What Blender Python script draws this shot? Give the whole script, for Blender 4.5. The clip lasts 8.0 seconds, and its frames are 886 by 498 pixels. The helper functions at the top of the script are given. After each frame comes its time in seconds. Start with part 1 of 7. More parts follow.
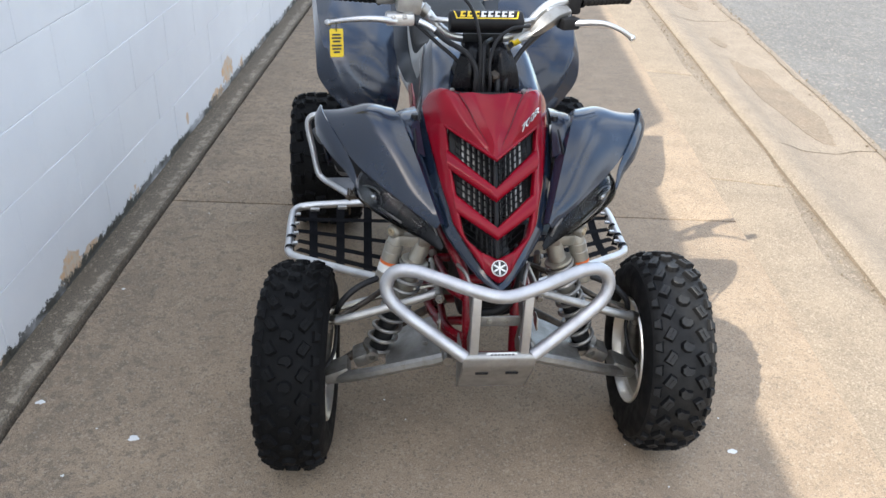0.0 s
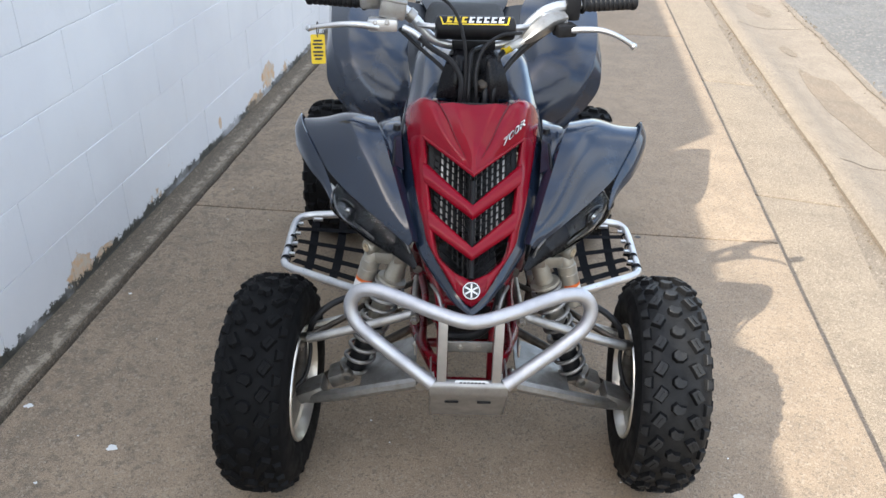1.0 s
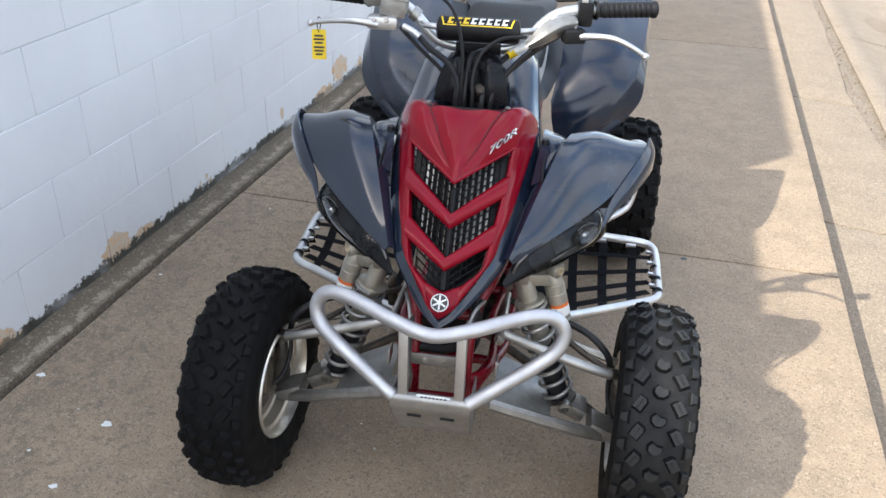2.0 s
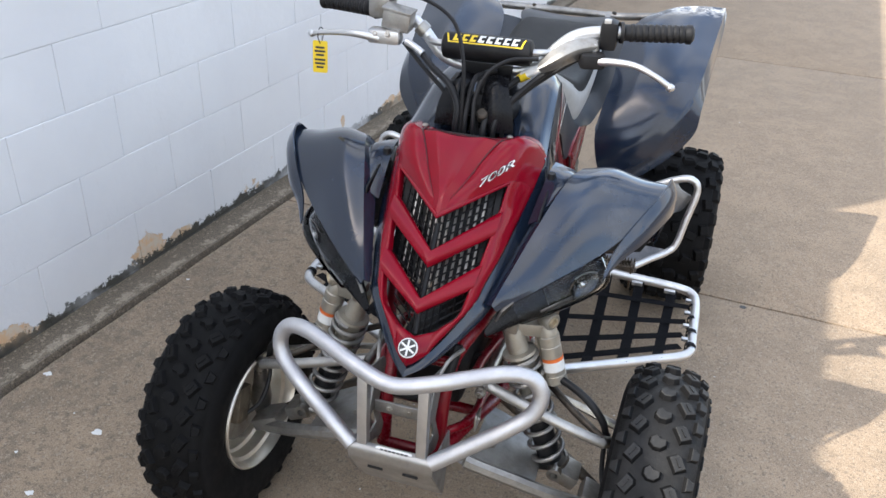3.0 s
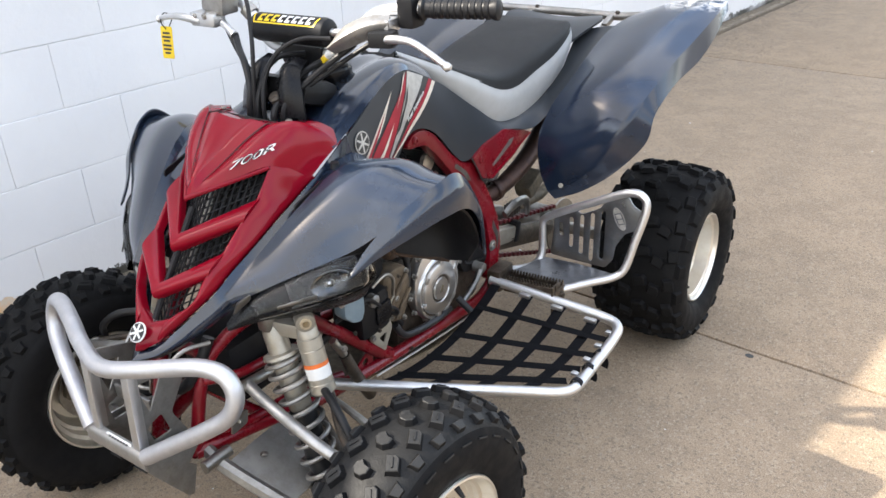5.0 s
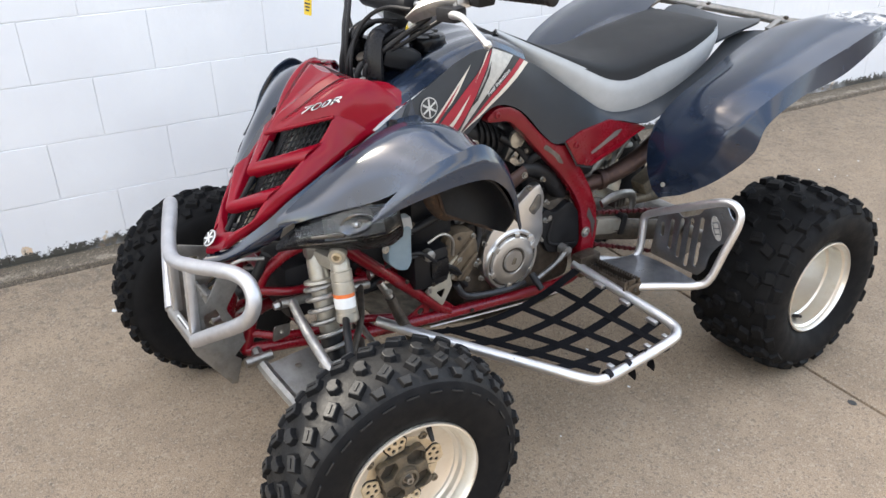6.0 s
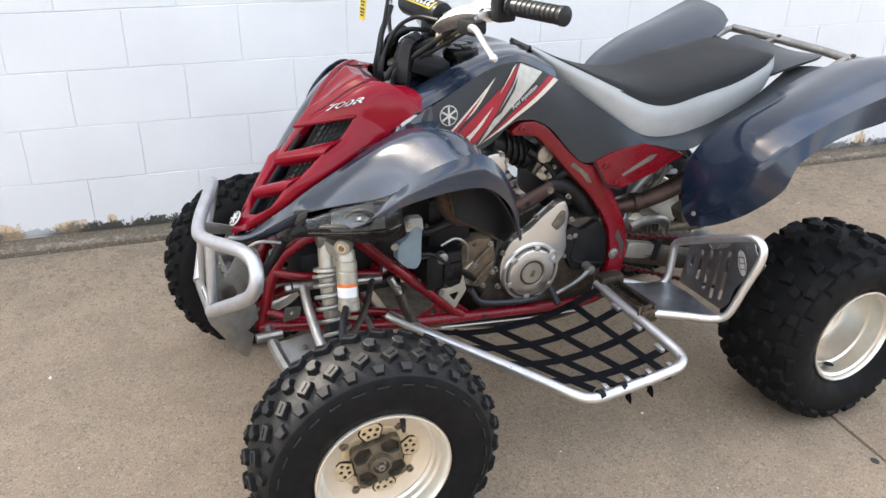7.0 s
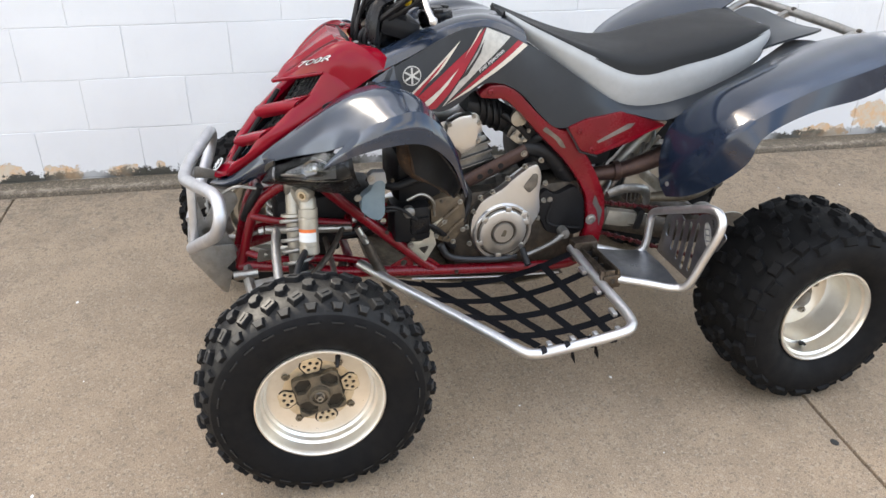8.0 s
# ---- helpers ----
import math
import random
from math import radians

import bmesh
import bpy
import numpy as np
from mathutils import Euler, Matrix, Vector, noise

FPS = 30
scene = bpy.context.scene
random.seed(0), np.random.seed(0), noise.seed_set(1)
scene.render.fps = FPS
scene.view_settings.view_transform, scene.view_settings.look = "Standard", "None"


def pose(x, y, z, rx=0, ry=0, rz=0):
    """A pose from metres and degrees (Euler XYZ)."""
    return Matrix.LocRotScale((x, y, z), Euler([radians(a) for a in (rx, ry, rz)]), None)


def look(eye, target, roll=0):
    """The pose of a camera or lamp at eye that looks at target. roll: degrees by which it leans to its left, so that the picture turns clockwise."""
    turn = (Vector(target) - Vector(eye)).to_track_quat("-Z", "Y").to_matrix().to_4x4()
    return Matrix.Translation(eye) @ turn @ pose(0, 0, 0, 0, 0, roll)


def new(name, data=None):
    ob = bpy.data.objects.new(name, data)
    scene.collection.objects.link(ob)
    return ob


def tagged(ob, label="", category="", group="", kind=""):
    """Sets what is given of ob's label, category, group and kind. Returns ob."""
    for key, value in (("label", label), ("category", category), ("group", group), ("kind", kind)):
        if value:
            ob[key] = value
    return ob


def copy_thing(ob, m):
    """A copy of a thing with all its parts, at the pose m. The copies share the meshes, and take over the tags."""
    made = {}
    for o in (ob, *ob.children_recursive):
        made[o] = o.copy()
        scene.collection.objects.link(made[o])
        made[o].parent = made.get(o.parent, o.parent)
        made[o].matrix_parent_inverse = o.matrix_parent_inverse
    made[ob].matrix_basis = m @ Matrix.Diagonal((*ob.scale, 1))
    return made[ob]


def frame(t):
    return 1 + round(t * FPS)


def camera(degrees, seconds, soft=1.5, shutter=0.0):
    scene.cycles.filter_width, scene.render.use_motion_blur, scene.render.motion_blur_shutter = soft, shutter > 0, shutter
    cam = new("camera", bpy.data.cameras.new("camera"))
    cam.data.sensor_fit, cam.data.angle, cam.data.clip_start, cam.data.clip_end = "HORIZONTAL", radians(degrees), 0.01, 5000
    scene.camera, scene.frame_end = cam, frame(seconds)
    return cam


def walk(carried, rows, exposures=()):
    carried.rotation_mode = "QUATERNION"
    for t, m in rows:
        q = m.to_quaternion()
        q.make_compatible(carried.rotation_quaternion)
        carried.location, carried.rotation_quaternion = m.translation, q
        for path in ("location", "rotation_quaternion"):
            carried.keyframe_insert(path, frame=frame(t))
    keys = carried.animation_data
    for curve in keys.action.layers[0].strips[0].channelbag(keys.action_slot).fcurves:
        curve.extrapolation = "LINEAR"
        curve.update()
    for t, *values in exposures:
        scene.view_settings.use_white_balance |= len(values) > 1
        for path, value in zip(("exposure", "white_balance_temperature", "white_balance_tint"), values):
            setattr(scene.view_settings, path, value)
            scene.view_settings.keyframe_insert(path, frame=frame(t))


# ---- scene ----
cam = camera(56.9, 8.0)
PATH = [
    (0, (-0.313, -1.701, 1.561), (-0.11, 0.021, 0.565), 3.0),
    (0.5, (-0.2, -1.677, 1.549), (-0.101, 0.054, 0.553), 2.0),
    (1, (-0.075, -1.604, 1.541), (-0.06, 0.133, 0.551), 1.7),
    (1.2, (-0.013, -1.578, 1.548), (-0.054, 0.16, 0.558), 1.8),
    (2.3, (0.264, -1.454, 1.524), (-0.049, 0.251, 0.526), 2.2),
    (2.5, (0.306, -1.393, 1.519), (-0.054, 0.308, 0.53), 2.5),
    (3, (0.4, -1.295, 1.514), (-0.095, 0.371, 0.524), 2.1),
    (3.5, (0.541, -1.203, 1.405), (-0.168, 0.368, 0.39), 0.6),
    (4, (0.748, -1.151, 1.391), (-0.169, 0.328, 0.405), -1.9),
    (4.5, (0.929, -0.996, 1.364), (-0.062, 0.481, 0.449), -2.8),
    (4.7, (1.016, -0.917, 1.367), (0.033, 0.569, 0.46), -3.0),
    (5.8, (1.503, -0.636, 1.37), (0.067, 0.411, 0.452), -2.2),
    (6, (1.553, -0.594, 1.37), (0.073, 0.387, 0.45), -1.5),
    (6.5, (1.634, -0.494, 1.359), (0.08, 0.398, 0.471), 0.8),
    (7, (1.724, -0.419, 1.381), (0.096, 0.322, 0.487), 0.6),
    (7.5, (1.873, -0.273, 1.392), (0.21, 0.301, 0.44), 0.4),
    (8, (1.94, -0.135, 1.399), (0.256, 0.351, 0.436), 0.2),
]
walk(cam, [(t, look(eye, target, roll)) for t, eye, target, roll in PATH], [(0.0, 1.30, 6500, 8), (2.5, 1.30, 6550, 9), (3.5, 1.44, 6800, 10), (4.5, 1.62, 6950, 10), (7.0, 1.74, 7050, 10), (8.0, 1.74, 7200, 10)])

# ---- sky and sun ----
SUN_WAY = Vector((0.85, 0.745, -1.0)).normalized()
world = bpy.data.worlds.new("sky")
scene.world = world
world.use_nodes = True
wn = world.node_tree
sky = wn.nodes.new("ShaderNodeTexSky")
sky.sky_type = "NISHITA"
sky.sun_disc = False
sky.sun_elevation = math.asin(-SUN_WAY.z)
sky.sun_rotation = math.atan2(-SUN_WAY.x, -SUN_WAY.y)
sky.dust_density, sky.ozone_density = 1.6, 0.3
sky.air_density = 1.0
# broken white cloud over a hazy blue sky
way = wn.nodes.new("ShaderNodeTexCoord").outputs["Generated"]
puffs = wn.nodes.new("ShaderNodeTexNoise")
puffs.inputs["Scale"].default_value, puffs.inputs["Detail"].default_value, puffs.inputs["Roughness"].default_value = 2.6, 7, 0.58
wn.links.new(way, puffs.inputs["Vector"])
cover = wn.nodes.new("ShaderNodeMapRange")
cover.interpolation_type = "SMOOTHSTEP"
wn.links.new(puffs.outputs["Fac"], cover.inputs["Value"])
for key, v in (("From Min", 0.42), ("From Max", 0.58), ("To Min", 0.08), ("To Max", 0.96)):
    cover.inputs[key].default_value = v
haze = wn.nodes.new("ShaderNodeMix")
haze.data_type = "RGBA"
wn.links.new(cover.outputs[0], haze.inputs["Factor"])
haze.inputs[7].default_value = (3.5, 3.6, 3.8, 1)
wn.links.new(sky.outputs[0], haze.inputs[6])
wn.links.new(haze.outputs[2], wn.nodes["Background"].inputs[0])
wn.nodes["Background"].inputs[1].default_value = 0.235
sun = new("sun", bpy.data.lights.new("sun", "SUN"))
sun.data.energy, sun.data.angle, sun.data.color = 3.3, radians(0.6), (1.0, 0.955, 0.88)
sun.matrix_world = look((-6, -4, 8), Vector((-6, -4, 8)) + SUN_WAY)

# ---- building helpers ----
def cr(points, n):
    """A smooth line through the points, n steps to a span."""
    P = np.asarray(points, float)
    if len(P) < 3:
        return np.array([P[0] + (P[-1] - P[0]) * k / n for k in range(n + 1)])
    Q = np.vstack([2 * P[0] - P[1], P, 2 * P[-1] - P[-2]])
    out = []
    for i in range(1, len(Q) - 2):
        p0, p1, p2, p3 = Q[i - 1], Q[i], Q[i + 1], Q[i + 2]
        for k in range(n):
            t = k / n
            out.append(0.5 * (2 * p1 + (p2 - p0) * t + (2 * p0 - 5 * p1 + 4 * p2 - p3) * t * t + (3 * p1 - p0 - 3 * p2 + p3) * t ** 3))
    out.append(P[-1])
    return np.array(out)


def sheet(bm, G, flip=False):
    """Quads over a grid of places."""
    rows = [[bm.verts.new(tuple(p)) for p in row] for row in G]
    for a, b in zip(rows, rows[1:]):
        for k in range(len(a) - 1):
            q = [a[k], a[k + 1], b[k + 1], b[k]]
            bm.faces.new(q[::-1] if flip else q)
    return bm


def surf(grid, nu=5, nv=5, thick=0.004, flip=False):
    """A smooth moulded shell through a coarse grid of places."""
    G = np.asarray(grid, float)
    G = np.array([cr(row, nu) for row in G])
    G = np.array([cr(G[:, k], nv) for k in range(G.shape[1])]).transpose(1, 0, 2)
    bm = sheet(bmesh.new(), G, flip)
    bmesh.ops.remove_doubles(bm, verts=bm.verts, dist=0.0004)
    bmesh.ops.recalc_face_normals(bm, faces=bm.faces)
    if thick:
        bmesh.ops.solidify(bm, geom=list(bm.faces), thickness=thick)
    return bm


def creased(grid, cols, nu=5, nv=5, thick=0.004):
    """A moulded shell as surf() makes it, with sharp folds along the given columns."""
    G = np.asarray(grid, float)
    cuts = [0, *cols, G.shape[1] - 1]
    G = np.array([cr(G[:, k], nv) for k in range(G.shape[1])]).transpose(1, 0, 2)
    strips = [np.array([cr(row[a:b + 1], nu) for row in G]) for a, b in zip(cuts, cuts[1:])]
    bm = bmesh.new()
    for one in strips:
        sheet(bm, one)
    bmesh.ops.remove_doubles(bm, verts=bm.verts, dist=0.0004)
    bmesh.ops.recalc_face_normals(bm, faces=bm.faces)
    bmesh.ops.solidify(bm, geom=list(bm.faces), thickness=thick)
    return bm


def tube(points, r, n=10, sub=6, bm=None, closed=False, flat=1.0):
    """A round bar along a smooth line. r: one radius, or one for each point. flat squeezes it across."""
    bm = bm or bmesh.new()
    P = cr(points, sub) if sub > 1 else np.asarray(points, float)
    if np.ndim(r):
        R = np.interp(np.linspace(0, len(points) - 1, len(P)), range(len(points)), r)
    else:
        R = np.full(len(P), float(r))
    T = np.gradient(P, axis=0)
    T /= np.linalg.norm(T, axis=1)[:, None] + 1e-12
    a = np.array([0, 0, 1.0]) if abs(T[0][2]) < 0.9 else np.array([1.0, 0, 0])
    u = np.cross(T[0], a)
    u /= np.linalg.norm(u)
    rings = []
    for p, t, rr in zip(P, T, R):
        u = u - t * (u @ t)
        u /= np.linalg.norm(u)
        v = np.cross(t, u)
        rings.append([bm.verts.new(tuple(p + rr * (math.cos(q) * u * flat + math.sin(q) * v))) for q in np.linspace(0, 2 * math.pi, n, endpoint=False)])
    for A, B in zip(rings, rings[1:]):
        for k in range(n):
            bm.faces.new((A[k], A[(k + 1) % n], B[(k + 1) % n], B[k]))
    if not closed:
        bm.faces.new(rings[0][::-1])
        bm.faces.new(rings[-1])
    return bm


def lathe(profile, n=48, bm=None, m=None, axis="x", caps=True):
    """A turned body: profile of (along, radius) about the x, y or z axis."""
    bm = bm or bmesh.new()
    made = []
    for a, r in profile:
        ring = []
        for q in np.linspace(0, 2 * math.pi, n, endpoint=False):
            c, s = r * math.cos(q), r * math.sin(q)
            p = Vector((a, c, s) if axis == "x" else (s, a, c) if axis == "y" else (c, s, a))
            ring.append(bm.verts.new(m @ p if m else p))
        made.append(ring)
    for A, B in zip(made, made[1:]):
        for k in range(n):
            bm.faces.new((A[k], A[(k + 1) % n], B[(k + 1) % n], B[k]))
    for ring, r in ((made[0][::-1], profile[0][1]), (made[-1], profile[-1][1])):
        if caps and r > 1e-6 and profile[0] != profile[-1]:
            bm.faces.new(ring)
    if profile[0] == profile[-1] or min(r for _, r in profile) < 1e-4:
        bmesh.ops.remove_doubles(bm, verts=bm.verts, dist=1e-5)
    return bm


def box(c, s, bev=0.003, m=None, bm=None, seg=2):
    """A block with rounded edges at c, of size s; m turns it about its middle."""
    one = bmesh.new()
    bmesh.ops.create_cube(one, size=1.0)
    for v in one.verts:
        v.co = Vector((v.co.x * s[0], v.co.y * s[1], v.co.z * s[2]))
    if bev:
        bmesh.ops.bevel(one, geom=list(one.edges), offset=bev, segments=seg, affect="EDGES", profile=0.6)
    place = Matrix.Translation(c) @ (m or Matrix())
    bmesh.ops.transform(one, matrix=place, verts=one.verts)
    return one if bm is None else join(bm, one)


def join(bm, other):
    me = bpy.data.meshes.new("joined")
    other.to_mesh(me)
    other.free()
    bm.from_mesh(me)
    bpy.data.meshes.remove(me)
    return bm


def plate(outer, thick, m, holes=(), bev=0.0015):
    """A flat plate cut to an outline, with holes; m lays its u, v, w axes into the world."""
    bm = bmesh.new()
    edges = []
    for loop in (outer, *holes):
        vs = [bm.verts.new((u, v, 0)) for u, v in loop]
        edges += [bm.edges.new((vs[k], vs[(k + 1) % len(vs)])) for k in range(len(vs))]
    bmesh.ops.triangle_fill(bm, use_beauty=True, use_dissolve=False, edges=edges, normal=(0, 0, 1))
    made = bmesh.ops.extrude_face_region(bm, geom=list(bm.faces))
    bmesh.ops.translate(bm, vec=(0, 0, thick), verts=[g for g in made["geom"] if isinstance(g, bmesh.types.BMVert)])
    bmesh.ops.recalc_face_normals(bm, faces=bm.faces)
    if bev:
        rim = [e for e in bm.edges if len(e.link_faces) == 2 and e.calc_face_angle(0) > 1.0 and abs(e.verts[0].co.z - e.verts[1].co.z) < 1e-6]
        bmesh.ops.bevel(bm, geom=rim, offset=bev, segments=2, affect="EDGES", profile=0.6)
    bmesh.ops.transform(bm, matrix=m, verts=bm.verts)
    bmesh.ops.recalc_face_normals(bm, faces=bm.faces)
    return bm


def axes(origin, u, v):
    """The pose that lays a plate's u and v along the given ways from origin."""
    u, v = Vector(u).normalized(), Vector(v)
    v = (v - u * v.dot(u)).normalized()
    w = u.cross(v)
    return Matrix.Translation(origin) @ Matrix((u, v, w)).transposed().to_4x4()


SIDE = Matrix(((0, 0, 1, 0), (1, 0, 0, 0), (0, 1, 0, 0), (0, 0, 0, 1)))


def side(x):
    """Plates that stand upright along the machine: u is y, v is z, w is x."""
    return Matrix.Translation((x, 0, 0)) @ SIDE


def ring(u, v, r, n=16, squash=1.0):
    return [(u + r * math.cos(q), v + r * squash * math.sin(q)) for q in np.linspace(0, 2 * math.pi, n, endpoint=False)]


def rounded(loop, r=0.006, n=4):
    """An outline with its corners rounded off."""
    out = []
    for k in range(len(loop)):
        a, b, c = (np.array(loop[(k + d) % len(loop)], float) for d in (-1, 0, 1))
        la, lc = np.linalg.norm(a - b), np.linalg.norm(c - b)
        ra = min(r, la * 0.45, lc * 0.45)
        p, q = b + (a - b) / la * ra, b + (c - b) / lc * ra
        out += [tuple((1 - t) ** 2 * p + 2 * t * (1 - t) * b + t * t * q) for t in np.linspace(0, 1, n)]
    return out


def bolt(p, way, r=0.006, h=0.005, bm=None, washer=True):
    """A hex head on its washer."""
    m = Matrix.Translation(p) @ Vector(way).to_track_quat("X", "Y" if abs(Vector(way).normalized().z) > 0.8 else "Z").to_matrix().to_4x4()
    bm = bm or bmesh.new()
    one = lathe([(0, 0), (0, r * 1.28), (0.0012, r * 1.28), (0.0012, 0)], 14) if washer else bmesh.new()
    lathe([(0.001, 0), (0.001, r), (h * 0.8, r), (h, r * 0.85), (h, r * 0.45), (h * 0.5, r * 0.4), (h * 0.5, 0)], 6, one)
    bmesh.ops.transform(one, matrix=m, verts=one.verts)
    return join(bm, one)


def soft_edges(bm, angle=38):
    for f in bm.faces:
        f.smooth = True
    for e in bm.edges:
        if len(e.link_faces) == 2 and e.calc_face_angle(0) > radians(angle):
            e.smooth = False


def part(name, bm, material, parent=None, label="", m=None, angle=38, fix=True):
    """Links a bmesh as one mesh object under a thing or a part."""
    if fix:
        bmesh.ops.recalc_face_normals(bm, faces=bm.faces)
    soft_edges(bm, angle)
    me = bpy.data.meshes.new(name)
    bm.to_mesh(me)
    bm.free()
    for one in material if isinstance(material, (list, tuple)) else [material]:
        me.materials.append(one)
    ob = new(name, me)
    if parent:
        ob.parent = parent
    if m:
        ob.matrix_basis = m
    return tagged(ob, label)


def both(name, bm, material, parent, label="", parents=None, angle=38):
    """The part on the machine's left side and its mirror image on the right."""
    a = part(name, bm, material, parent, label, angle=angle)
    me = a.data.copy()
    me.transform(Matrix.Diagonal((-1, 1, 1, 1)))
    me.flip_normals()
    b = new(name, me)
    b.parent = parents or parent
    tagged(b, label)
    return a, b


def letters(text, size, m, material, parent, name="lettering", label="", shear=0.0):
    """Raised lettering in the built-in font."""
    cu = bpy.data.curves.new("lettering", "FONT")
    cu.body, cu.size, cu.extrude, cu.shear, cu.align_x, cu.align_y = text, size, 0.0004, shear, "CENTER", "CENTER"
    tmp = bpy.data.objects.new("lettering_curve", cu)
    me = bpy.data.meshes.new_from_object(tmp)
    bpy.data.objects.remove(tmp)
    bpy.data.curves.remove(cu)
    me.materials.clear()
    me.materials.append(material)
    ob = new(name, me)
    ob.parent, ob.matrix_basis = parent, m
    return tagged(ob, label)

# ---- materials ----
def node_mat(name):
    ma = bpy.data.materials.new(name)
    ma.use_nodes = True
    nt = ma.node_tree
    return ma, nt, nt.nodes["Principled BSDF"]


class Net:
    """Short forms for wiring a material."""

    def __init__(self, nt):
        self.nt = nt
        self.coord = nt.nodes.new("ShaderNodeTexCoord").outputs["Object"]

    def put(self, socket, value):
        if isinstance(value, bpy.types.NodeSocket):
            self.nt.links.new(value, socket)
        elif value is not None:
            socket.default_value = value

    def noise(self, scale, detail=4, rough=0.55, coord=None, stretch=None):
        n = self.nt.nodes.new("ShaderNodeTexNoise")
        c = coord or self.coord
        if stretch:
            mp = self.nt.nodes.new("ShaderNodeMapping")
            mp.inputs["Scale"].default_value = stretch
            self.nt.links.new(c, mp.inputs["Vector"])
            c = mp.outputs[0]
        self.nt.links.new(c, n.inputs["Vector"])
        n.inputs["Scale"].default_value, n.inputs["Detail"].default_value, n.inputs["Roughness"].default_value = scale, detail, rough
        return n.outputs["Fac"]

    def cells(self, scale, out="Distance", feature="F1"):
        n = self.nt.nodes.new("ShaderNodeTexVoronoi")
        n.feature = feature
        self.nt.links.new(self.coord, n.inputs["Vector"])
        n.inputs["Scale"].default_value = scale
        return n.outputs[out]

    def ramp(self, fac, a, b, lo=0.0, hi=1.0):
        n = self.nt.nodes.new("ShaderNodeMapRange")
        n.interpolation_type = "SMOOTHSTEP"
        self.put(n.inputs["Value"], fac)
        for key, v in (("From Min", a), ("From Max", b), ("To Min", lo), ("To Max", hi)):
            n.inputs[key].default_value = v
        return n.outputs[0]

    def mix(self, fac, a, b, kind="MIX"):
        n = self.nt.nodes.new("ShaderNodeMix")
        n.data_type, n.blend_type = "RGBA", kind
        self.put(n.inputs["Factor"], fac)
        for s, v in ((n.inputs["A"], a), (n.inputs["B"], b)) if False else ((n.inputs[6], a), (n.inputs[7], b)):
            self.put(s, (*v, 1) if isinstance(v, tuple) and len(v) == 3 else v)
        return n.outputs[2]

    def math(self, kind, a, b=0.0):
        n = self.nt.nodes.new("ShaderNodeMath")
        n.operation = kind
        self.put(n.inputs[0], a)
        self.put(n.inputs[1], b)
        return n.outputs[0]

    def bump(self, height, strength, distance, before=None):
        n = self.nt.nodes.new("ShaderNodeBump")
        self.put(n.inputs["Height"], height)
        n.inputs["Strength"].default_value, n.inputs["Distance"].default_value = strength, distance
        if before:
            self.nt.links.new(before, n.inputs["Normal"])
        return n.outputs[0]

    def xyz(self):
        n = self.nt.nodes.new("ShaderNodeSeparateXYZ")
        self.nt.links.new(self.coord, n.inputs[0])
        return n.outputs

    def random(self):
        return self.nt.nodes.new("ShaderNodeObjectInfo").outputs["Random"]


def plain(name, c1, c2, rough=(0.35, 0.5), metal=0.0, scale=9, fine=180, bump=0.12, depth=0.0006, coat=0.0, dust=None, stretch=None, spec=0.5):
    """A surface with blotches, fine grain, uneven gloss and, if wanted, dust in patches."""
    ma, nt, p = node_mat(name)
    k = Net(nt)
    big, small = k.noise(scale, 6, 0.6, stretch=stretch), k.noise(fine, 3, 0.6, stretch=stretch)
    col = k.mix(k.ramp(big, 0.3, 0.7), c1, c2)
    if dust:
        spots = k.math("MULTIPLY", k.ramp(k.noise(scale * 2.3, 8, 0.7), 0.5, 0.75), dust[1])
        col = k.mix(spots, col, dust[0])
    k.put(p.inputs["Base Color"], col)
    k.put(p.inputs["Roughness"], k.ramp(k.math("ADD", k.math("MULTIPLY", big, 0.6), k.math("MULTIPLY", small, 0.4)), 0.3, 0.7, *rough))
    p.inputs["Metallic"].default_value = metal
    p.inputs["Coat Weight"].default_value = coat
    p.inputs["Coat Roughness"].default_value = 0.08
    p.inputs["Specular IOR Level"].default_value = spec
    if bump:
        k.put(p.inputs["Normal"], k.bump(k.math("ADD", small, k.math("MULTIPLY", big, 0.5)), bump, depth))
    return ma


def scuffed(name, c1, c2, scuff, rough, amount, coat, tail=None, spec=0.36):
    """Moulded plastic with pale scratches and rubbed patches."""
    ma, nt, p = node_mat(name)
    k = Net(nt)
    big = k.noise(5, 6, 0.6)
    lines = k.ramp(k.noise(26, 6, 0.75, stretch=(1.0, 0.22, 1.6)), 0.6, 0.78)
    rub = k.ramp(k.noise(7, 5, 0.65), 0.52, 0.78)
    wear = k.math("MULTIPLY", k.math("ADD", k.math("MULTIPLY", lines, 0.5), k.math("MULTIPLY", rub, 0.6)), amount)
    col = k.mix(wear, k.mix(k.ramp(big, 0.35, 0.65), c1, c2), scuff)
    if tail:
        rubbed = k.math("MULTIPLY", k.ramp(k.xyz()[1], tail, tail + 0.09), k.ramp(k.noise(34, 7, 0.75), 0.42, 0.58))
        col = k.mix(rubbed, col, (0.42, 0.44, 0.46))
    k.put(p.inputs["Base Color"], col)
    k.put(p.inputs["Roughness"], k.ramp(k.math("ADD", k.math("MULTIPLY", big, 0.5), wear), 0.15, 0.75, *rough))
    p.inputs["Coat Weight"].default_value = coat
    p.inputs["Coat Roughness"].default_value = 0.14
    p.inputs["Specular IOR Level"].default_value = spec
    k.put(p.inputs["Normal"], k.bump(k.noise(420, 2, 0.5), 0.06, 0.0004, k.bump(k.noise(14, 2, 0.5), 0.05, 0.003)))
    return ma


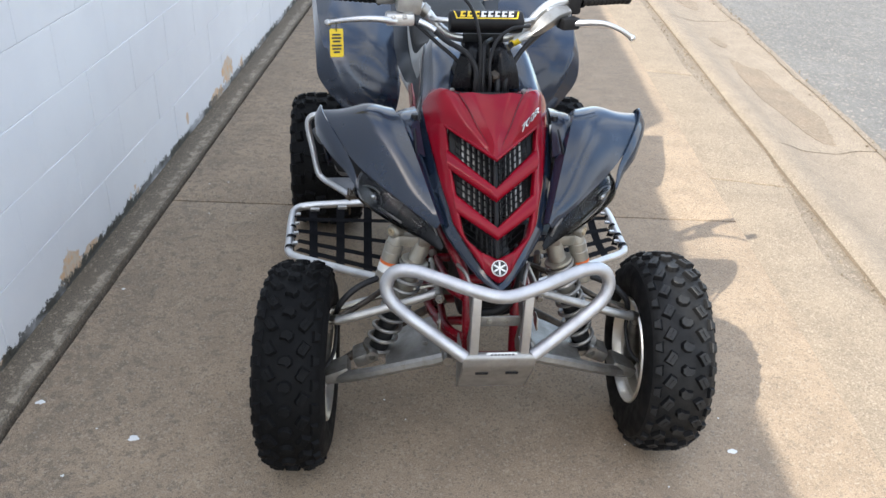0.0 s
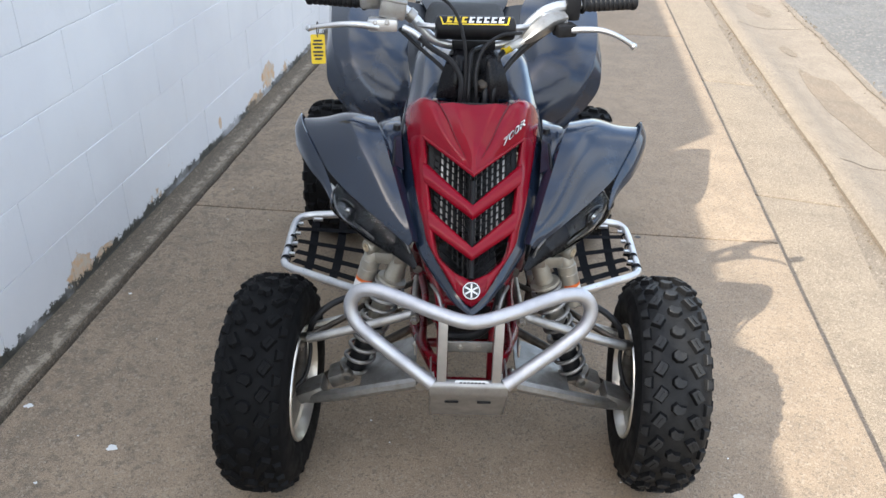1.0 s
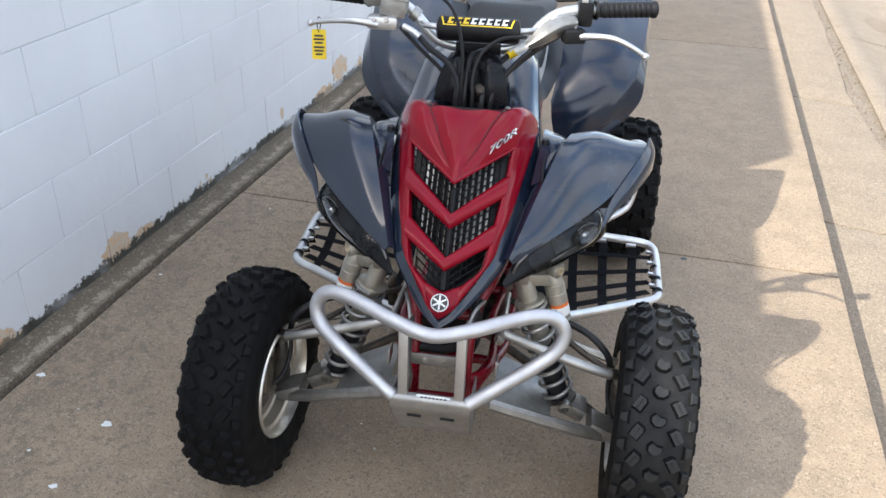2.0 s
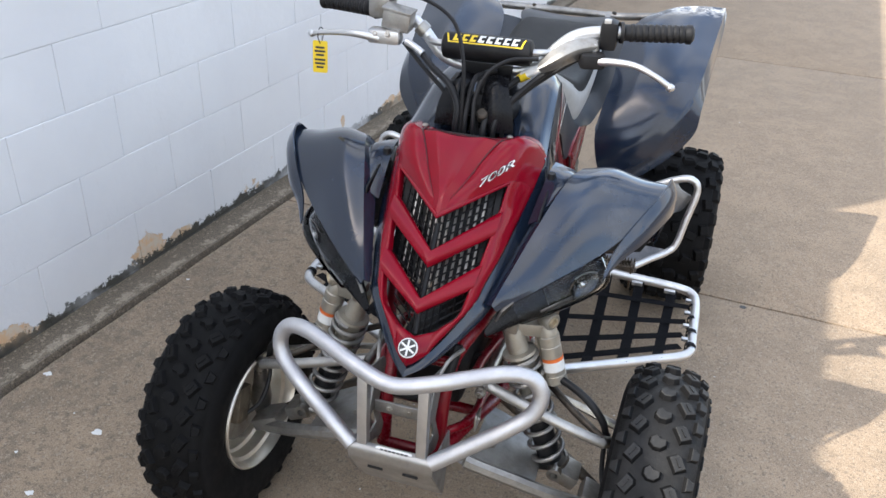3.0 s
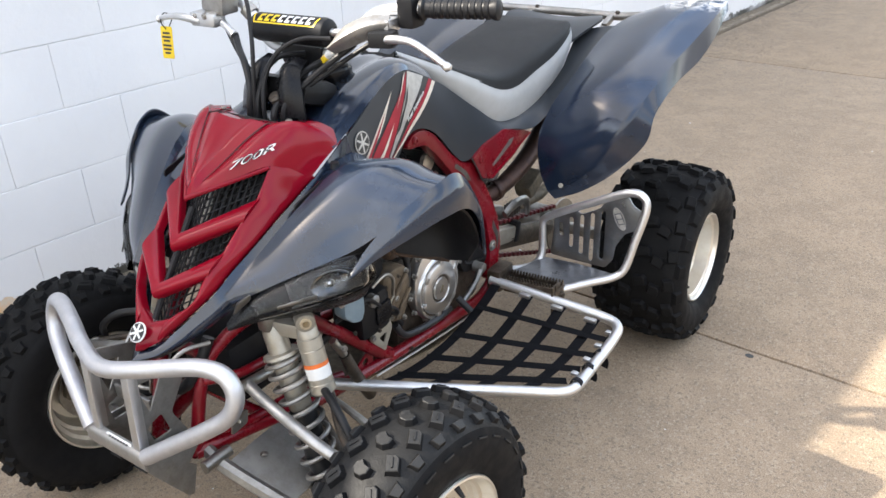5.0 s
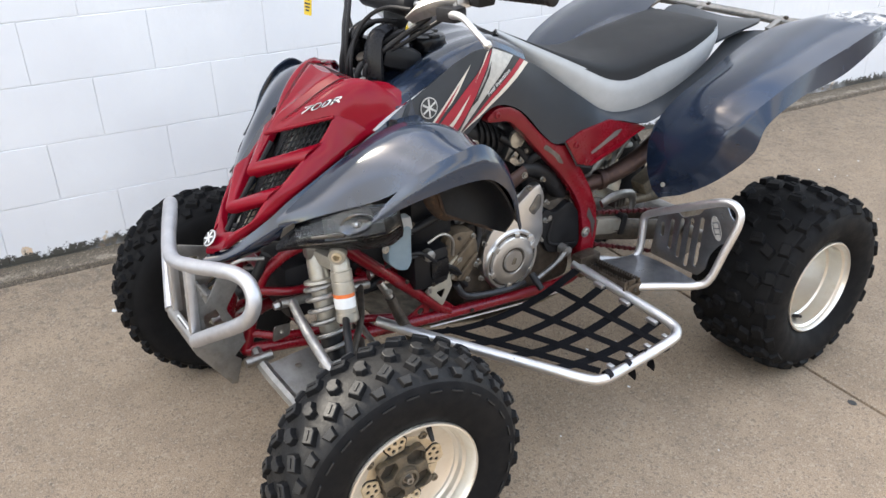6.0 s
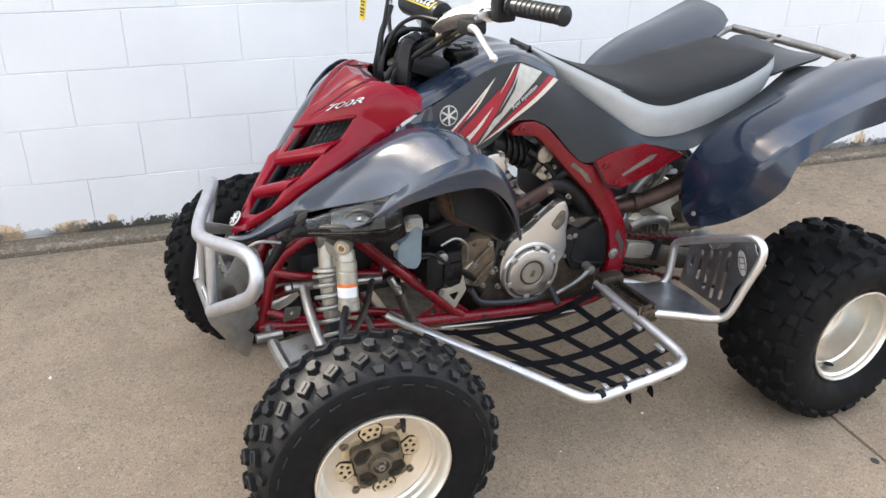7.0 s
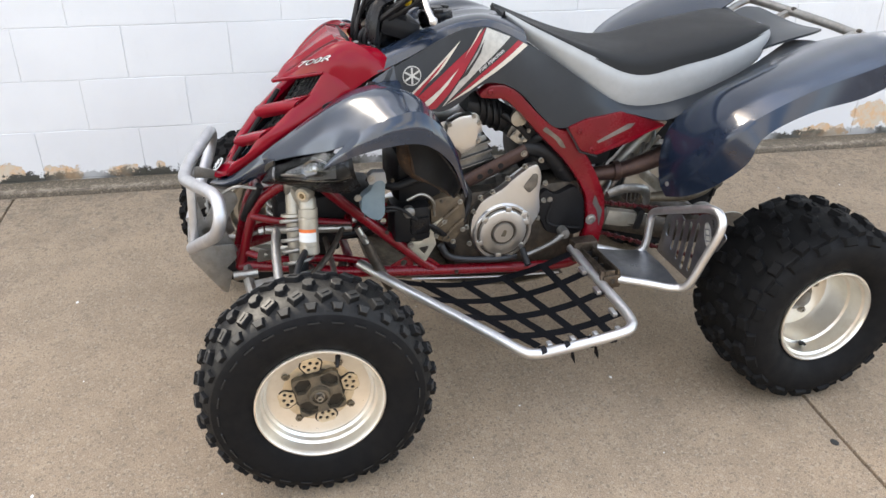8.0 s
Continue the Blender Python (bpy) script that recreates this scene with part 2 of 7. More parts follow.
GREY = scuffed("grey_plastic", (0.008, 0.014, 0.027), (0.012, 0.020, 0.037), (0.12, 0.14, 0.17), (0.14, 0.32), 0.24, 0.62, None, 0.42)
TAIL_GREY = scuffed("tail_grey_plastic", (0.007, 0.013, 0.027), (0.011, 0.019, 0.037), (0.13, 0.15, 0.185), (0.14, 0.32), 0.24, 0.58, 1.39, 0.28)
CHARCOAL = scuffed("charcoal_plastic", (0.022, 0.026, 0.031), (0.029, 0.033, 0.039), (0.09, 0.095, 0.10), (0.36, 0.55), 0.2, 0.1)
RED = scuffed("red_plastic", (0.19, 0.0025, 0.011), (0.22, 0.0030, 0.013), (0.28, 0.03, 0.04), (0.12, 0.26), 0.06, 0.10, None, 0.2)
RED_PAINT = plain("red_frame_paint", (0.18, 0.003, 0.010), (0.14, 0.002, 0.007), (0.22, 0.36), 0.0, 12, 200, 0.05, 0.0004, 0.25, ((0.10, 0.03, 0.025), 0.12), None, 0.3)
SEAM_RED = plain("dark_red_seam", (0.060, 0.001, 0.004), (0.045, 0.001, 0.003), (0.3, 0.5), 0, 30, 300, 0.05)
ALU = plain("brushed_aluminium", (0.68, 0.68, 0.68), (0.56, 0.56, 0.56), (0.34, 0.50), 1.0, 14, 260, 0.15, 0.0005)
SATIN = plain("satin_bumper_aluminium", (0.56, 0.56, 0.57), (0.46, 0.46, 0.475), (0.38, 0.54), 0.9, 18, 320, 0.25, 0.0006)
WORN_ALU = plain("scratched_aluminium", (0.46, 0.45, 0.43), (0.35, 0.343, 0.33), (0.34, 0.54), 0.9, 22, 260, 0.2, 0.0006, 0, ((0.24, 0.20, 0.15), 0.3))
ALU_DULL = plain("dull_aluminium", (0.38, 0.37, 0.35), (0.25, 0.243, 0.23), (0.38, 0.6), 0.9, 16, 240, 0.2, 0.0006, 0, ((0.20, 0.16, 0.11), 0.5))
CAST = plain("cast_engine_alloy", (0.24, 0.235, 0.225), (0.14, 0.135, 0.125), (0.28, 0.48), 0.95, 20, 420, 0.25, 0.0006, 0, ((0.10, 0.08, 0.06), 0.45))
RIM = plain("rim_aluminium", (0.82, 0.79, 0.73), (0.72, 0.68, 0.60), (0.27, 0.42), 0.9, 10, 200, 0.08, 0.0004, 0, ((0.52, 0.43, 0.30), 0.3))
GOLD = plain("stained_rim_face", (0.70, 0.60, 0.44), (0.58, 0.48, 0.33), (0.34, 0.55), 0.75, 22, 260, 0.15, 0.0005, 0, ((0.28, 0.20, 0.12), 0.5))
HUB = plain("dusty_hub_casting", (0.17, 0.14, 0.10), (0.095, 0.08, 0.06), (0.5, 0.75), 0.6, 30, 300, 0.3, 0.0008, 0, ((0.32, 0.25, 0.16), 0.6))
TAN_CAST = plain("sandy_cast_alloy", (0.15, 0.108, 0.066), (0.075, 0.055, 0.036), (0.5, 0.75), 0.3, 34, 260, 0.4, 0.001, 0, ((0.07, 0.05, 0.03), 0.6))
# darker colour for the floors of the hub pockets
HUB_DARK = plain("dark_hub_pocket", (0.060, 0.048, 0.034), (0.034, 0.028, 0.020), (0.6, 0.8), 0.4, 30, 300, 0.3, 0.0008)
PLATE_ALU = plain("dark_sheet_aluminium", (0.30, 0.31, 0.335), (0.22, 0.23, 0.25), (0.26, 0.44), 1.0, 18, 240, 0.12, 0.0005, 0, ((0.16, 0.13, 0.10), 0.25))
ZINC = plain("yellow_zinc_plate", (0.55, 0.52, 0.43), (0.44, 0.42, 0.35), (0.3, 0.5), 0.7, 25, 300, 0.1, 0.0005)
STEEL = plain("zinc_steel", (0.46, 0.45, 0.42), (0.32, 0.30, 0.27), (0.3, 0.5), 1.0, 25, 300, 0.15, 0.0005, 0, ((0.22, 0.14, 0.08), 0.5))
CHAMPAGNE = plain("champagne_anodised", (0.43, 0.40, 0.34), (0.34, 0.315, 0.265), (0.34, 0.5), 0.7, 14, 260, 0.12, 0.0005, 0, ((0.30, 0.24, 0.16), 0.4))
RUST = plain("rusty_exhaust", (0.050, 0.030, 0.028), (0.080, 0.048, 0.038), (0.35, 0.6), 0.7, 30, 240, 0.3, 0.001, 0, ((0.20, 0.10, 0.04), 0.3))
GUSSET = plain("rusted_bracket", (0.065, 0.034, 0.018), (0.035, 0.023, 0.016), (0.6, 0.85), 0.3, 40, 260, 0.5, 0.0012, 0, ((0.20, 0.10, 0.04), 0.6))
BLACK = plain("black_plastic", (0.006, 0.006, 0.007), (0.011, 0.011, 0.012), (0.35, 0.6), 0, 12, 260, 0.15, 0.0005, 0.0, ((0.035, 0.031, 0.027), 0.25), None, 0.22)
GLOSS_BLACK = plain("gloss_black_plastic", (0.004, 0.004, 0.005), (0.007, 0.007, 0.008), (0.16, 0.34), 0, 10, 200, 0.05, 0.0004, 0.0, None, None, 0.2)
HOSE = plain("black_rubber_hose", (0.008, 0.008, 0.009), (0.014, 0.014, 0.015), (0.35, 0.55), 0, 30, 300, 0.2, 0.0005, 0, None, None, 0.28)
WEB = plain("black_nylon_webbing", (0.007, 0.007, 0.009), (0.013, 0.013, 0.016), (0.7, 0.9), 0, 30, 900, 0.6, 0.0008, 0, None, None, 0.2)
SEAT = plain("black_grained_vinyl", (0.012, 0.0125, 0.013), (0.018, 0.0185, 0.019), (0.52, 0.7), 0, 10, 700, 0.5, 0.0008, 0, None, None, 0.3)
PALE = plain("pale_grey_vinyl", (0.42, 0.43, 0.43), (0.36, 0.37, 0.37), (0.42, 0.58), 0, 9, 600, 0.3, 0.0006, 0, ((0.30, 0.29, 0.27), 0.3))
WHITE = plain("white_label", (0.74, 0.74, 0.72), (0.64, 0.64, 0.62), (0.35, 0.5), 0, 30, 300, 0.05)
ORANGE = plain("orange_label", (0.70, 0.16, 0.03), (0.62, 0.13, 0.03), (0.35, 0.5), 0, 30, 300, 0.05)
YELLOW = plain("yellow_plastic", (0.80, 0.58, 0.02), (0.72, 0.50, 0.02), (0.35, 0.5), 0, 24, 300, 0.05)
COVER_ALLOY = plain("satin_cover_alloy", (0.64, 0.635, 0.625), (0.59, 0.585, 0.575), (0.29, 0.36), 1.0, 7, 420, 0.02, 0.0002, 0, ((0.40, 0.36, 0.30), 0.05))
PEG_STEEL = plain("worn_peg_steel", (0.17, 0.14, 0.11), (0.085, 0.068, 0.054), (0.32, 0.5), 0.9, 40, 300, 0.3, 0.0008, 0, ((0.10, 0.07, 0.05), 0.5))
PEG = plain("dirty_peg_steel", (0.10, 0.085, 0.07), (0.055, 0.048, 0.04), (0.4, 0.65), 0.7, 40, 300, 0.3, 0.0008, 0, ((0.16, 0.10, 0.06), 0.5))
INK = plain("black_ink", (0.02, 0.02, 0.02), (0.03, 0.03, 0.03), (0.4, 0.55), 0, 30, 300, 0.03)
SILVER = plain("silver_decal", (0.58, 0.57, 0.54), (0.44, 0.43, 0.41), (0.3, 0.5), 0.5, 60, 500, 0.1, 0.0004)
CREAM = plain("cream_decal", (0.66, 0.60, 0.50), (0.58, 0.52, 0.44), (0.35, 0.5), 0.0, 60, 500, 0.05, 0.0004)
DECAL_RED = plain("red_decal", (0.36, 0.012, 0.030), (0.28, 0.010, 0.024), (0.25, 0.45), 0, 40, 500, 0.05, 0.0004)
PIPE_BLACK = plain("black_painted_hose_guard", (0.010, 0.010, 0.012), (0.018, 0.018, 0.020), (0.3, 0.5), 0.0, 30, 300, 0.2)
BOTTLE = plain("translucent_bottle", (0.20, 0.265, 0.30), (0.16, 0.215, 0.25), (0.3, 0.5), 0, 20, 200, 0.1)
CHAIN = plain("red_chain", (0.15, 0.015, 0.022), (0.06, 0.018, 0.018), (0.35, 0.55), 0.6, 60, 300, 0.2)
CHROME = plain("reflector_chrome", (0.80, 0.80, 0.78), (0.7, 0.7, 0.68), (0.06, 0.18), 1.0, 10, 100, 0.03)

LAMP_GREY = plain("dull_reflector", (0.016, 0.016, 0.017), (0.007, 0.007, 0.008), (0.12, 0.26), 0.0, 14, 120, 0.05)
LAMP_BRIGHT = plain("faceted_reflector", (0.26, 0.263, 0.268), (0.05, 0.051, 0.053), (0.08, 0.2), 1.0, 60, 160, 0.25, 0.001)


def tyre_mat():
    ma, nt, p = node_mat("tyre_rubber")
    k = Net(nt)
    dust = k.ramp(k.noise(9, 7, 0.65), 0.52, 0.8, 0.0, 0.10)
    k.put(p.inputs["Base Color"], k.mix(dust, k.mix(k.noise(40, 4), (0.0045, 0.0045, 0.0050), (0.0085, 0.0085, 0.009)), (0.048, 0.044, 0.038)))
    k.put(p.inputs["Roughness"], k.ramp(k.noise(30, 5), 0.3, 0.7, 0.55, 0.8))
    p.inputs["Specular IOR Level"].default_value = 0.14
    k.put(p.inputs["Normal"], k.bump(k.noise(220, 4, 0.6), 0.3, 0.0012))
    return ma


TYRE = tyre_mat()
# left front tread: sky light is painted into its grey, besides wear and dust
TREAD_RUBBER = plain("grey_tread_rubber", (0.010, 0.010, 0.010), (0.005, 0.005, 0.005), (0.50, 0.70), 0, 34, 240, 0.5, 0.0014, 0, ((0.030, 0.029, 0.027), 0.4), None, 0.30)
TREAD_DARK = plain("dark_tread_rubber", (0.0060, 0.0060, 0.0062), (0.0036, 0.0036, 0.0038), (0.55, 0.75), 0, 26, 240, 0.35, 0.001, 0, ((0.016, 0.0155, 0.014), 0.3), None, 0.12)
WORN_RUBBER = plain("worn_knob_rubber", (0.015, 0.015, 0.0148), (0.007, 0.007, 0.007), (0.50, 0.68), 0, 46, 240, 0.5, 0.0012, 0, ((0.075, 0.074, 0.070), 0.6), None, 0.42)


def lens_mat():
    """Thin clear polycarbonate: it lets the bowl show through and mirrors the sky at a slant."""
    ma, nt, p = node_mat("clear_lens")
    clear, gloss = nt.nodes.new("ShaderNodeBsdfTransparent"), nt.nodes.new("ShaderNodeBsdfGlossy")
    clear.inputs["Color"].default_value = (0.86, 0.87, 0.88, 1)
    gloss.inputs["Roughness"].default_value = 0.05
    fres, both_ways = nt.nodes.new("ShaderNodeFresnel"), nt.nodes.new("ShaderNodeMixShader")
    fres.inputs["IOR"].default_value = 1.25
    nt.links.new(fres.outputs[0], both_ways.inputs[0])
    nt.links.new(clear.outputs[0], both_ways.inputs[1])
    nt.links.new(gloss.outputs[0], both_ways.inputs[2])
    nt.links.new(both_ways.outputs[0], nt.nodes["Material Output"].inputs["Surface"])
    nt.nodes.remove(p)
    return ma


LENS = lens_mat()


# places along and up the wall, with half sizes, where the paint has come off
LOST_PAINT = ((0.62, 0.055, 0.085, 0.075), (0.79, 0.035, 0.07, 0.04), (0.03, 0.045, 0.09, 0.05), (1.94, 0.10, 0.02, 0.03), (2.43, 0.025, 0.13, 0.05), (2.68, 0.11, 0.11, 0.07),
              (-1.18, 0.05, 0.09, 0.045), (-0.95, 0.03, 0.085, 0.045), (-0.71, 0.035, 0.07, 0.03), (-0.565, 0.055, 0.025, 0.025))


def paint_wall_mat():
    """White masonry paint: brush marks, hairline stains, and flakes lost to tan render low down."""
    ma, nt, p = node_mat("white_masonry_paint")
    k = Net(nt)
    geo = nt.nodes.new("ShaderNodeNewGeometry").outputs["Position"]
    k.coord = geo
    z = k.xyz()[2]
    tone = k.mix(k.ramp(k.noise(1.4, 5), 0.3, 0.7), (0.76, 0.765, 0.77), (0.69, 0.695, 0.71))
    tone = k.mix(k.ramp(k.noise(24, 6, 0.7, stretch=(1, 1, 0.3)), 0.60, 0.85, 0, 0.35), tone, (0.55, 0.54, 0.51))
    chips = k.ramp(k.noise(21, 7, 0.8), 0.70, 0.73)
    tone = k.mix(k.math("MULTIPLY", chips, 0.7), tone, (0.22, 0.20, 0.17))
    low = k.ramp(z, 0.0, 0.30, 1.0, 0.0)
    flake_noise = k.math("ADD", k.math("MULTIPLY", k.noise(5.0, 9, 0.66), 0.75), k.math("MULTIPLY", low, 0.22))
    flake = k.math("MULTIPLY", k.ramp(flake_noise, 0.645, 0.66), k.ramp(k.math("ADD", z, k.math("MULTIPLY", k.noise(9, 5), 0.14)), 0.17, 0.22, 1.0, 0.0))
    x, y, _z = k.xyz()
    along = k.math("ADD", k.math("MULTIPLY", x, 0.1219), k.math("MULTIPLY", y, 0.9925))
    ragged = k.math("MULTIPLY", k.math("SUBTRACT", k.noise(15, 9, 0.72), 0.5), 2.4)
    for s0, z0, rs, rz in LOST_PAINT:
        ds = k.math("DIVIDE", k.math("SUBTRACT", along, s0), rs)
        dz = k.math("DIVIDE", k.math("SUBTRACT", z, z0), rz)
        far = k.math("SQRT", k.math("ADD", k.math("MULTIPLY", ds, ds), k.math("MULTIPLY", dz, dz)))
        flake = k.math("MAXIMUM", flake, k.ramp(k.math("SUBTRACT", k.math("ADD", ragged, 1.0), far), 0.0, 0.06))
    render = k.mix(k.ramp(k.noise(24, 7, 0.7), 0.35, 0.62), (0.66, 0.43, 0.25), (0.60, 0.52, 0.42))
    grime = k.math("MULTIPLY", k.ramp(k.math("ADD", k.noise(19, 9, 0.8), k.ramp(z, 0.0, 0.11, 0.21, -0.25)), 0.52, 0.565), k.ramp(k.noise(3.4, 5), 0.36, 0.55, 0.45, 1.0))
    col = k.mix(flake, tone, render)
    col = k.mix(k.math("MULTIPLY", grime, k.ramp(z, 0.05, 0.16, 1.0, 0.0)), col, (0.055, 0.052, 0.042))
    k.put(p.inputs["Base Color"], col)
    p.inputs["Roughness"].default_value = 0.62
    rough = k.math("ADD", k.noise(38, 7, 0.62), k.math("MULTIPLY", k.noise(260, 3), 0.35))
    nb = k.bump(rough, 0.42, 0.0026, k.bump(k.noise(5, 5, 0.55), 0.55, 0.010))
    k.put(p.inputs["Normal"], k.bump(k.math("MULTIPLY", flake, -1.0), 0.6, 0.003, nb))
    return ma


def concrete_mat(name, a, b, dark, stain=0.5, speck=150, dirt=False, sand=((0.07, 0.056, 0.042), (0.465, 0.370, 0.275))):
    """Worn concrete: sand grains, small stones, blotches and dark spots."""
    ma, nt, p = node_mat(name)
    k = Net(nt)
    k.coord = nt.nodes.new("ShaderNodeNewGeometry").outputs["Position"]
    col = k.mix(k.ramp(k.noise(0.9, 6, 0.6), 0.3, 0.7), a, b)
    col = k.mix(k.math("MULTIPLY", k.ramp(k.noise(5.5, 9, 0.72), 0.40, 0.60), 0.62), col, tuple(0.66 * v for v in b))
    col = k.mix(k.math("MULTIPLY", k.ramp(k.noise(3.6, 9, 0.68), 0.54, 0.78), stain), col, dark)
    col = k.mix(k.math("MULTIPLY", k.ramp(k.noise(22, 6, 0.7), 0.60, 0.76), 0.45 * stain), col, dark)
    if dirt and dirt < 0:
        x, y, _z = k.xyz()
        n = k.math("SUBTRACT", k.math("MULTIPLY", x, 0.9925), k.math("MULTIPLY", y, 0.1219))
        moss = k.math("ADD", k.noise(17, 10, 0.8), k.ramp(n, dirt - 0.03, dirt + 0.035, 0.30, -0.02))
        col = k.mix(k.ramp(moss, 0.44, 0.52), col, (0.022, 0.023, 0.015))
        # shade of the footing's outer face, painted dark along its edge
        edge_shade = k.math("ADD", k.noise(23, 8, 0.75), k.ramp(n, -1.285, -1.262, -0.2, 0.22))
        col = k.mix(k.math("MULTIPLY", k.ramp(edge_shade, 0.50, 0.60), 0.85), col, (0.030, 0.028, 0.022))
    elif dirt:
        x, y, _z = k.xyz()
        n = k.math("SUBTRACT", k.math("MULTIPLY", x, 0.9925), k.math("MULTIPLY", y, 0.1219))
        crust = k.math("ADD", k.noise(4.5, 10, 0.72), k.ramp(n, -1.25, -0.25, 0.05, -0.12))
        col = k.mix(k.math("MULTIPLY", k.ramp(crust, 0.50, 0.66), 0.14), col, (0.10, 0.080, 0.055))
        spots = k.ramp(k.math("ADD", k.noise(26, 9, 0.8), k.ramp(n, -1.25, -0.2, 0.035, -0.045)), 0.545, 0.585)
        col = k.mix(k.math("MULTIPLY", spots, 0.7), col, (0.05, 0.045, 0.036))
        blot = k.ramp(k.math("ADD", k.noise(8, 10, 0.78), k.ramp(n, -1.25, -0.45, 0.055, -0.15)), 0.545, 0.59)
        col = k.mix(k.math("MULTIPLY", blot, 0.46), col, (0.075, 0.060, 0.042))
        pits = k.ramp(k.noise(62, 6, 0.75), 0.60, 0.635)
        col = k.mix(k.math("MULTIPLY", pits, 0.9), col, (0.05, 0.044, 0.034))
        pale = k.ramp(k.noise(16, 10, 0.8), 0.55, 0.62)
        col = k.mix(k.math("MULTIPLY", pale, 0.5), col, (0.45, 0.35, 0.235))
    grain = k.cells(speck, "Color")
    sep = nt.nodes.new("ShaderNodeSeparateColor")
    nt.links.new(grain, sep.inputs[0])
    col = k.mix(k.ramp(sep.outputs[0], 0.84, 0.92, 0, 0.62), col, (0.07, 0.06, 0.05))
    col = k.mix(k.ramp(sep.outputs[1], 0.85, 0.95, 0, 0.45), col, (0.52, 0.44, 0.34))
    col = k.mix(0.48, col, k.mix(k.ramp(k.noise(330, 5, 0.75), 0.35, 0.65), *sand))
    k.put(p.inputs["Base Color"], col)
    p.inputs["Roughness"].default_value = 0.82
    p.inputs["Specular IOR Level"].default_value = 0.3
    nb = k.bump(k.noise(260, 4, 0.65), 0.5, 0.002)
    k.put(p.inputs["Normal"], k.bump(k.noise(9, 6, 0.6), 0.25, 0.006, nb))
    return ma


WALL_PAINT = paint_wall_mat()
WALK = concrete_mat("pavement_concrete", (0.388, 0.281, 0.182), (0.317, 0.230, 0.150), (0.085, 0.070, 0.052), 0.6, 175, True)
KERB = concrete_mat("kerb_concrete", (0.275, 0.222, 0.158), (0.24, 0.193, 0.138), (0.13, 0.105, 0.078), 0.6, 150)
PAN = concrete_mat("gutter_concrete", (0.27, 0.226, 0.175), (0.23, 0.192, 0.148), (0.14, 0.11, 0.08), 0.6, 150)
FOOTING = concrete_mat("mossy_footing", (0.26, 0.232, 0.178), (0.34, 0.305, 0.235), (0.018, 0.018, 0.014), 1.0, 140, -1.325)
MUCK = concrete_mat("black_gap_dirt", (0.035, 0.032, 0.026), (0.022, 0.020, 0.017), (0.012, 0.011, 0.009), 0.9, 120, False, ((0.010, 0.009, 0.008), (0.06, 0.055, 0.045)))
SILT = concrete_mat("gutter_silt", (0.17, 0.148, 0.115), (0.12, 0.102, 0.08), (0.06, 0.05, 0.04), 0.9, 120)
WET = concrete_mat("silt_stain", (0.17, 0.125, 0.082), (0.125, 0.098, 0.072), (0.07, 0.056, 0.042), 0.8, 140)
PLASTER = concrete_mat("far_plaster", (0.20, 0.20, 0.20), (0.16, 0.16, 0.165), (0.10, 0.10, 0.10), 0.5)
ASPHALT = concrete_mat("grey_asphalt", (0.150, 0.146, 0.140), (0.110, 0.107, 0.103), (0.04, 0.04, 0.04), 0.9, 60, False, ((0.055, 0.053, 0.050), (0.30, 0.285, 0.26)))

# ---- the street: local x runs from the wall to the road, local y along the pavement ----
STREET = pose(0, 0, 0, 0, 0, -7.0)
WALL_N, TOP_A, TOP_B, STEP_S = -1.375, 2.94, 3.22, -0.19


# the roadway lies a kerb's height below the pavement
DROP = 0.15
LOWER = STREET @ Matrix.Translation((0, 0.1635, -DROP)) @ Matrix.Diagonal((1.0968, 1.0968, 1, 1))


def setting(name, bm, material, label, category, m=STREET):
    ob = part(name, bm, material, None, "", m)
    return tagged(ob, label, category, "", "structure")


def slab(loop, top, thick, bev=0.006):
    """A slab with worn, slightly wandering edges; loop of (n, s)."""
    pts = []
    for k in range(len(loop)):
        a, b = np.array(loop[k], float), np.array(loop[(k + 1) % len(loop)], float)
        steps = max(1, int(np.linalg.norm(b - a) / 0.06))
        for j in range(steps):
            p = a + (b - a) * j / steps
            wob = 0.004 * noise.noise(Vector((p[0] * 9, p[1] * 9, 3.1)))
            pts.append((p[0] + wob, p[1] + wob))
    return plate(pts, thick, Matrix.Translation((0, 0, top - thick)), (), bev)


# the building
OUT = [(-14.0, -0.3), (16.0, -0.3), (16.0, TOP_B), (STEP_S, TOP_B), (STEP_S, TOP_A), (-14.0, TOP_A)]
bm = plate(OUT, 6.0, side(WALL_N - 6.0035), (), 0)
wall_west = setting("wall_west", bm, WALL_PAINT, "white painted concrete block wall with paint flaking at its foot", "wall")

# the pavement slabs and what lies between them and the road
JOINTS = ((-9.4, -9.35), (-6.5, -6.45), (-3.6, -3.55), (-1.12, -1.06), (1.275, 1.36), (4.35, 4.43), (7.3, 7.4), (13.5, 13.5))
pavement = setting("pavement", slab([(-1.24, -9.4), (1.11, -9.35), (1.11, 13.5), (-1.24, 13.5)], -0.172, 0.06), SILT, "sandy bed under worn concrete pavement slabs", "pavement")
bm = bmesh.new()
footing = setting("footing", slab([(WALL_N - 0.006, -9.5), (-1.262, -9.5), (-1.262, 13.5), (WALL_N - 0.006, 13.5)], 0.012, 0.2, 0.008), FOOTING, "dirty mossy concrete footing strip along the wall, shade painted on its outer edge", "footing")
channel = setting("channel", slab([(-1.275, -9.5), (-1.20, -9.5), (-1.20, 13.5), (-1.275, 13.5)], -0.03, 0.05), MUCK, "dark dirt-filled gap beside the pavement", "gap")
gutter = setting("gutter", slab([(1.20, -9.5), (1.62, -9.5), (1.62, 14), (1.20, 14)], -0.030, 0.1), SILT, "silted channel between kerb slabs", "gutter", LOWER)
bm = bmesh.new()
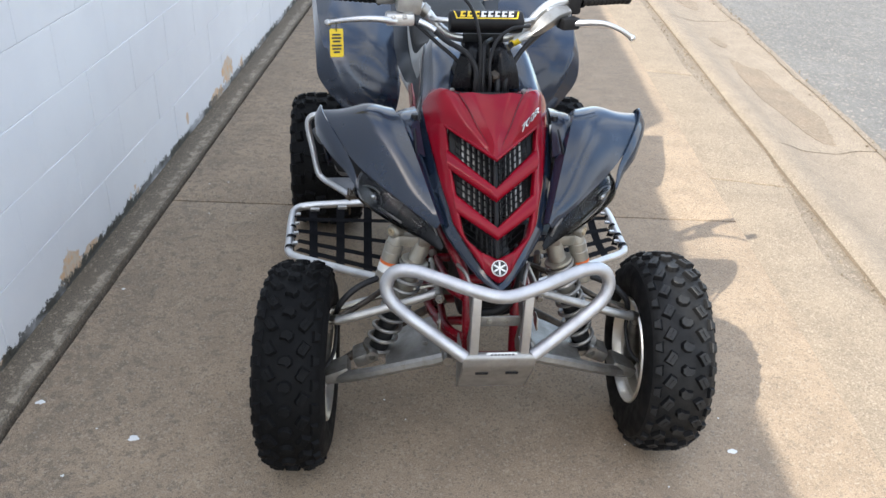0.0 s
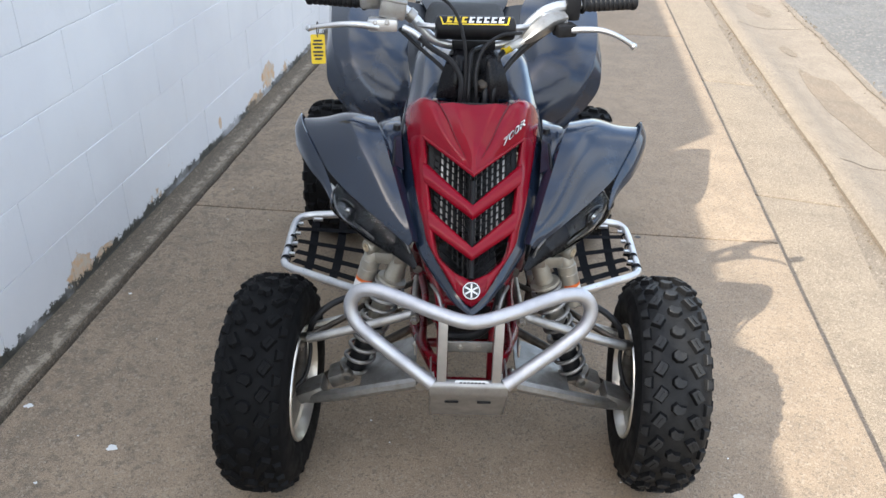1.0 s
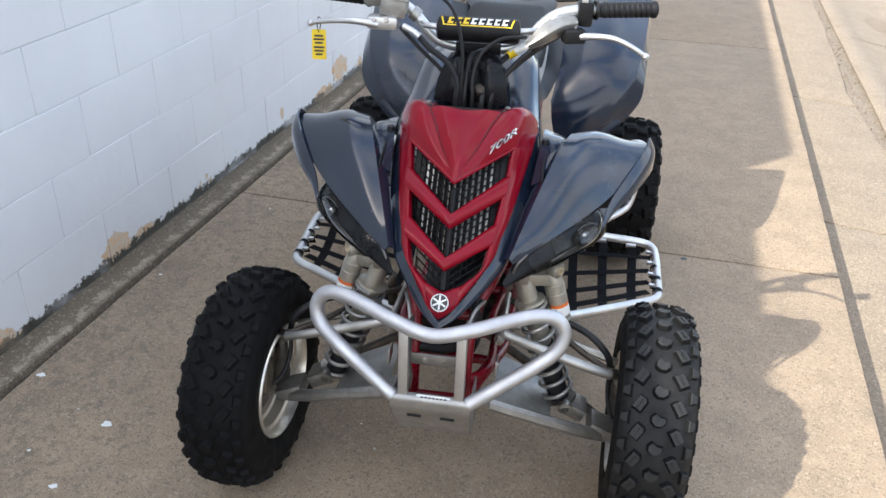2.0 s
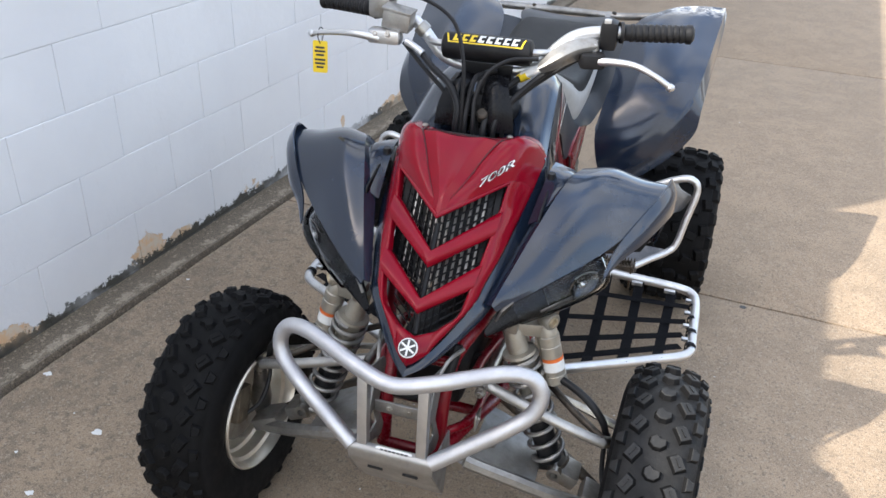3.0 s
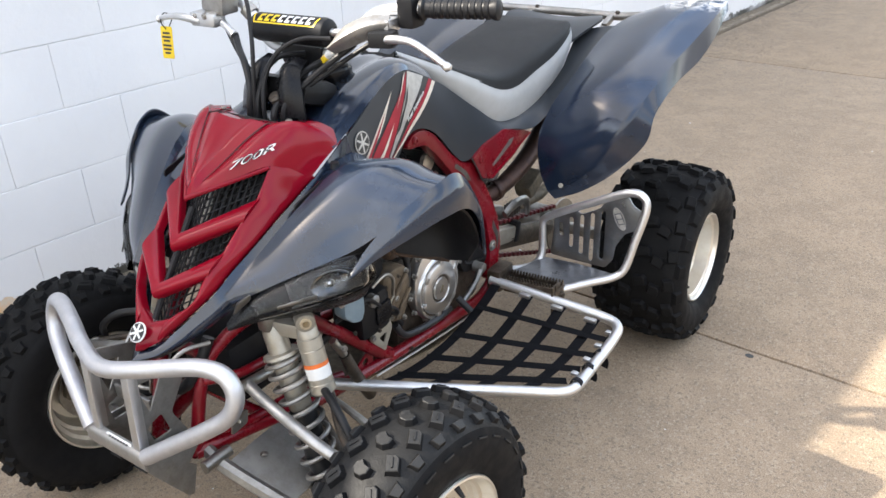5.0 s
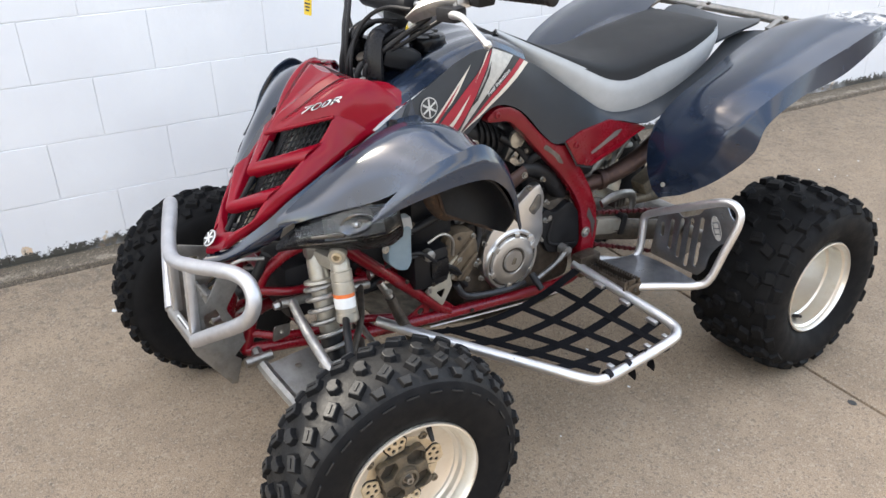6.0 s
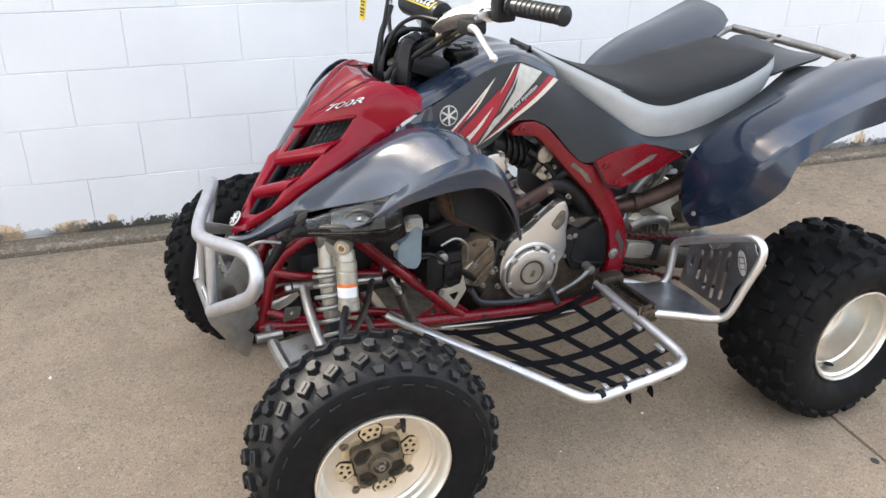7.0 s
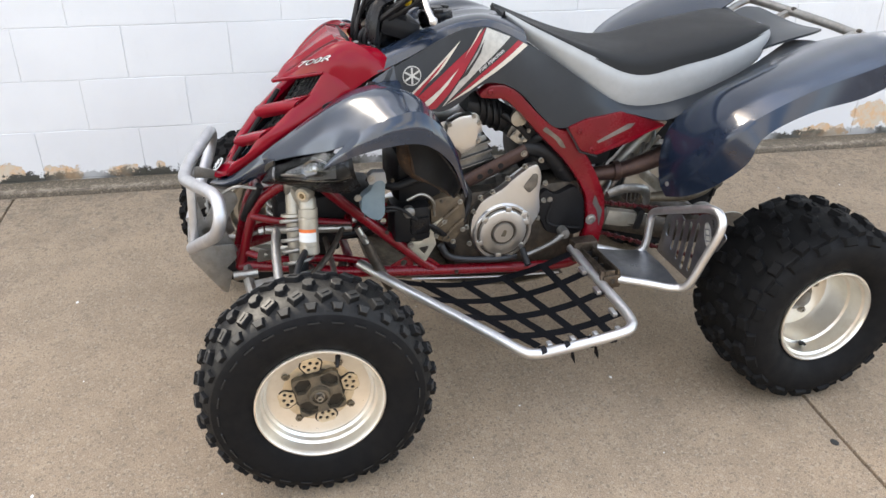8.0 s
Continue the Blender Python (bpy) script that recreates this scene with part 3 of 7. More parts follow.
prof = [(1.515, -0.12), (1.515, -0.012), (1.535, 0.002), (1.60, 0.0), (1.66, -0.02), (1.74, -0.055), (1.95, -0.075), (2.22, -0.068), (2.22, -0.16)]
rows = [[(n + 0.006 * noise.noise(Vector((n * 3, s * 2.1, 0.4))), s, z + 0.004 * noise.noise(Vector((n * 5, s * 1.3, 7)))) for n, z in prof] for s in np.arange(-9.5, 14.01, 0.25)]
kerb = setting("kerb", sheet(bm, rows), PAN, "worn rolled concrete kerb and gutter pan", "kerb", LOWER)
bm = bmesh.new()
rows = [[(n + (0.03 * noise.noise(Vector((0.3, s * 3.0, 2))) if n < 2.3 else 0), s, -0.075 + 0.006 * noise.noise(Vector((n * 1.5, s * 1.5, 5))) - (0.03 if n < 2.2 else 0)) for n in (2.17, 2.23, 2.4, 2.8, 3.6, 5, 9, 30)] for s in np.concatenate([[-60, -30, -14], np.arange(-8, 14.01, 0.3), [20, 34, 60]])]
road = setting("road", sheet(bm, rows), ASPHALT, "weathered grey asphalt road", "road", LOWER)
bm = bmesh.new()
sheet(bm, [[(a, b, -0.45) for a in (-1500, -100, 100, 1500)] for b in (-1500, -100, 100, 1500)])
ground = setting("ground", bm, ASPHALT, "flat grey ground reaching to the horizon", "ground")

# damp silt stains, a cracked pan and the gritty edge of the asphalt
def pan_z(n, s):
    return np.interp(n, [p[0] for p in prof[1:-1]], [p[1] for p in prof[1:-1]]) + 0.004 * noise.noise(Vector((n * 5, s * 1.3, 7)))


def laid(name, loop, material, lift=0.0015):
    """A thin patch that follows the gutter pan."""
    bm = plate(loop, 0.001, Matrix(), (), 0)
    for v in bm.verts:
        v.co.z += pan_z(v.co.x, v.co.y) + lift
    return part(name, bm, material, kerb)


for cn, cs, hn, hs, seed in ((1.915, 3.25, 0.125, 0.74, 1.0), (1.91, 5.72, 0.09, 0.24, 5.0), (1.86, 4.43, 0.05, 0.13, 9.0), (1.93, 0.55, 0.10, 0.45, 13.0)):
    L = []
    for q in np.linspace(0, 2 * math.pi, 72, endpoint=False):
        k = 1 + 0.22 * noise.noise(Vector((math.cos(q) * 1.6 + seed, math.sin(q) * 2.6, seed))) + 0.10 * noise.noise(Vector((math.cos(q) * 6, math.sin(q) * 9, seed)))
        L.append((cn + hn * k * math.cos(q) - 0.06 * hs * math.sin(q), cs + hs * k * math.sin(q)))
    laid("silt_patch", L, WET)
for s0, s1 in ((2.30, 2.40), (5.00, 5.15), (-0.35, -0.30)):
    A = [(n, s0 + (s1 - s0) * (n - 1.60) / 0.6 + 0.03 * noise.noise(Vector((n * 9, s0, 3)))) for n in np.linspace(1.60, 2.20, 16)]
    laid("crack", [(n, s - 0.004) for n, s in A] + [(n, s + 0.004) for n, s in A[::-1]], FOOTING)
A = [(2.195 + 0.03 * noise.noise(Vector((0.3, s * 2.3, 2))), 0.016 + 0.018 * abs(noise.noise(Vector((0.9, s * 4.1, 6)))), s) for s in np.arange(-2, 9, 0.07)]
laid("asphalt_edge", [(n - w, s) for n, w, s in A] + [(n + w, s) for n, w, s in A[::-1]], SILT, 0.006)
rnd = random.Random(21)
bm = bmesh.new()
for _ in range(420):
    s = rnd.uniform(-0.5, 6.0)
    n, z = (rnd.gauss(2.20, 0.03), -0.066) if rnd.random() < 0.4 else (rnd.uniform(1.42, 1.52), -0.030)
    r = rnd.uniform(0.003, 0.009)
    ico = bmesh.ops.create_icosphere(bm, subdivisions=1, radius=r, matrix=pose(n, s, z + r * 0.4, rnd.uniform(0, 90), rnd.uniform(0, 90), 0) @ Matrix.Diagonal((1, 1.5, 0.6, 1)))
debris = part("grit", bm, SILT, None, "", LOWER)
tagged(debris, "brown grit and small stones lying in the gutter", "grit", "", "stuff")

# unseen plain building across the road, added to shape bounced light and reflections
bm = box((17.0, 2.0, 1.3), (5.0, 34.0, 3.5), 0.02)
wall_east = setting("wall_east", bm, PLASTER, "unseen plain grey building added across the road to shape bounced light", "wall")

# ---- the quad bike: y runs from its nose to its tail, +x is its own left side, the front axle stands over y = 0 ----
quad = tagged(new("quad_bike"), "red and dark grey sports quad bike parked on the pavement", "quad bike")


def knob(bm, m, sx, sy, h, taper=0.8):
    """One small tooth, standing along local z."""
    vs = []
    for z, k in ((-0.006, 1.0), (h, taper)):
        vs.append([bm.verts.new(m @ Vector((a * sx * k / 2, b * sy * k / 2, z))) for a, b in ((-1, -1), (1, -1), (1, 1), (-1, 1))])
    for k in range(4):
        bm.faces.new((vs[0][k], vs[0][(k + 1) % 4], vs[1][(k + 1) % 4], vs[1][k]))
    bm.faces.new(vs[1])


def tread_block(name, loop, h, groove=None, taper=0.86):
    """A moulded tread block on an outline, its top worn and, if wanted, slit by a sipe; it stands along local z."""
    bm = bmesh.new()
    rings = []
    for z, k in ((-0.007, 1.12), (h - 0.0014, taper), (h, taper - 0.09)):
        rings.append([bm.verts.new((x * k, y * k, z)) for x, y in loop])
    n = len(loop)
    for q, (A, B) in enumerate(zip(rings, rings[1:])):
        for k in range(n):
            bm.faces.new((A[k], A[(k + 1) % n], B[(k + 1) % n], B[k])).material_index = q
    bm.faces.new(rings[-1]).material_index = 1
    if groove:
        gx, gy = groove
        base = [bm.verts.new((a * gx / 2, b * gy / 2, h + 0.0002)) for a, b in ((-1, -1), (1, -1), (1, 1), (-1, 1))]
        top = [bm.verts.new((a * gx / 2.6, b * gy / 2.3, h + 0.0018)) for a, b in ((-1, -1), (1, -1), (1, 1), (-1, 1))]
        for k in range(4):
            bm.faces.new((base[k], base[(k + 1) % 4], top[(k + 1) % 4], top[k])).material_index = 0
        bm.faces.new(top).material_index = 1
    bmesh.ops.recalc_face_normals(bm, faces=bm.faces)
    soft_edges(bm, 25)
    me = bpy.data.meshes.new(name)
    bm.to_mesh(me)
    bm.free()
    me.materials.append(TYRE)
    me.materials.append(WORN_RUBBER)
    return me


def tread(wheel, radius, rows, count, crown):
    """Rows of blocks round a tyre, each one a part: (mesh, across, turn, lean, offset)."""
    for me, across, turn, lean, shift in rows:
        for k in range(count):
            a = 360 * (k + shift) / count
            ob = new("tread_block", me)
            ob.parent = wheel
            ob.matrix_basis = pose(0, 0, 0, a) @ pose(across, 0, radius - crown(across), 0, lean, 0) @ pose(0, 0, 0, 0, 0, turn)


def carcass(half, band):
    """The bare tyre, its tread band of worn rubber."""
    prof = [(-x, r) for x, r in half] + [(x, r) for x, r in half[-2::-1]]
    bm = lathe(prof, 72, caps=False)
    for f in bm.faces:
        f.material_index = 1 if abs(f.calc_center_median().x) < band else 0
    return bm, lambda x: half[-1][1] - np.interp(abs(x), [h[0] for h in half[::-1][:7]], [h[1] for h in half[::-1][:7]])


def oblong(w, l, cut=0.0):
    """A rectangle, one corner of it cut off."""
    return [(-w / 2, -l / 2), (w / 2, -l / 2), (w / 2, l / 2 - cut), (w / 2 - cut, l / 2), (-w / 2, l / 2)]


def front_tyre(w):
    half = [(0.064, 0.1385), (0.0735, 0.1425), (0.079, 0.160), (0.0840, 0.185), (0.0835, 0.208), (0.076, 0.2285), (0.061, 0.2425), (0.042, 0.2495), (0.020, 0.2525), (0, 0.2530)]
    bm, crown = carcass(half, 0.070)
    part("tyre", bm, (TYRE, TREAD_RUBBER), w, "black knobbly front tyre, dusty", angle=50)
    eight = [(0.0168 * math.cos(q) * 1.05, 0.0160 * math.sin(q)) for q in np.linspace(0.39, 0.39 + 2 * math.pi, 8, endpoint=False)]
    eight[1:2] = [(eight[1][0] * 0.35, eight[1][1] * 0.5)]
    mid, outer = tread_block("tread_block", eight, 0.0115), tread_block("tread_block", oblong(0.024, 0.033, 0.006), 0.0110, (0.0030, 0.018))
    edge = tread_block("tread_block", [(-0.010, -0.015), (0.009, -0.009), (0.010, 0.009), (-0.010, 0.015)], 0.0085, None, 0.8)
    rows = [(mid, 0.0, 0, 0, 0.0)]
    for sgn in (-1, 1):
        rows += [(outer, sgn * 0.038, sgn * 32, sgn * 11, 0.5), (edge, sgn * 0.064, 90 - sgn * 90, sgn * 31, 0.05)]
    tread(w, 0.253, rows, 28, crown)
    dash = tread_block("sidewall_rib", oblong(0.0035, 0.030), 0.0016)
    for k in range(28):
        ob = new("sidewall_rib", dash)
        ob.parent = w
        ob.matrix_basis = pose(0, 0, 0, 360 * k / 28) @ pose(0.0832, 0, 0.214, 0, 82, 0)


def rear_tyre(w):
    half = [(0.096, 0.1235), (0.107, 0.1290), (0.121, 0.146), (0.130, 0.168), (0.1305, 0.196), (0.122, 0.2165), (0.104, 0.2285), (0.075, 0.2335), (0.035, 0.2365), (0, 0.2370)]
    bm, crown = carcass(half, 0.112)
    part("tyre", bm, (TYRE, TREAD_DARK), w, "wide black rear tyre with block tread", angle=50)
    a, b = tread_block("tread_block", oblong(0.038, 0.030, 0.008), 0.0125, (0.022, 0.004)), tread_block("tread_block", oblong(0.036, 0.028, 0.008), 0.0125)
    c, d = tread_block("tread_block", oblong(0.028, 0.034, 0.006), 0.0125), tread_block("tread_block", oblong(0.024, 0.036), 0.0085)
    for me in (a, b, c, d):
        me.materials[1] = TREAD_DARK
    rows = []
    for sgn in (-1, 1):
        rows += [(a, sgn * 0.021, sgn * 12, sgn * 2, 0.25 + 0.25 * sgn), (b, sgn * 0.062, -sgn * 16, sgn * 5, 0.5 + 0.25 * sgn),
                 (c, sgn * 0.097, sgn * 10, sgn * 20, 0.25 + 0.25 * sgn), (d, sgn * 0.120, 0, sgn * 60, 0.75 + 0.25 * sgn)]
    tread(w, 0.237, rows, 19, crown)


def front_rim():
    prof = [(0.074, 0.1420), (0.078, 0.1405), (0.079, 0.1370), (0.075, 0.1340), (0.066, 0.1325), (0.058, 0.1290), (0.052, 0.1280), (0.048, 0.1225), (0.038, 0.1205), (0.034, 0.1150),
            (0.030, 0.1140), (0.027, 0.1075), (0.022, 0.0500), (0.017, 0.0500), (0.018, 0.1030), (0.010, 0.1100), (-0.020, 0.1120), (-0.024, 0.1190), (-0.050, 0.1210),
            (-0.055, 0.1290), (-0.070, 0.1320), (-0.079, 0.1370), (-0.078, 0.1405), (-0.074, 0.1420), (-0.066, 0.1360), (-0.050, 0.1270), (0, 0.1180), (0.050, 0.1310), (0.066, 0.1360), (0.074, 0.1420)]
    return lathe(prof, 64)


def rear_rim():
    prof = [(0.108, 0.1275), (0.112, 0.1260), (0.113, 0.1225), (0.108, 0.1190), (0.100, 0.1180), (0.096, 0.1120), (0.060, 0.1080), (0.056, 0.1020), (0.006, 0.0980), (-0.008, 0.0900), (-0.010, 0.0),
            (-0.016, 0.0), (-0.015, 0.0920), (-0.030, 0.1000), (-0.090, 0.1080), (-0.113, 0.1225), (-0.112, 0.1260), (-0.108, 0.1275), (-0.090, 0.1160), (0, 0.1060), (0.085, 0.1160), (0.108, 0.1275)]
    return lathe(prof, 64)


def star_hub():
    """Hub casting with a lobe towards each wheel nut and a deep pocket in each lobe."""
    L = []
    for k in range(96):
        a = 2 * math.pi * k / 96
        r = 0.056 + 0.009 * math.cos(4 * a) + 0.003 * math.cos(8 * a)
        L.append((math.cos(a) * r, math.sin(a) * r))
    pockets = []
    for k in range(4):
        a = math.pi / 2 * k
        hexa = [(0.041 + u, v) for u, v in ((0.017, -0.012), (0.017, 0.012), (0.000, 0.0235), (-0.014, 0.0125), (-0.014, -0.0125), (0.000, -0.0235))]
        pockets.append(rounded([(u * math.cos(a) - v * math.sin(a), u * math.sin(a) + v * math.cos(a)) for u, v in hexa], 0.004, 3))
    bm = plate(L, 0.016, side(0.024), pockets, 0.002)
    lathe([(0.034, 0.026), (0.052, 0.022), (0.053, 0.019), (0.053, 0.016), (0.046, 0.0155), (0.046, 0.0)], 28, bm)
    return bm


def front_wheel(x, turn):
    w = part("front_wheel", front_rim(), RIM, quad, "aluminium front wheel with knobbly tyre", pose(x, 0, 0.262, 0, 0, turn))
    front_tyre(w)
    part("rim_face", lathe([(0.0235, 0.052), (0.0245, 0.054), (0.0245, 0.101), (0.0235, 0.104), (0.0215, 0.104), (0.0215, 0.052)], 48), GOLD, w, "gold-stained wheel face")
    part("hub", star_hub(), HUB, w, "dusty four-lobed hub casting", pose(0, 0, 0, 55))
    part("hub_floor", lathe([(0.0242, 0.0), (0.0242, 0.058), (0.0262, 0.058), (0.0262, 0.0)], 32), HUB_DARK, w)
    part("axle_nut", bolt((0.046, 0, 0), (1, 0, 0), 0.009, 0.012), STEEL, w)
    for k in range(4):
        a = math.radians(90 * k + 55)
        c, s = math.cos(a), math.sin(a)
        part("lug_nut", bolt((0.0235, c * 0.084, s * 0.084), (1, 0, 0), 0.0085, 0.006), HUB, w)
        b = a + math.radians(45)
        cb, sb = math.cos(b), math.sin(b)
        m = axes((0.0246, cb * 0.070, sb * 0.070), (0, sb, -cb), (0, cb, sb))
        holes = [ring(u, v, 0.0042, 10) for u, v in ((-0.014, 0.003), (0, 0.008), (0.014, 0.003), (-0.007, -0.008), (0.007, -0.008))]
        part("vent_plate", plate(rounded([(-0.024, 0.004), (-0.015, 0.019), (0.015, 0.019), (0.024, 0.004), (0.014, -0.017), (-0.014, -0.017)], 0.004), 0.0035, m, holes, 0.0006), GOLD, w, "perforated stained vent plate")
        part("vent_recess", plate(rounded([(-0.0275, 0.004), (-0.017, 0.0225), (0.017, 0.0225), (0.0275, 0.004), (0.017, -0.0205), (-0.017, -0.0205)], 0.006), 0.0008, m @ pose(0, 0, -0.0002), (), 0), BLACK, w)
    part("valve", tube([(0.055, 0.045, 0.108), (0.068, 0.042, 0.100), (0.078, 0.040, 0.095)], [0.006, 0.005, 0.0035], 10, 3), HOSE, w, "black rubber valve")
    part("brake_disc", lathe([(-0.020, 0.045), (-0.020, 0.088), (-0.0165, 0.088), (-0.0165, 0.045), (-0.020, 0.045)], 40), STEEL, w, "steel brake disc")
    return w


wl = front_wheel(0.472, -3)
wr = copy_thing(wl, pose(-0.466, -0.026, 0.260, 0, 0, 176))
# darker tread colour paints the shade on the right front tyre
shaded_tread = {}
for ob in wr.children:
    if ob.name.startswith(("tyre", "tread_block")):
        if ob.data not in shaded_tread:
            shaded_tread[ob.data] = ob.data.copy()
            shaded_tread[ob.data].materials[1] = TREAD_DARK
        ob.data = shaded_tread[ob.data]


def rear_wheel(x):
    w = part("rear_wheel", rear_rim(), RIM, quad, "deep-dished aluminium rear wheel", pose(x, 1.28, 0.251) @ Matrix.Diagonal((1, 1.028, 1.028, 1)))
    rear_tyre(w)
    part("hub", lathe([(-0.008, 0.0), (-0.008, 0.040), (0.004, 0.038), (0.010, 0.026), (0.022, 0.022), (0.024, 0.0)], 32), CAST, w, "cast hub")
    for k in range(4):
        a = math.radians(90 * k + 28)
        part("lug_nut", bolt((-0.009, math.cos(a) * 0.055, math.sin(a) * 0.055), (1, 0, 0), 0.0085, 0.012), STEEL, w)
    part("valve", tube([(0.060, -0.012, -0.106), (0.074, -0.016, -0.098), (0.086, -0.020, -0.093)], [0.006, 0.005, 0.0035], 10, 3), HOSE, w, "black rubber valve")
    return w


rl = rear_wheel(0.432)
copy_thing(rl, pose(-0.432, 1.28, 0.251, 0, 0, 180))

# ---- bodywork ----
# the red cowl: c on the middle line, a along the openings, e along the outer edge, from the nose up
COWL = {
    "tip": (0, -0.160, 0.583), "c1": (0, -0.118, 0.618), "c2": (0, -0.107, 0.662), "c3": (0, -0.089, 0.684), "c4": (0, -0.050, 0.730), "c5": (0, -0.032, 0.756), "c6": (0, 0.004, 0.810),
    "a1": (0.076, -0.083, 0.661), "a2": (0.087, -0.054, 0.701), "a3": (0.093, -0.012, 0.733), "a4": (0.101, 0.029, 0.773), "a5": (0.105, 0.072, 0.806), "a6": (0.111, 0.107, 0.855),
    "e0": (0.035, -0.130, 0.600), "e1": (0.093, -0.060, 0.667), "e2": (0.107, -0.020, 0.700), "e3": (0.123, 0.033, 0.737), "e4": (0.135, 0.095, 0.775), "e5": (0.147, 0.160, 0.814),
}


def off(p, n, d):
    return tuple(Vector(p) + Vector(n).normalized() * d)


def half_way(a, b, q):
    return Vector(a).lerp(Vector(b), q)


C = COWL
bm = bmesh.new()
# nose
nose_rows = [[(-0.009, -0.150, 0.578), (0, -0.156, 0.576), (0.009, -0.150, 0.578)], [(-0.012, -0.153, 0.583), (0, -0.164, 0.584), (0.012, -0.153, 0.583)], [(-0.036, -0.130, 0.600), (0, -0.150, 0.606), (0.036, -0.130, 0.600)],
             [(-0.050, -0.107, 0.634), (0, -0.122, 0.618), (0.050, -0.107, 0.634)], [(-0.048, -0.094, 0.626), (0, -0.106, 0.608), (0.048, -0.094, 0.626)]]
join(bm, creased(nose_rows, (1,), 4, 4, 0.004))
# side rails
for s in (1, -1):
    rows = []
    n = (0.38, -0.72, 0.56)
    for a, e in (((0.034, -0.112, 0.628), (0.028, -0.136, 0.596)), ((0.050, -0.104, 0.640), C["e0"]), (C["a1"], C["e1"]), (C["a2"], C["e2"]), (C["a3"], C["e3"]), (C["a4"], C["e4"]), (C["a5"], (0.142, 0.130, 0.796)), (C["a6"], C["e5"]), ((0.110, 0.128, 0.874), (0.149, 0.176, 0.818))):
        row = [off(a, n, -0.016), off(a, n, -0.001), off(half_way(a, e, 0.35), n, 0.0045), off(half_way(a, e, 0.75), n, 0.0035), off(e, n, -0.001), off(e, n, -0.012)]
        rows.append([(s * x, y, z) for x, y, z in row])
    join(bm, surf(rows, 4, 4, 0.003))
# chevron bars
for lo, hi in (("2", "3"), ("4", "5")):
    grid = [[], [], [], [], [], []]
    for s, q in ((-1, 1.05), (-1, 0.55), (1, 0.0), (1, 0.55), (1, 1.05)):
        low, top = half_way(C["c" + lo], C["a" + lo], q), half_way(C["c" + hi], C["a" + hi], q)
        n = (0.22 * min(q, 1), -0.76, 0.60)
        line = [off(low, n, -0.018), off(low, n, -0.002), off(half_way(low, top, 0.30), n, 0.0065), off(half_way(low, top, 0.72), n, 0.0030), off(top, n, -0.004), off(top, n, -0.018)]
        for k, p in enumerate(line):
            grid[k].append((s * p[0], p[1], p[2]))
    join(bm, creased(grid, (2,), 4, 4, 0.003))
cowl = part("cowl", bm, RED, quad, "glossy red front cowl with three chevron openings", angle=55)

# the hood above the openings: a raised dart in the middle, a groove beside it, rounded shoulders, a lip behind
HOOD = [
    [(0, 0.004, 0.811), (0.005, 0.006, 0.813), (0.012, 0.012, 0.816), (0.060, 0.058, 0.837), (0.111, 0.107, 0.856), (0.131, 0.136, 0.838), (0.147, 0.160, 0.813)],
    [(0, 0.030, 0.844), (0.005, 0.030, 0.845), (0.017, 0.032, 0.834), (0.068, 0.074, 0.866), (0.113, 0.119, 0.878), (0.134, 0.150, 0.858), (0.150, 0.178, 0.826)],
    [(0, 0.066, 0.868), (0.018, 0.066, 0.871), (0.039, 0.070, 0.863), (0.080, 0.104, 0.893), (0.116, 0.136, 0.896), (0.138, 0.172, 0.876), (0.153, 0.198, 0.840)],
    [(0, 0.106, 0.898), (0.034, 0.106, 0.902), (0.059, 0.110, 0.894), (0.090, 0.134, 0.912), (0.120, 0.162, 0.911), (0.142, 0.198, 0.888), (0.156, 0.218, 0.852)],
    [(0, 0.136, 0.917), (0.047, 0.138, 0.921), (0.077, 0.144, 0.915), (0.101, 0.164, 0.920), (0.122, 0.188, 0.914), (0.144, 0.218, 0.890), (0.157, 0.236, 0.860)],
    [(0, 0.144, 0.916), (0.048, 0.147, 0.920), (0.080, 0.154, 0.913), (0.103, 0.174, 0.915), (0.121, 0.198, 0.910), (0.142, 0.228, 0.888), (0.156, 0.244, 0.862)],
    [(0, 0.190, 0.904), (0.050, 0.192, 0.904), (0.084, 0.204, 0.905), (0.103, 0.218, 0.906), (0.119, 0.234, 0.901), (0.138, 0.250, 0.886), (0.153, 0.256, 0.864)],
]
HOOD = [[(-x, y, z) for x, y, z in row[:0:-1]] + row for row in HOOD]
part("hood", creased(HOOD, (4, 5, 7, 8), 5, 5, 0.005), RED, cowl, "glossy red hood with a raised dart in its middle", angle=30)

for s in (1, -1):
    gap = [(s * 0.017, 0.0315, 0.8365), (s * 0.039, 0.0695, 0.8655), (s * 0.059, 0.1095, 0.8965), (s * 0.077, 0.1435, 0.9170), (s * 0.0805, 0.155, 0.9150), (s * 0.0840, 0.204, 0.9066)]
    part("hood_seam", tube(gap, [0.0004, 0.0008, 0.0011, 0.0014, 0.0014, 0.0010], 6, 4), SEAM_RED, cowl, "dark seam line in the hood")
# lip under the hood's front edge
c, a = Vector(COWL["c6"]), Vector(COWL["a6"])
part("hood_lip", tube([(-a.x, a.y, a.z - 0.002), c + Vector((0, -0.002, 0.001)), a - Vector((0, 0, 0.002))], [0.004, 0.0055, 0.004], 8, 1), RED, cowl)

# black mesh and the radiator fins behind the openings
SLOPE = Vector((0, 0.165, 0.228)).normalized()
GRID0 = Vector((0, -0.088, 0.606))
across = Vector((1, 0, 0))
bm = bmesh.new()
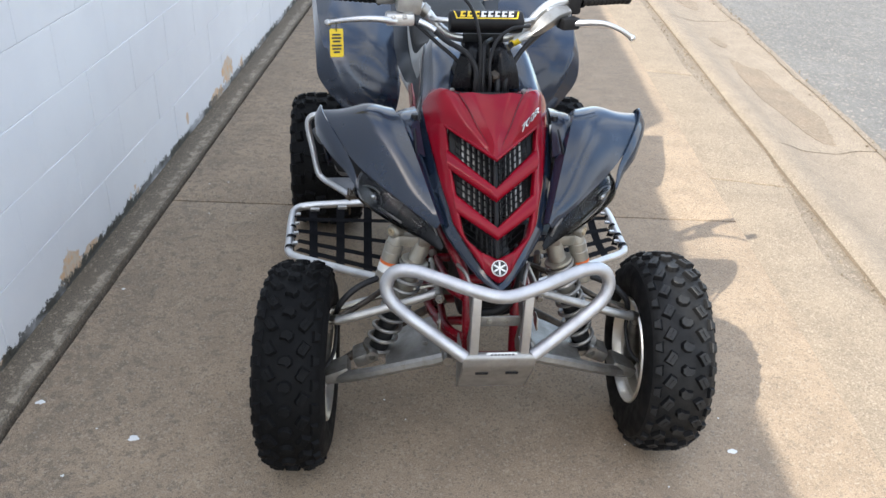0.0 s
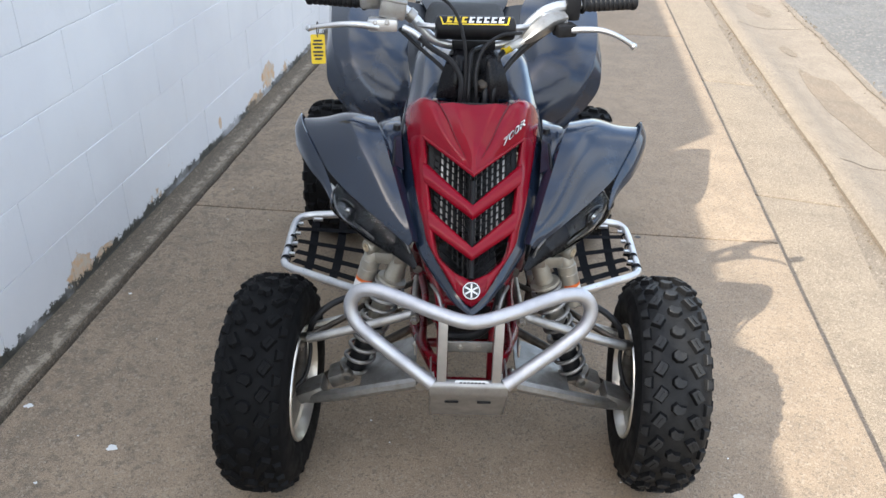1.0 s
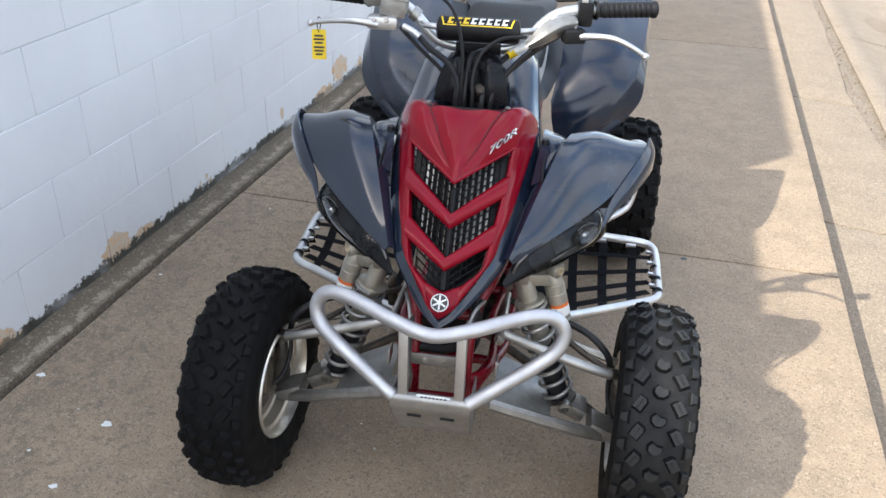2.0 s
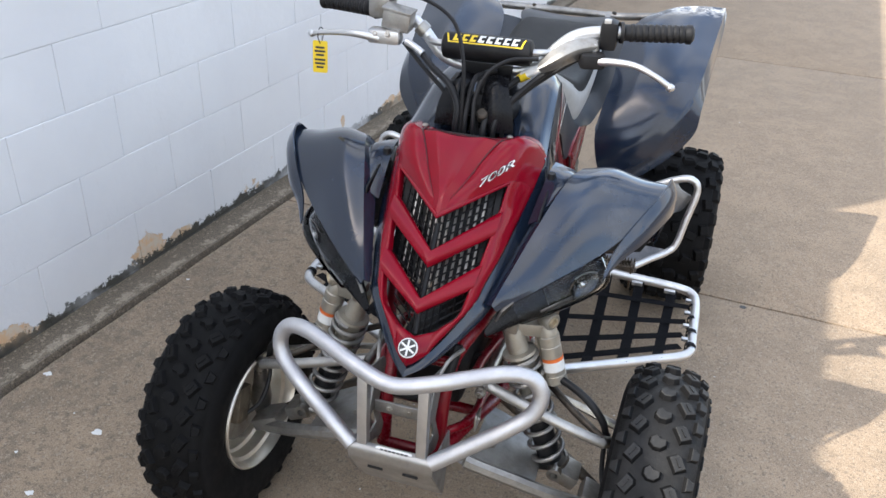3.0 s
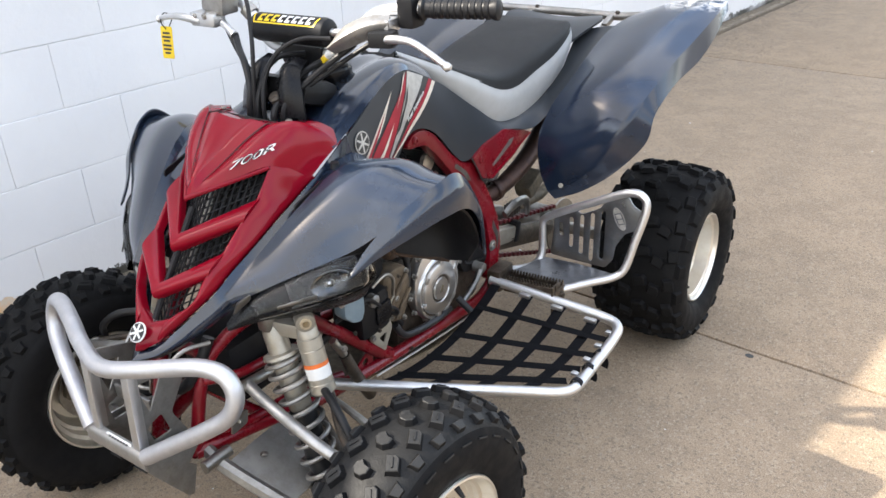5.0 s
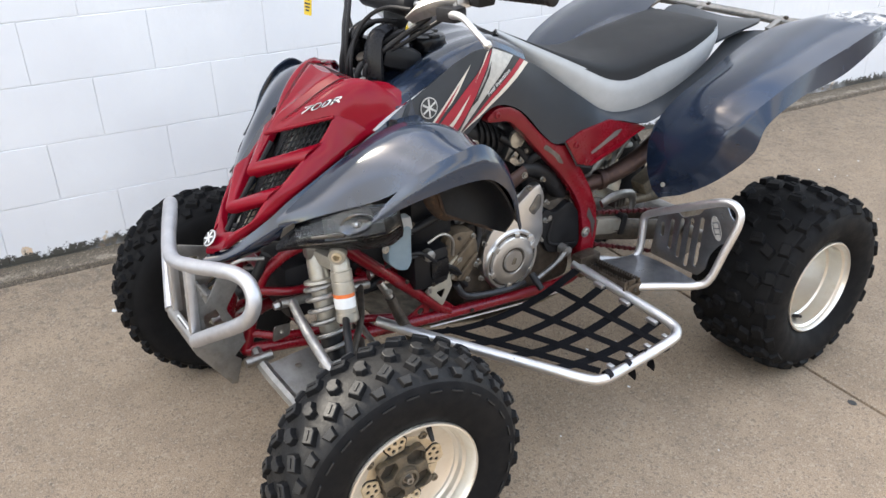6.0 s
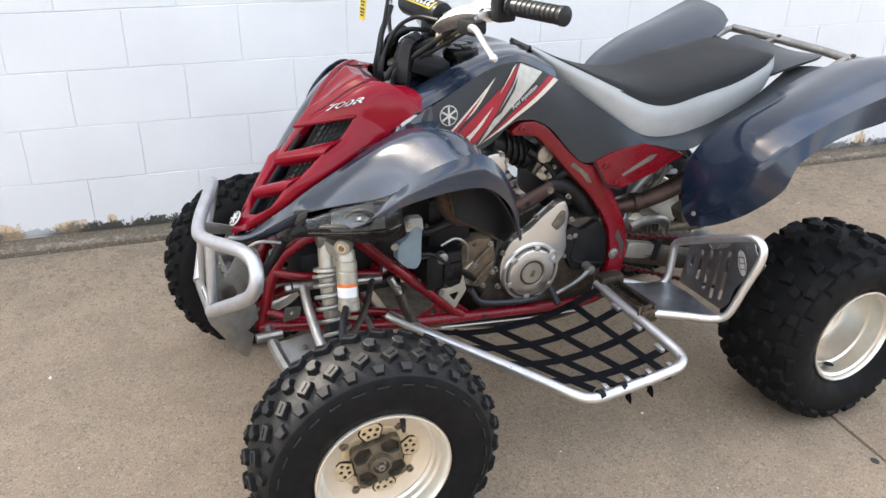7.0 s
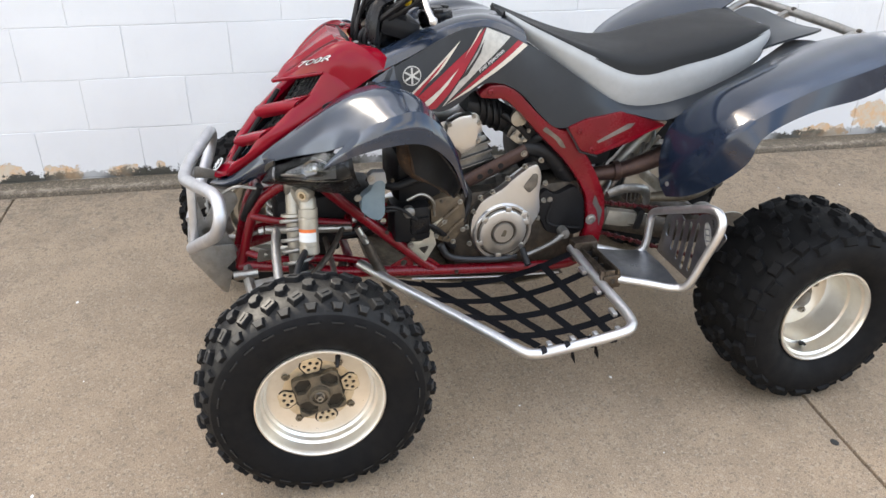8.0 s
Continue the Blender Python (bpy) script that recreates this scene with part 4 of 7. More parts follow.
for sgn in (-1, 1):
    tilt_way = Vector((sgn * 0.108, 0.085, 0.052))
    for j in range(21):
        base = GRID0 + SLOPE * (0.016 * j - 0.06)
        w = min(1.0, 0.55 + j * 0.028)
        tube([base, base + tilt_way * w], 0.0017, 5, 1, bm)
    for q in np.arange(0.06, 1.01, 0.105):
        a = GRID0 + tilt_way * q - SLOPE * 0.03
        tube([a + SLOPE * 0.10 * q, a + SLOPE * (0.30 - 0.05 * q)], 0.0020, 5, 1, bm)
part("grille_mesh", bm, BLACK, quad, "black wire mesh behind the cowl openings")
for x in np.arange(-0.105, 0.106, 0.0125):
    back = GRID0 + Vector((x, 0.035 + abs(x) * 0.55, 0.02 + abs(x) * 0.4))
    part("radiator_fin", box(back + SLOPE * 0.17, (0.0045, 0.004, 0.30 - abs(x) * 0.9), 0, Matrix.Rotation(-math.atan2(SLOPE.y, SLOPE.z), 4, "X")), ALU_DULL, quad)
bm = box(GRID0 + Vector((0, 0.085, 0.04)) + SLOPE * 0.17, (0.20, 0.03, 0.30), 0.006, Matrix.Rotation(-math.atan2(SLOPE.y, SLOPE.z), 4, "X"))
part("radiator", bm, BLACK, quad, "black radiator core")
bm = bmesh.new()
for j in (0,):
    tube([(0, -0.112, 0.620), (0, -0.076, 0.672), (0, 0.012, 0.790)], 0.0060, 8, 1, bm)
part("grille_rib", bm, BLACK, quad)

# the dark grey surround under the cowl's edge
S_IN = [(0, -0.150, 0.578), (0.036, -0.122, 0.594), (0.092, -0.054, 0.661), (0.106, -0.014, 0.694), (0.122, 0.038, 0.731), (0.134, 0.100, 0.769), (0.145, 0.165, 0.808), (0.155, 0.220, 0.845), (0.158, 0.262, 0.872)]
S_OUT = [(0, -0.178, 0.566), (0.046, -0.128, 0.578), (0.110, -0.052, 0.640), (0.127, -0.010, 0.672), (0.143, 0.045, 0.708), (0.156, 0.105, 0.742), (0.165, 0.170, 0.776), (0.170, 0.225, 0.800), (0.170, 0.270, 0.815)]
S_LOW = [(0, -0.165, 0.556), (0.042, -0.112, 0.566), (0.108, -0.034, 0.626), (0.126, 0.008, 0.655), (0.142, 0.065, 0.690), (0.155, 0.125, 0.722), (0.163, 0.190, 0.755), (0.166, 0.240, 0.775), (0.166, 0.285, 0.785)]
both("body_surround", surf([S_IN, S_OUT, S_LOW], 3, 3, 0.004), GREY, quad, "dark grey plastic edge round the red cowl")

# front fenders
F = [
    [(0.116, -0.044, 0.668), (0.128, -0.050, 0.674), (0.132, -0.050, 0.668), (0.135, -0.048, 0.662), (0.137, -0.046, 0.658)],
    [(0.134, 0.015, 0.712), (0.152, 0.010, 0.728), (0.178, 0.010, 0.725), (0.202, 0.010, 0.713), (0.218, 0.012, 0.701)],
    [(0.158, 0.088, 0.766), (0.180, 0.082, 0.788), (0.222, 0.080, 0.790), (0.266, 0.084, 0.771), (0.304, 0.092, 0.742)],
    [(0.182, 0.155, 0.805), (0.206, 0.152, 0.836), (0.258, 0.150, 0.840), (0.312, 0.150, 0.820), (0.362, 0.148, 0.790)],
    [(0.205, 0.215, 0.822), (0.228, 0.214, 0.852), (0.285, 0.217, 0.858), (0.346, 0.214, 0.842), (0.400, 0.212, 0.826)],
    [(0.218, 0.275, 0.805), (0.240, 0.276, 0.830), (0.295, 0.284, 0.838), (0.352, 0.282, 0.826), (0.410, 0.272, 0.826)],
    [(0.225, 0.322, 0.748), (0.246, 0.328, 0.766), (0.300, 0.336, 0.769), (0.352, 0.336, 0.762), (0.402, 0.330, 0.758)],
    [(0.232, 0.355, 0.665), (0.250, 0.362, 0.668), (0.300, 0.370, 0.664), (0.350, 0.372, 0.655), (0.388, 0.368, 0.645)],
]
fenders = both("front_fender", creased(F, (1,), 5, 5, 0.0035), GREY, quad, "glossy dark grey front fender, scratched and sun-bleached")
B = [
    [(0.314, 0.070, 0.712), (0.317, 0.066, 0.708), (0.317, 0.064, 0.704)],
    [(0.330, 0.106, 0.754), (0.340, 0.104, 0.742), (0.342, 0.104, 0.728)],
    [(0.362, 0.146, 0.800), (0.378, 0.144, 0.782), (0.380, 0.144, 0.757)],
    [(0.398, 0.208, 0.838), (0.414, 0.210, 0.815), (0.416, 0.212, 0.782)],
    [(0.408, 0.266, 0.843), (0.422, 0.270, 0.812), (0.423, 0.272, 0.776)],
    [(0.400, 0.330, 0.770), (0.412, 0.330, 0.748), (0.413, 0.328, 0.722)],
    [(0.386, 0.370, 0.648), (0.396, 0.366, 0.642), (0.397, 0.362, 0.636)],
]
both("fender_blade", surf(B, 4, 6, 0.004), GREY, fenders[0], "", fenders[1])
L = [[(0.155, 0.10, 0.775), (0.162, 0.16, 0.81), (0.168, 0.22, 0.838), (0.172, 0.27, 0.84)], [(0.186, 0.10, 0.79), (0.200, 0.16, 0.825), (0.214, 0.22, 0.838), (0.222, 0.27, 0.822)], [(0.190, 0.105, 0.76), (0.206, 0.165, 0.79), (0.218, 0.225, 0.80), (0.224, 0.275, 0.79)]]
both("fender_web", surf(L, 4, 4, 0.004), GREY, quad)
# matt black liner under the fender
L = [[(0.215, 0.225, 0.775), (0.235, 0.240, 0.800), (0.300, 0.240, 0.815), (0.395, 0.235, 0.790)], [(0.215, 0.268, 0.735), (0.240, 0.300, 0.765), (0.310, 0.312, 0.775), (0.402, 0.298, 0.755)], [(0.220, 0.285, 0.675), (0.250, 0.330, 0.690), (0.310, 0.358, 0.685), (0.392, 0.350, 0.672)], [(0.232, 0.292, 0.632), (0.266, 0.325, 0.618), (0.320, 0.350, 0.612), (0.370, 0.345, 0.625)]]
liners = both("fender_liner", surf(L, 4, 4, 0.004), BLACK, quad, "matt black liner under the fender")
# black panel added to hide the bright wall behind the headlight
both("inner_panel", plate(rounded([(0.085, 0.715), (0.090, 0.800), (0.165, 0.822), (0.232, 0.805), (0.240, 0.742), (0.205, 0.752), (0.196, 0.716), (0.172, 0.735), (0.150, 0.700)], 0.008), 0.004, side(0.176), [rounded([(0.176, 0.760), (0.182, 0.782), (0.206, 0.786), (0.208, 0.768)], 0.005)], 0.001), BLACK, quad, "black filler panel added behind the headlight")
both("rusted_edge", tube([r[0] for r in L] + L[3][1:3], 0.0055, 8, 5, None, False, 0.6), GUSSET, liners[0], "rust-brown edge of the liner", liners[1])

# headlights
H = [
    [(0.118, -0.052, 0.614), (0.124, -0.056, 0.606), (0.122, -0.048, 0.600)],
    [(0.150, -0.018, 0.668), (0.178, -0.024, 0.630), (0.168, -0.004, 0.612)],
    [(0.205, 0.018, 0.694), (0.228, 0.010, 0.645), (0.212, 0.034, 0.614)],
    [(0.262, 0.062, 0.722), (0.284, 0.054, 0.664), (0.258, 0.080, 0.622)],
    [(0.302, 0.098, 0.732), (0.318, 0.098, 0.676), (0.284, 0.122, 0.628)],
    [(0.306, 0.130, 0.726), (0.314, 0.136, 0.680), (0.284, 0.152, 0.640)],
]
lamps = both("headlight", surf(H, 4, 4, 0.004), GLOSS_BLACK, quad, "black headlight housing below the fender")
for lamp, sgn in zip(lamps, (1, -1)):
    inner, outer = [], []
    for row in H:
        t_, m_, l_ = (Vector(p) for p in row)
        n = Vector((0.55, -0.72, 0.30)).normalized()
        outer.append([t_ + n * 0.004, t_.lerp(m_, 0.5) + n * 0.016, m_ + n * 0.012, m_.lerp(l_, 0.30) + n * 0.006])
        inner.append([t_.lerp(m_, 0.10) + n * 0.006, t_.lerp(m_, 0.5) + n * 0.0062, m_.lerp(t_, 0.06) + n * 0.0072])
    flip = lambda rows: [[(sgn * p.x, p.y, p.z) for p in row] for row in rows]
    part("lens", surf(flip(outer[1:]), 4, 4, 0.0015), LENS, lamp, "clear scratched headlight lens")
    part("reflector", surf(flip(inner[2:5]), 4, 4, 0.001), LAMP_GREY, lamp, "grey headlight bowl")
    # bulb, and pale arcs shaped as the bowl's bright reflections
    c = Vector((0.276, 0.058, 0.690))
    n = Vector((0.55, -0.72, 0.30)).normalized()
    along = Vector((0.66, 0.70, 0.28)).normalized()
    upw = n.cross(along).normalized()
    if upw.z < 0:
        upw = -upw
    dish = [[c + n * (0.0125 - 0.006 * (1 - r * r)) + along * (0.034 * r * math.cos(q)) + upw * (0.019 * r * math.sin(q)) for q in np.linspace(0, 2 * math.pi, 25)] for r in (0.15, 0.4, 0.7, 1.0)]
    part("bowl", sheet(bmesh.new(), flip(dish)), LAMP_BRIGHT, lamp, "bright headlight bowl")
    part("bulb", lathe([(0, 0.0065), (0.004, 0.0065), (0.007, 0.004), (0.008, 0.0)], 14, None, Matrix.Translation((sgn * (c + n * 0.006).x, (c + n * 0.006).y, (c + n * 0.006).z)) @ Vector((sgn * n.x, n.y, n.z)).to_track_quat("X", "Z").to_matrix().to_4x4()), CHROME, lamp, "headlight bulb cap")
    for r, q0, q1, w, ma in ((0.030, 0.25, 1.9, 0.0016, ALU_DULL), (0.027, 3.9, 5.2, 0.0020, CHAMPAGNE), (0.006, 0.0, 6.28, 0.0022, STEEL)):
        pts = [c + n * 0.008 + along * (r * 1.25 * math.cos(q)) + upw * (r * 0.62 * math.sin(q)) for q in np.linspace(q0, q1, 18)]
        part("reflector_rim", tube([(sgn * p.x, p.y, p.z) for p in pts], w, 8, 1, None, False, 0.5), ma, lamp, "pale arc put in as a glint on the headlight bowl")
    a_, b_ = c + n * 0.005 - along * 0.10 - upw * 0.006, c + n * 0.005 - along * 0.03 - upw * 0.014
    part("reflector", tube([(sgn * p.x, p.y, p.z) for p in (a_, b_)], [0.003, 0.005], 8, 3, None, False, 0.5), CAST, lamp)
    p = Vector((0.148, -0.034, 0.652))
    part("side_marker", plate(rounded([(-0.024, -0.006), (0.020, 0.006), (0.026, 0.016), (-0.004, 0.012)], 0.004), 0.006, axes((sgn * p.x, p.y, p.z), (sgn * 0.60, 0.62, 0.40), (0, -0.3, 1)), (), 0.001), CAST, lamp, "small dull marker lens")

# tank cover and side panels
def arch(y, zc, w_top, z_seam, w_seam, z_mid):
    return [(0, y, zc), (w_top * 0.55, y, zc - 0.002), (w_top, y, z_mid), ((w_top + w_seam) / 2 + 0.01, y, (z_mid + z_seam) / 2 + 0.006), (w_seam, y, z_seam)]


T = [arch(0.225, 0.880, 0.10, 0.858, 0.158, 0.885), arch(0.30, 0.900, 0.088, 0.886, 0.150, 0.912), arch(0.37, 0.928, 0.080, 0.917, 0.143, 0.938), arch(0.43, 0.944, 0.080, 0.936, 0.138, 0.953),
     arch(0.49, 0.950, 0.078, 0.938, 0.130, 0.957), arch(0.545, 0.945, 0.070, 0.917, 0.122, 0.944), arch(0.60, 0.925, 0.062, 0.886, 0.116, 0.918)]
both("tank_cover", surf(T, 4, 5, 0.004), GREY, quad, "dark grey fuel tank cover")
P = [
    [(0.160, 0.250, 0.862), (0.166, 0.230, 0.830), (0.168, 0.205, 0.795), (0.165, 0.180, 0.765)],
    [(0.152, 0.310, 0.889), (0.158, 0.300, 0.850), (0.163, 0.285, 0.810), (0.160, 0.275, 0.775)],
    [(0.145, 0.372, 0.918), (0.151, 0.370, 0.868), (0.154, 0.370, 0.808), (0.150, 0.370, 0.748)],
    [(0.140, 0.425, 0.936), (0.146, 0.425, 0.886), (0.148, 0.425, 0.826), (0.142, 0.425, 0.764)],
    [(0.136, 0.465, 0.940), (0.141, 0.467, 0.900), (0.142, 0.470, 0.850), (0.138, 0.472, 0.798)],
    [(0.131, 0.510, 0.932), (0.136, 0.514, 0.896), (0.138, 0.517, 0.850), (0.136, 0.520, 0.804)],
    [(0.125, 0.565, 0.906), (0.131, 0.570, 0.870), (0.134, 0.575, 0.825), (0.134, 0.580, 0.774)],
    [(0.120, 0.635, 0.868), (0.127, 0.637, 0.820), (0.132, 0.640, 0.765), (0.134, 0.643, 0.706)],
    [(0.120, 0.690, 0.830), (0.126, 0.690, 0.780), (0.132, 0.690, 0.730), (0.136, 0.690, 0.671)],
    [(0.121, 0.765, 0.778), (0.127, 0.765, 0.750), (0.133, 0.765, 0.720), (0.138, 0.765, 0.681)],
    [(0.123, 0.860, 0.718), (0.129, 0.862, 0.712), (0.136, 0.864, 0.705), (0.143, 0.866, 0.697)],
    [(0.126, 0.960, 0.705), (0.136, 0.966, 0.698), (0.146, 0.972, 0.688), (0.158, 0.978, 0.672)],
    [(0.132, 1.060, 0.724), (0.148, 1.060, 0.720), (0.164, 1.058, 0.718), (0.184, 1.052, 0.720)],
    [(0.130, 1.120, 0.742), (0.150, 1.120, 0.746), (0.172, 1.120, 0.752), (0.193, 1.120, 0.757)],
    [(0.124, 1.200, 0.770), (0.150, 1.200, 0.777), (0.175, 1.200, 0.786), (0.196, 1.200, 0.792)],
    [(0.105, 1.280, 0.800), (0.140, 1.280, 0.809), (0.172, 1.280, 0.819), (0.200, 1.280, 0.828)],
    [(0.090, 1.360, 0.838), (0.130, 1.360, 0.848), (0.170, 1.360, 0.857), (0.212, 1.360, 0.863)],
]
both("side_panel", surf(P, 3, 4, 0.004), CHARCOAL, quad, "dark grey side panel with red and white graphics")

# seat
SEATS = [  # y, centre top, half width, stripe top, stripe foot
    (0.565, 0.945, 0.050, 0.948, 0.938), (0.62, 0.922, 0.085, 0.918, 0.885), (0.70, 0.890, 0.108, 0.878, 0.828), (0.78, 0.864, 0.122, 0.838, 0.770), (0.86, 0.850, 0.130, 0.800, 0.718), (0.93, 0.850, 0.136, 0.790, 0.708),
    (1.02, 0.866, 0.140, 0.808, 0.716), (1.12, 0.880, 0.140, 0.826, 0.744), (1.20, 0.888, 0.134, 0.850, 0.772), (1.26, 0.888, 0.118, 0.868, 0.796), (1.30, 0.876, 0.085, 0.866, 0.815)]
rows = [[(-w, y, zs), (-w * 0.93, y, zs + (zc - zs) * 0.55 + 0.006), (-w * 0.6, y, zc - 0.002), (0, y, zc), (w * 0.6, y, zc - 0.002), (w * 0.93, y, zs + (zc - zs) * 0.55 + 0.006), (w, y, zs)] for y, zc, w, zs, zf in SEATS]
seat = part("seat", surf(rows, 4, 4, 0.01), SEAT, quad, "black grained vinyl seat with a pale grey stripe")
rows = [[(w - 0.001, y, zs + 0.004), (w + 0.004, y, zs * 0.7 + zf * 0.3), (w - 0.002, y, zs * 0.3 + zf * 0.7), (w - 0.012, y, zf - 0.004)] for y, zc, w, zs, zf in SEATS]
rows.append([(0.05, 1.315, 0.868), (0.055, 1.322, 0.855), (0.052, 1.320, 0.838), (0.045, 1.315, 0.822)])
rows.append([(0.0, 1.320, 0.868), (0.0, 1.328, 0.855), (0.0, 1.326, 0.838), (0.0, 1.320, 0.822)])
both("seat_stripe", surf(rows, 4, 4, 0.006), PALE, seat, "pale grey vinyl side stripe")
part("seat_base", box((0, 0.95, 0.755), (0.20, 0.62, 0.09), 0.02), BLACK, quad)

# rear fenders
R = [
    [(0.172, 0.985, 0.660), (0.176, 0.968, 0.615), (0.190, 0.957, 0.560), (0.212, 0.957, 0.510), (0.230, 0.966, 0.488)],
    [(0.178, 1.015, 0.700), (0.215, 0.980, 0.665), (0.250, 0.958, 0.605), (0.278, 0.962, 0.548), (0.302, 0.978, 0.520)],
    [(0.185, 1.055, 0.735), (0.250, 1.012, 0.725), (0.308, 0.976, 0.668), (0.348, 0.974, 0.612), (0.380, 0.998, 0.578)],
    [(0.190, 1.100, 0.758), (0.268, 1.052, 0.772), (0.340, 1.012, 0.745), (0.399, 0.997, 0.706), (0.446, 1.028, 0.658)],
    [(0.190, 1.155, 0.780), (0.275, 1.120, 0.806), (0.362, 1.085, 0.800), (0.432, 1.058, 0.770), (0.456, 1.056, 0.728)],
    [(0.192, 1.230, 0.814), (0.282, 1.210, 0.840), (0.375, 1.190, 0.843), (0.450, 1.170, 0.826), (0.464, 1.160, 0.778)],
    [(0.200, 1.320, 0.853), (0.292, 1.320, 0.876), (0.385, 1.310, 0.881), (0.463, 1.300, 0.867), (0.474, 1.290, 0.806)],
    [(0.225, 1.395, 0.878), (0.310, 1.410, 0.902), (0.395, 1.412, 0.910), (0.473, 1.402, 0.902), (0.482, 1.385, 0.852)],
    [(0.262, 1.445, 0.893), (0.330, 1.470, 0.914), (0.410, 1.478, 0.924), (0.478, 1.472, 0.926), (0.485, 1.462, 0.906)],
]
both("fender_slot", tube([(0.236, 1.165, 0.804), (0.262, 1.150, 0.806)], 0.0035, 8, 1, None, False, 0.6), BLACK, quad)
rear_fenders = both("rear_fender", creased(R, (3,), 6, 7, 0.004), TAIL_GREY, quad, "sweeping dark grey rear fender, scuffed pale at its tip")
rear_fenders[1].data.materials[0] = GREY
rear_fenders[1]["label"] = "sweeping glossy dark grey rear fender"
both("fender_screw", bolt((0.256, 0.948, 0.538), (0.3, -1, 0.2), 0.005, 0.004), STEEL, quad)
rows = [[(-0.09, 1.20, 0.80), (0, 1.20, 0.80), (0.09, 1.20, 0.80)], [(-0.13, 1.30, 0.846), (0, 1.30, 0.838), (0.13, 1.30, 0.846)], [(-0.155, 1.375, 0.872), (0, 1.38, 0.856), (0.155, 1.375, 0.872)], [(-0.135, 1.420, 0.874), (0, 1.44, 0.858), (0.135, 1.420, 0.874)]]
part("tail_cover", surf(rows, 5, 4, 0.006), CHARCOAL, quad, "dark grey tail cover behind the seat")

# ---- bumper ----
half = [(0, -0.234, 0.590), (0.075, -0.216, 0.600), (0.140, -0.190, 0.612), (0.195, -0.170, 0.620), (0.235, -0.160, 0.612), (0.254, -0.162, 0.582), (0.244, -0.174, 0.546), (0.205, -0.192, 0.514), (0.140, -0.216, 0.472), (0.078, -0.238, 0.432)]
loop = [(-x, y, z) for x, y, z in half[:0:-1]] + half
bumper = part("bumper", tube(loop, 0.0152, 16, 6), SATIN, quad, "brushed aluminium tube front bumper")
for sgn in (-1, 1):
    part("upright", box((sgn * 0.058, -0.226, 0.515), (0.020, 0.020, 0.155), 0.003, Matrix.Rotation(radians(-4), 4, "X")), ALU, bumper, "square aluminium upright")
    G = [(-0.232, 0.585), (-0.205, 0.590), (-0.120, 0.560), (-0.115, 0.535), (-0.160, 0.470), (-0.130, 0.400), (-0.150, 0.385), (-0.225, 0.425)]
    hole1, hole2 = [(-0.215, 0.560), (-0.165, 0.552), (-0.200, 0.495)], [(-0.212, 0.470), (-0.180, 0.480), (-0.168, 0.435), (-0.205, 0.435)]
    part("gusset", plate(rounded(G, 0.008), 0.004, side(sgn * 0.058 - 0.002), [rounded(hole1, 0.006), rounded(hole2, 0.006)], 0.001), ALU_DULL, bumper, "cut aluminium gusset plate")
L = [[(-0.082, -0.232, 0.441), (0.082, -0.232, 0.441)], [(-0.083, -0.2415, 0.440), (0.083, -0.2415, 0.440)], [(-0.083, -0.2475, 0.434), (0.083, -0.2475, 0.434)], [(-0.083, -0.2480, 0.420), (0.083, -0.2480, 0.420)], [(-0.082, -0.2440, 0.404), (0.082, -0.2440, 0.404)], [(-0.080, -0.215, 0.357), (0.080, -0.215, 0.357)], [(-0.078, -0.176, 0.296), (0.078, -0.176, 0.296)]]
chin = part("chin_plate", surf(L, 2, 3, 0.004), WORN_ALU, bumper, "bent aluminium chin plate, scratched")
for sgn in (-1, 1):
    part("chin_side", plate([(-0.244, 0.436), (-0.238, 0.438), (-0.140, 0.430), (-0.136, 0.392), (-0.164, 0.366), (-0.150, 0.352), (-0.168, 0.296), (-0.180, 0.300), (-0.244, 0.402)], 0.004, side(sgn * 0.082 - 0.002), (), 0.001), ALU_DULL, bumper)
    part("slot", box((sgn * 0.035, -0.2305, 0.378), (0.030, 0.004, 0.008), 0.0015, Matrix.Rotation(radians(32), 4, "X")), BLACK, chin)
part("maker_plate", plate(rounded([(-0.036, -0.0065), (0.036, -0.0065), (0.036, 0.0065), (-0.036, 0.0065)], 0.005), 0.0008, axes((0.006, -0.2420, 0.4382), (1, 0, 0), (0, 0.7, 0.7)), (), 0.0002), WHITE, chin, "small pale maker's plate")
for k in range(7):
    part("maker_bar", plate([(-0.003, -0.003), (0.003, -0.003), (0.0042, 0.003), (-0.0018, 0.003)], 0.0005, axes((-0.018 + 0.008 * k, -0.2428, 0.4389), (1, 0, 0), (0, 0.7, 0.7)), (), 0), INK, chin)
part("bumper_bridge", box((0, -0.190, 0.497), (0.100, 0.006, 0.026), 0.002), ALU_DULL, bumper)
part("bridge_shelf", box((0, -0.178, 0.484), (0.100, 0.024, 0.004), 0.001), ALU_DULL, bumper)
part("radiator_pipe", tube([(-0.05, -0.095, 0.455), (0.02, -0.105, 0.470), (0.06, -0.09, 0.52), (0.07, -0.06, 0.575)], 0.011, 10, 5), HOSE, quad)
for sgn in (-1, 1):
    part("bolt", bolt((sgn * 0.020, -0.193, 0.498), (0, -1, 0), 0.005, 0.004), STEEL, bumper)
both("stay_rod", tube([(0.060, -0.150, 0.560), (0.070, -0.115, 0.578), (0.085, -0.07, 0.575)], 0.0040, 8, 4), ALU_DULL, quad)


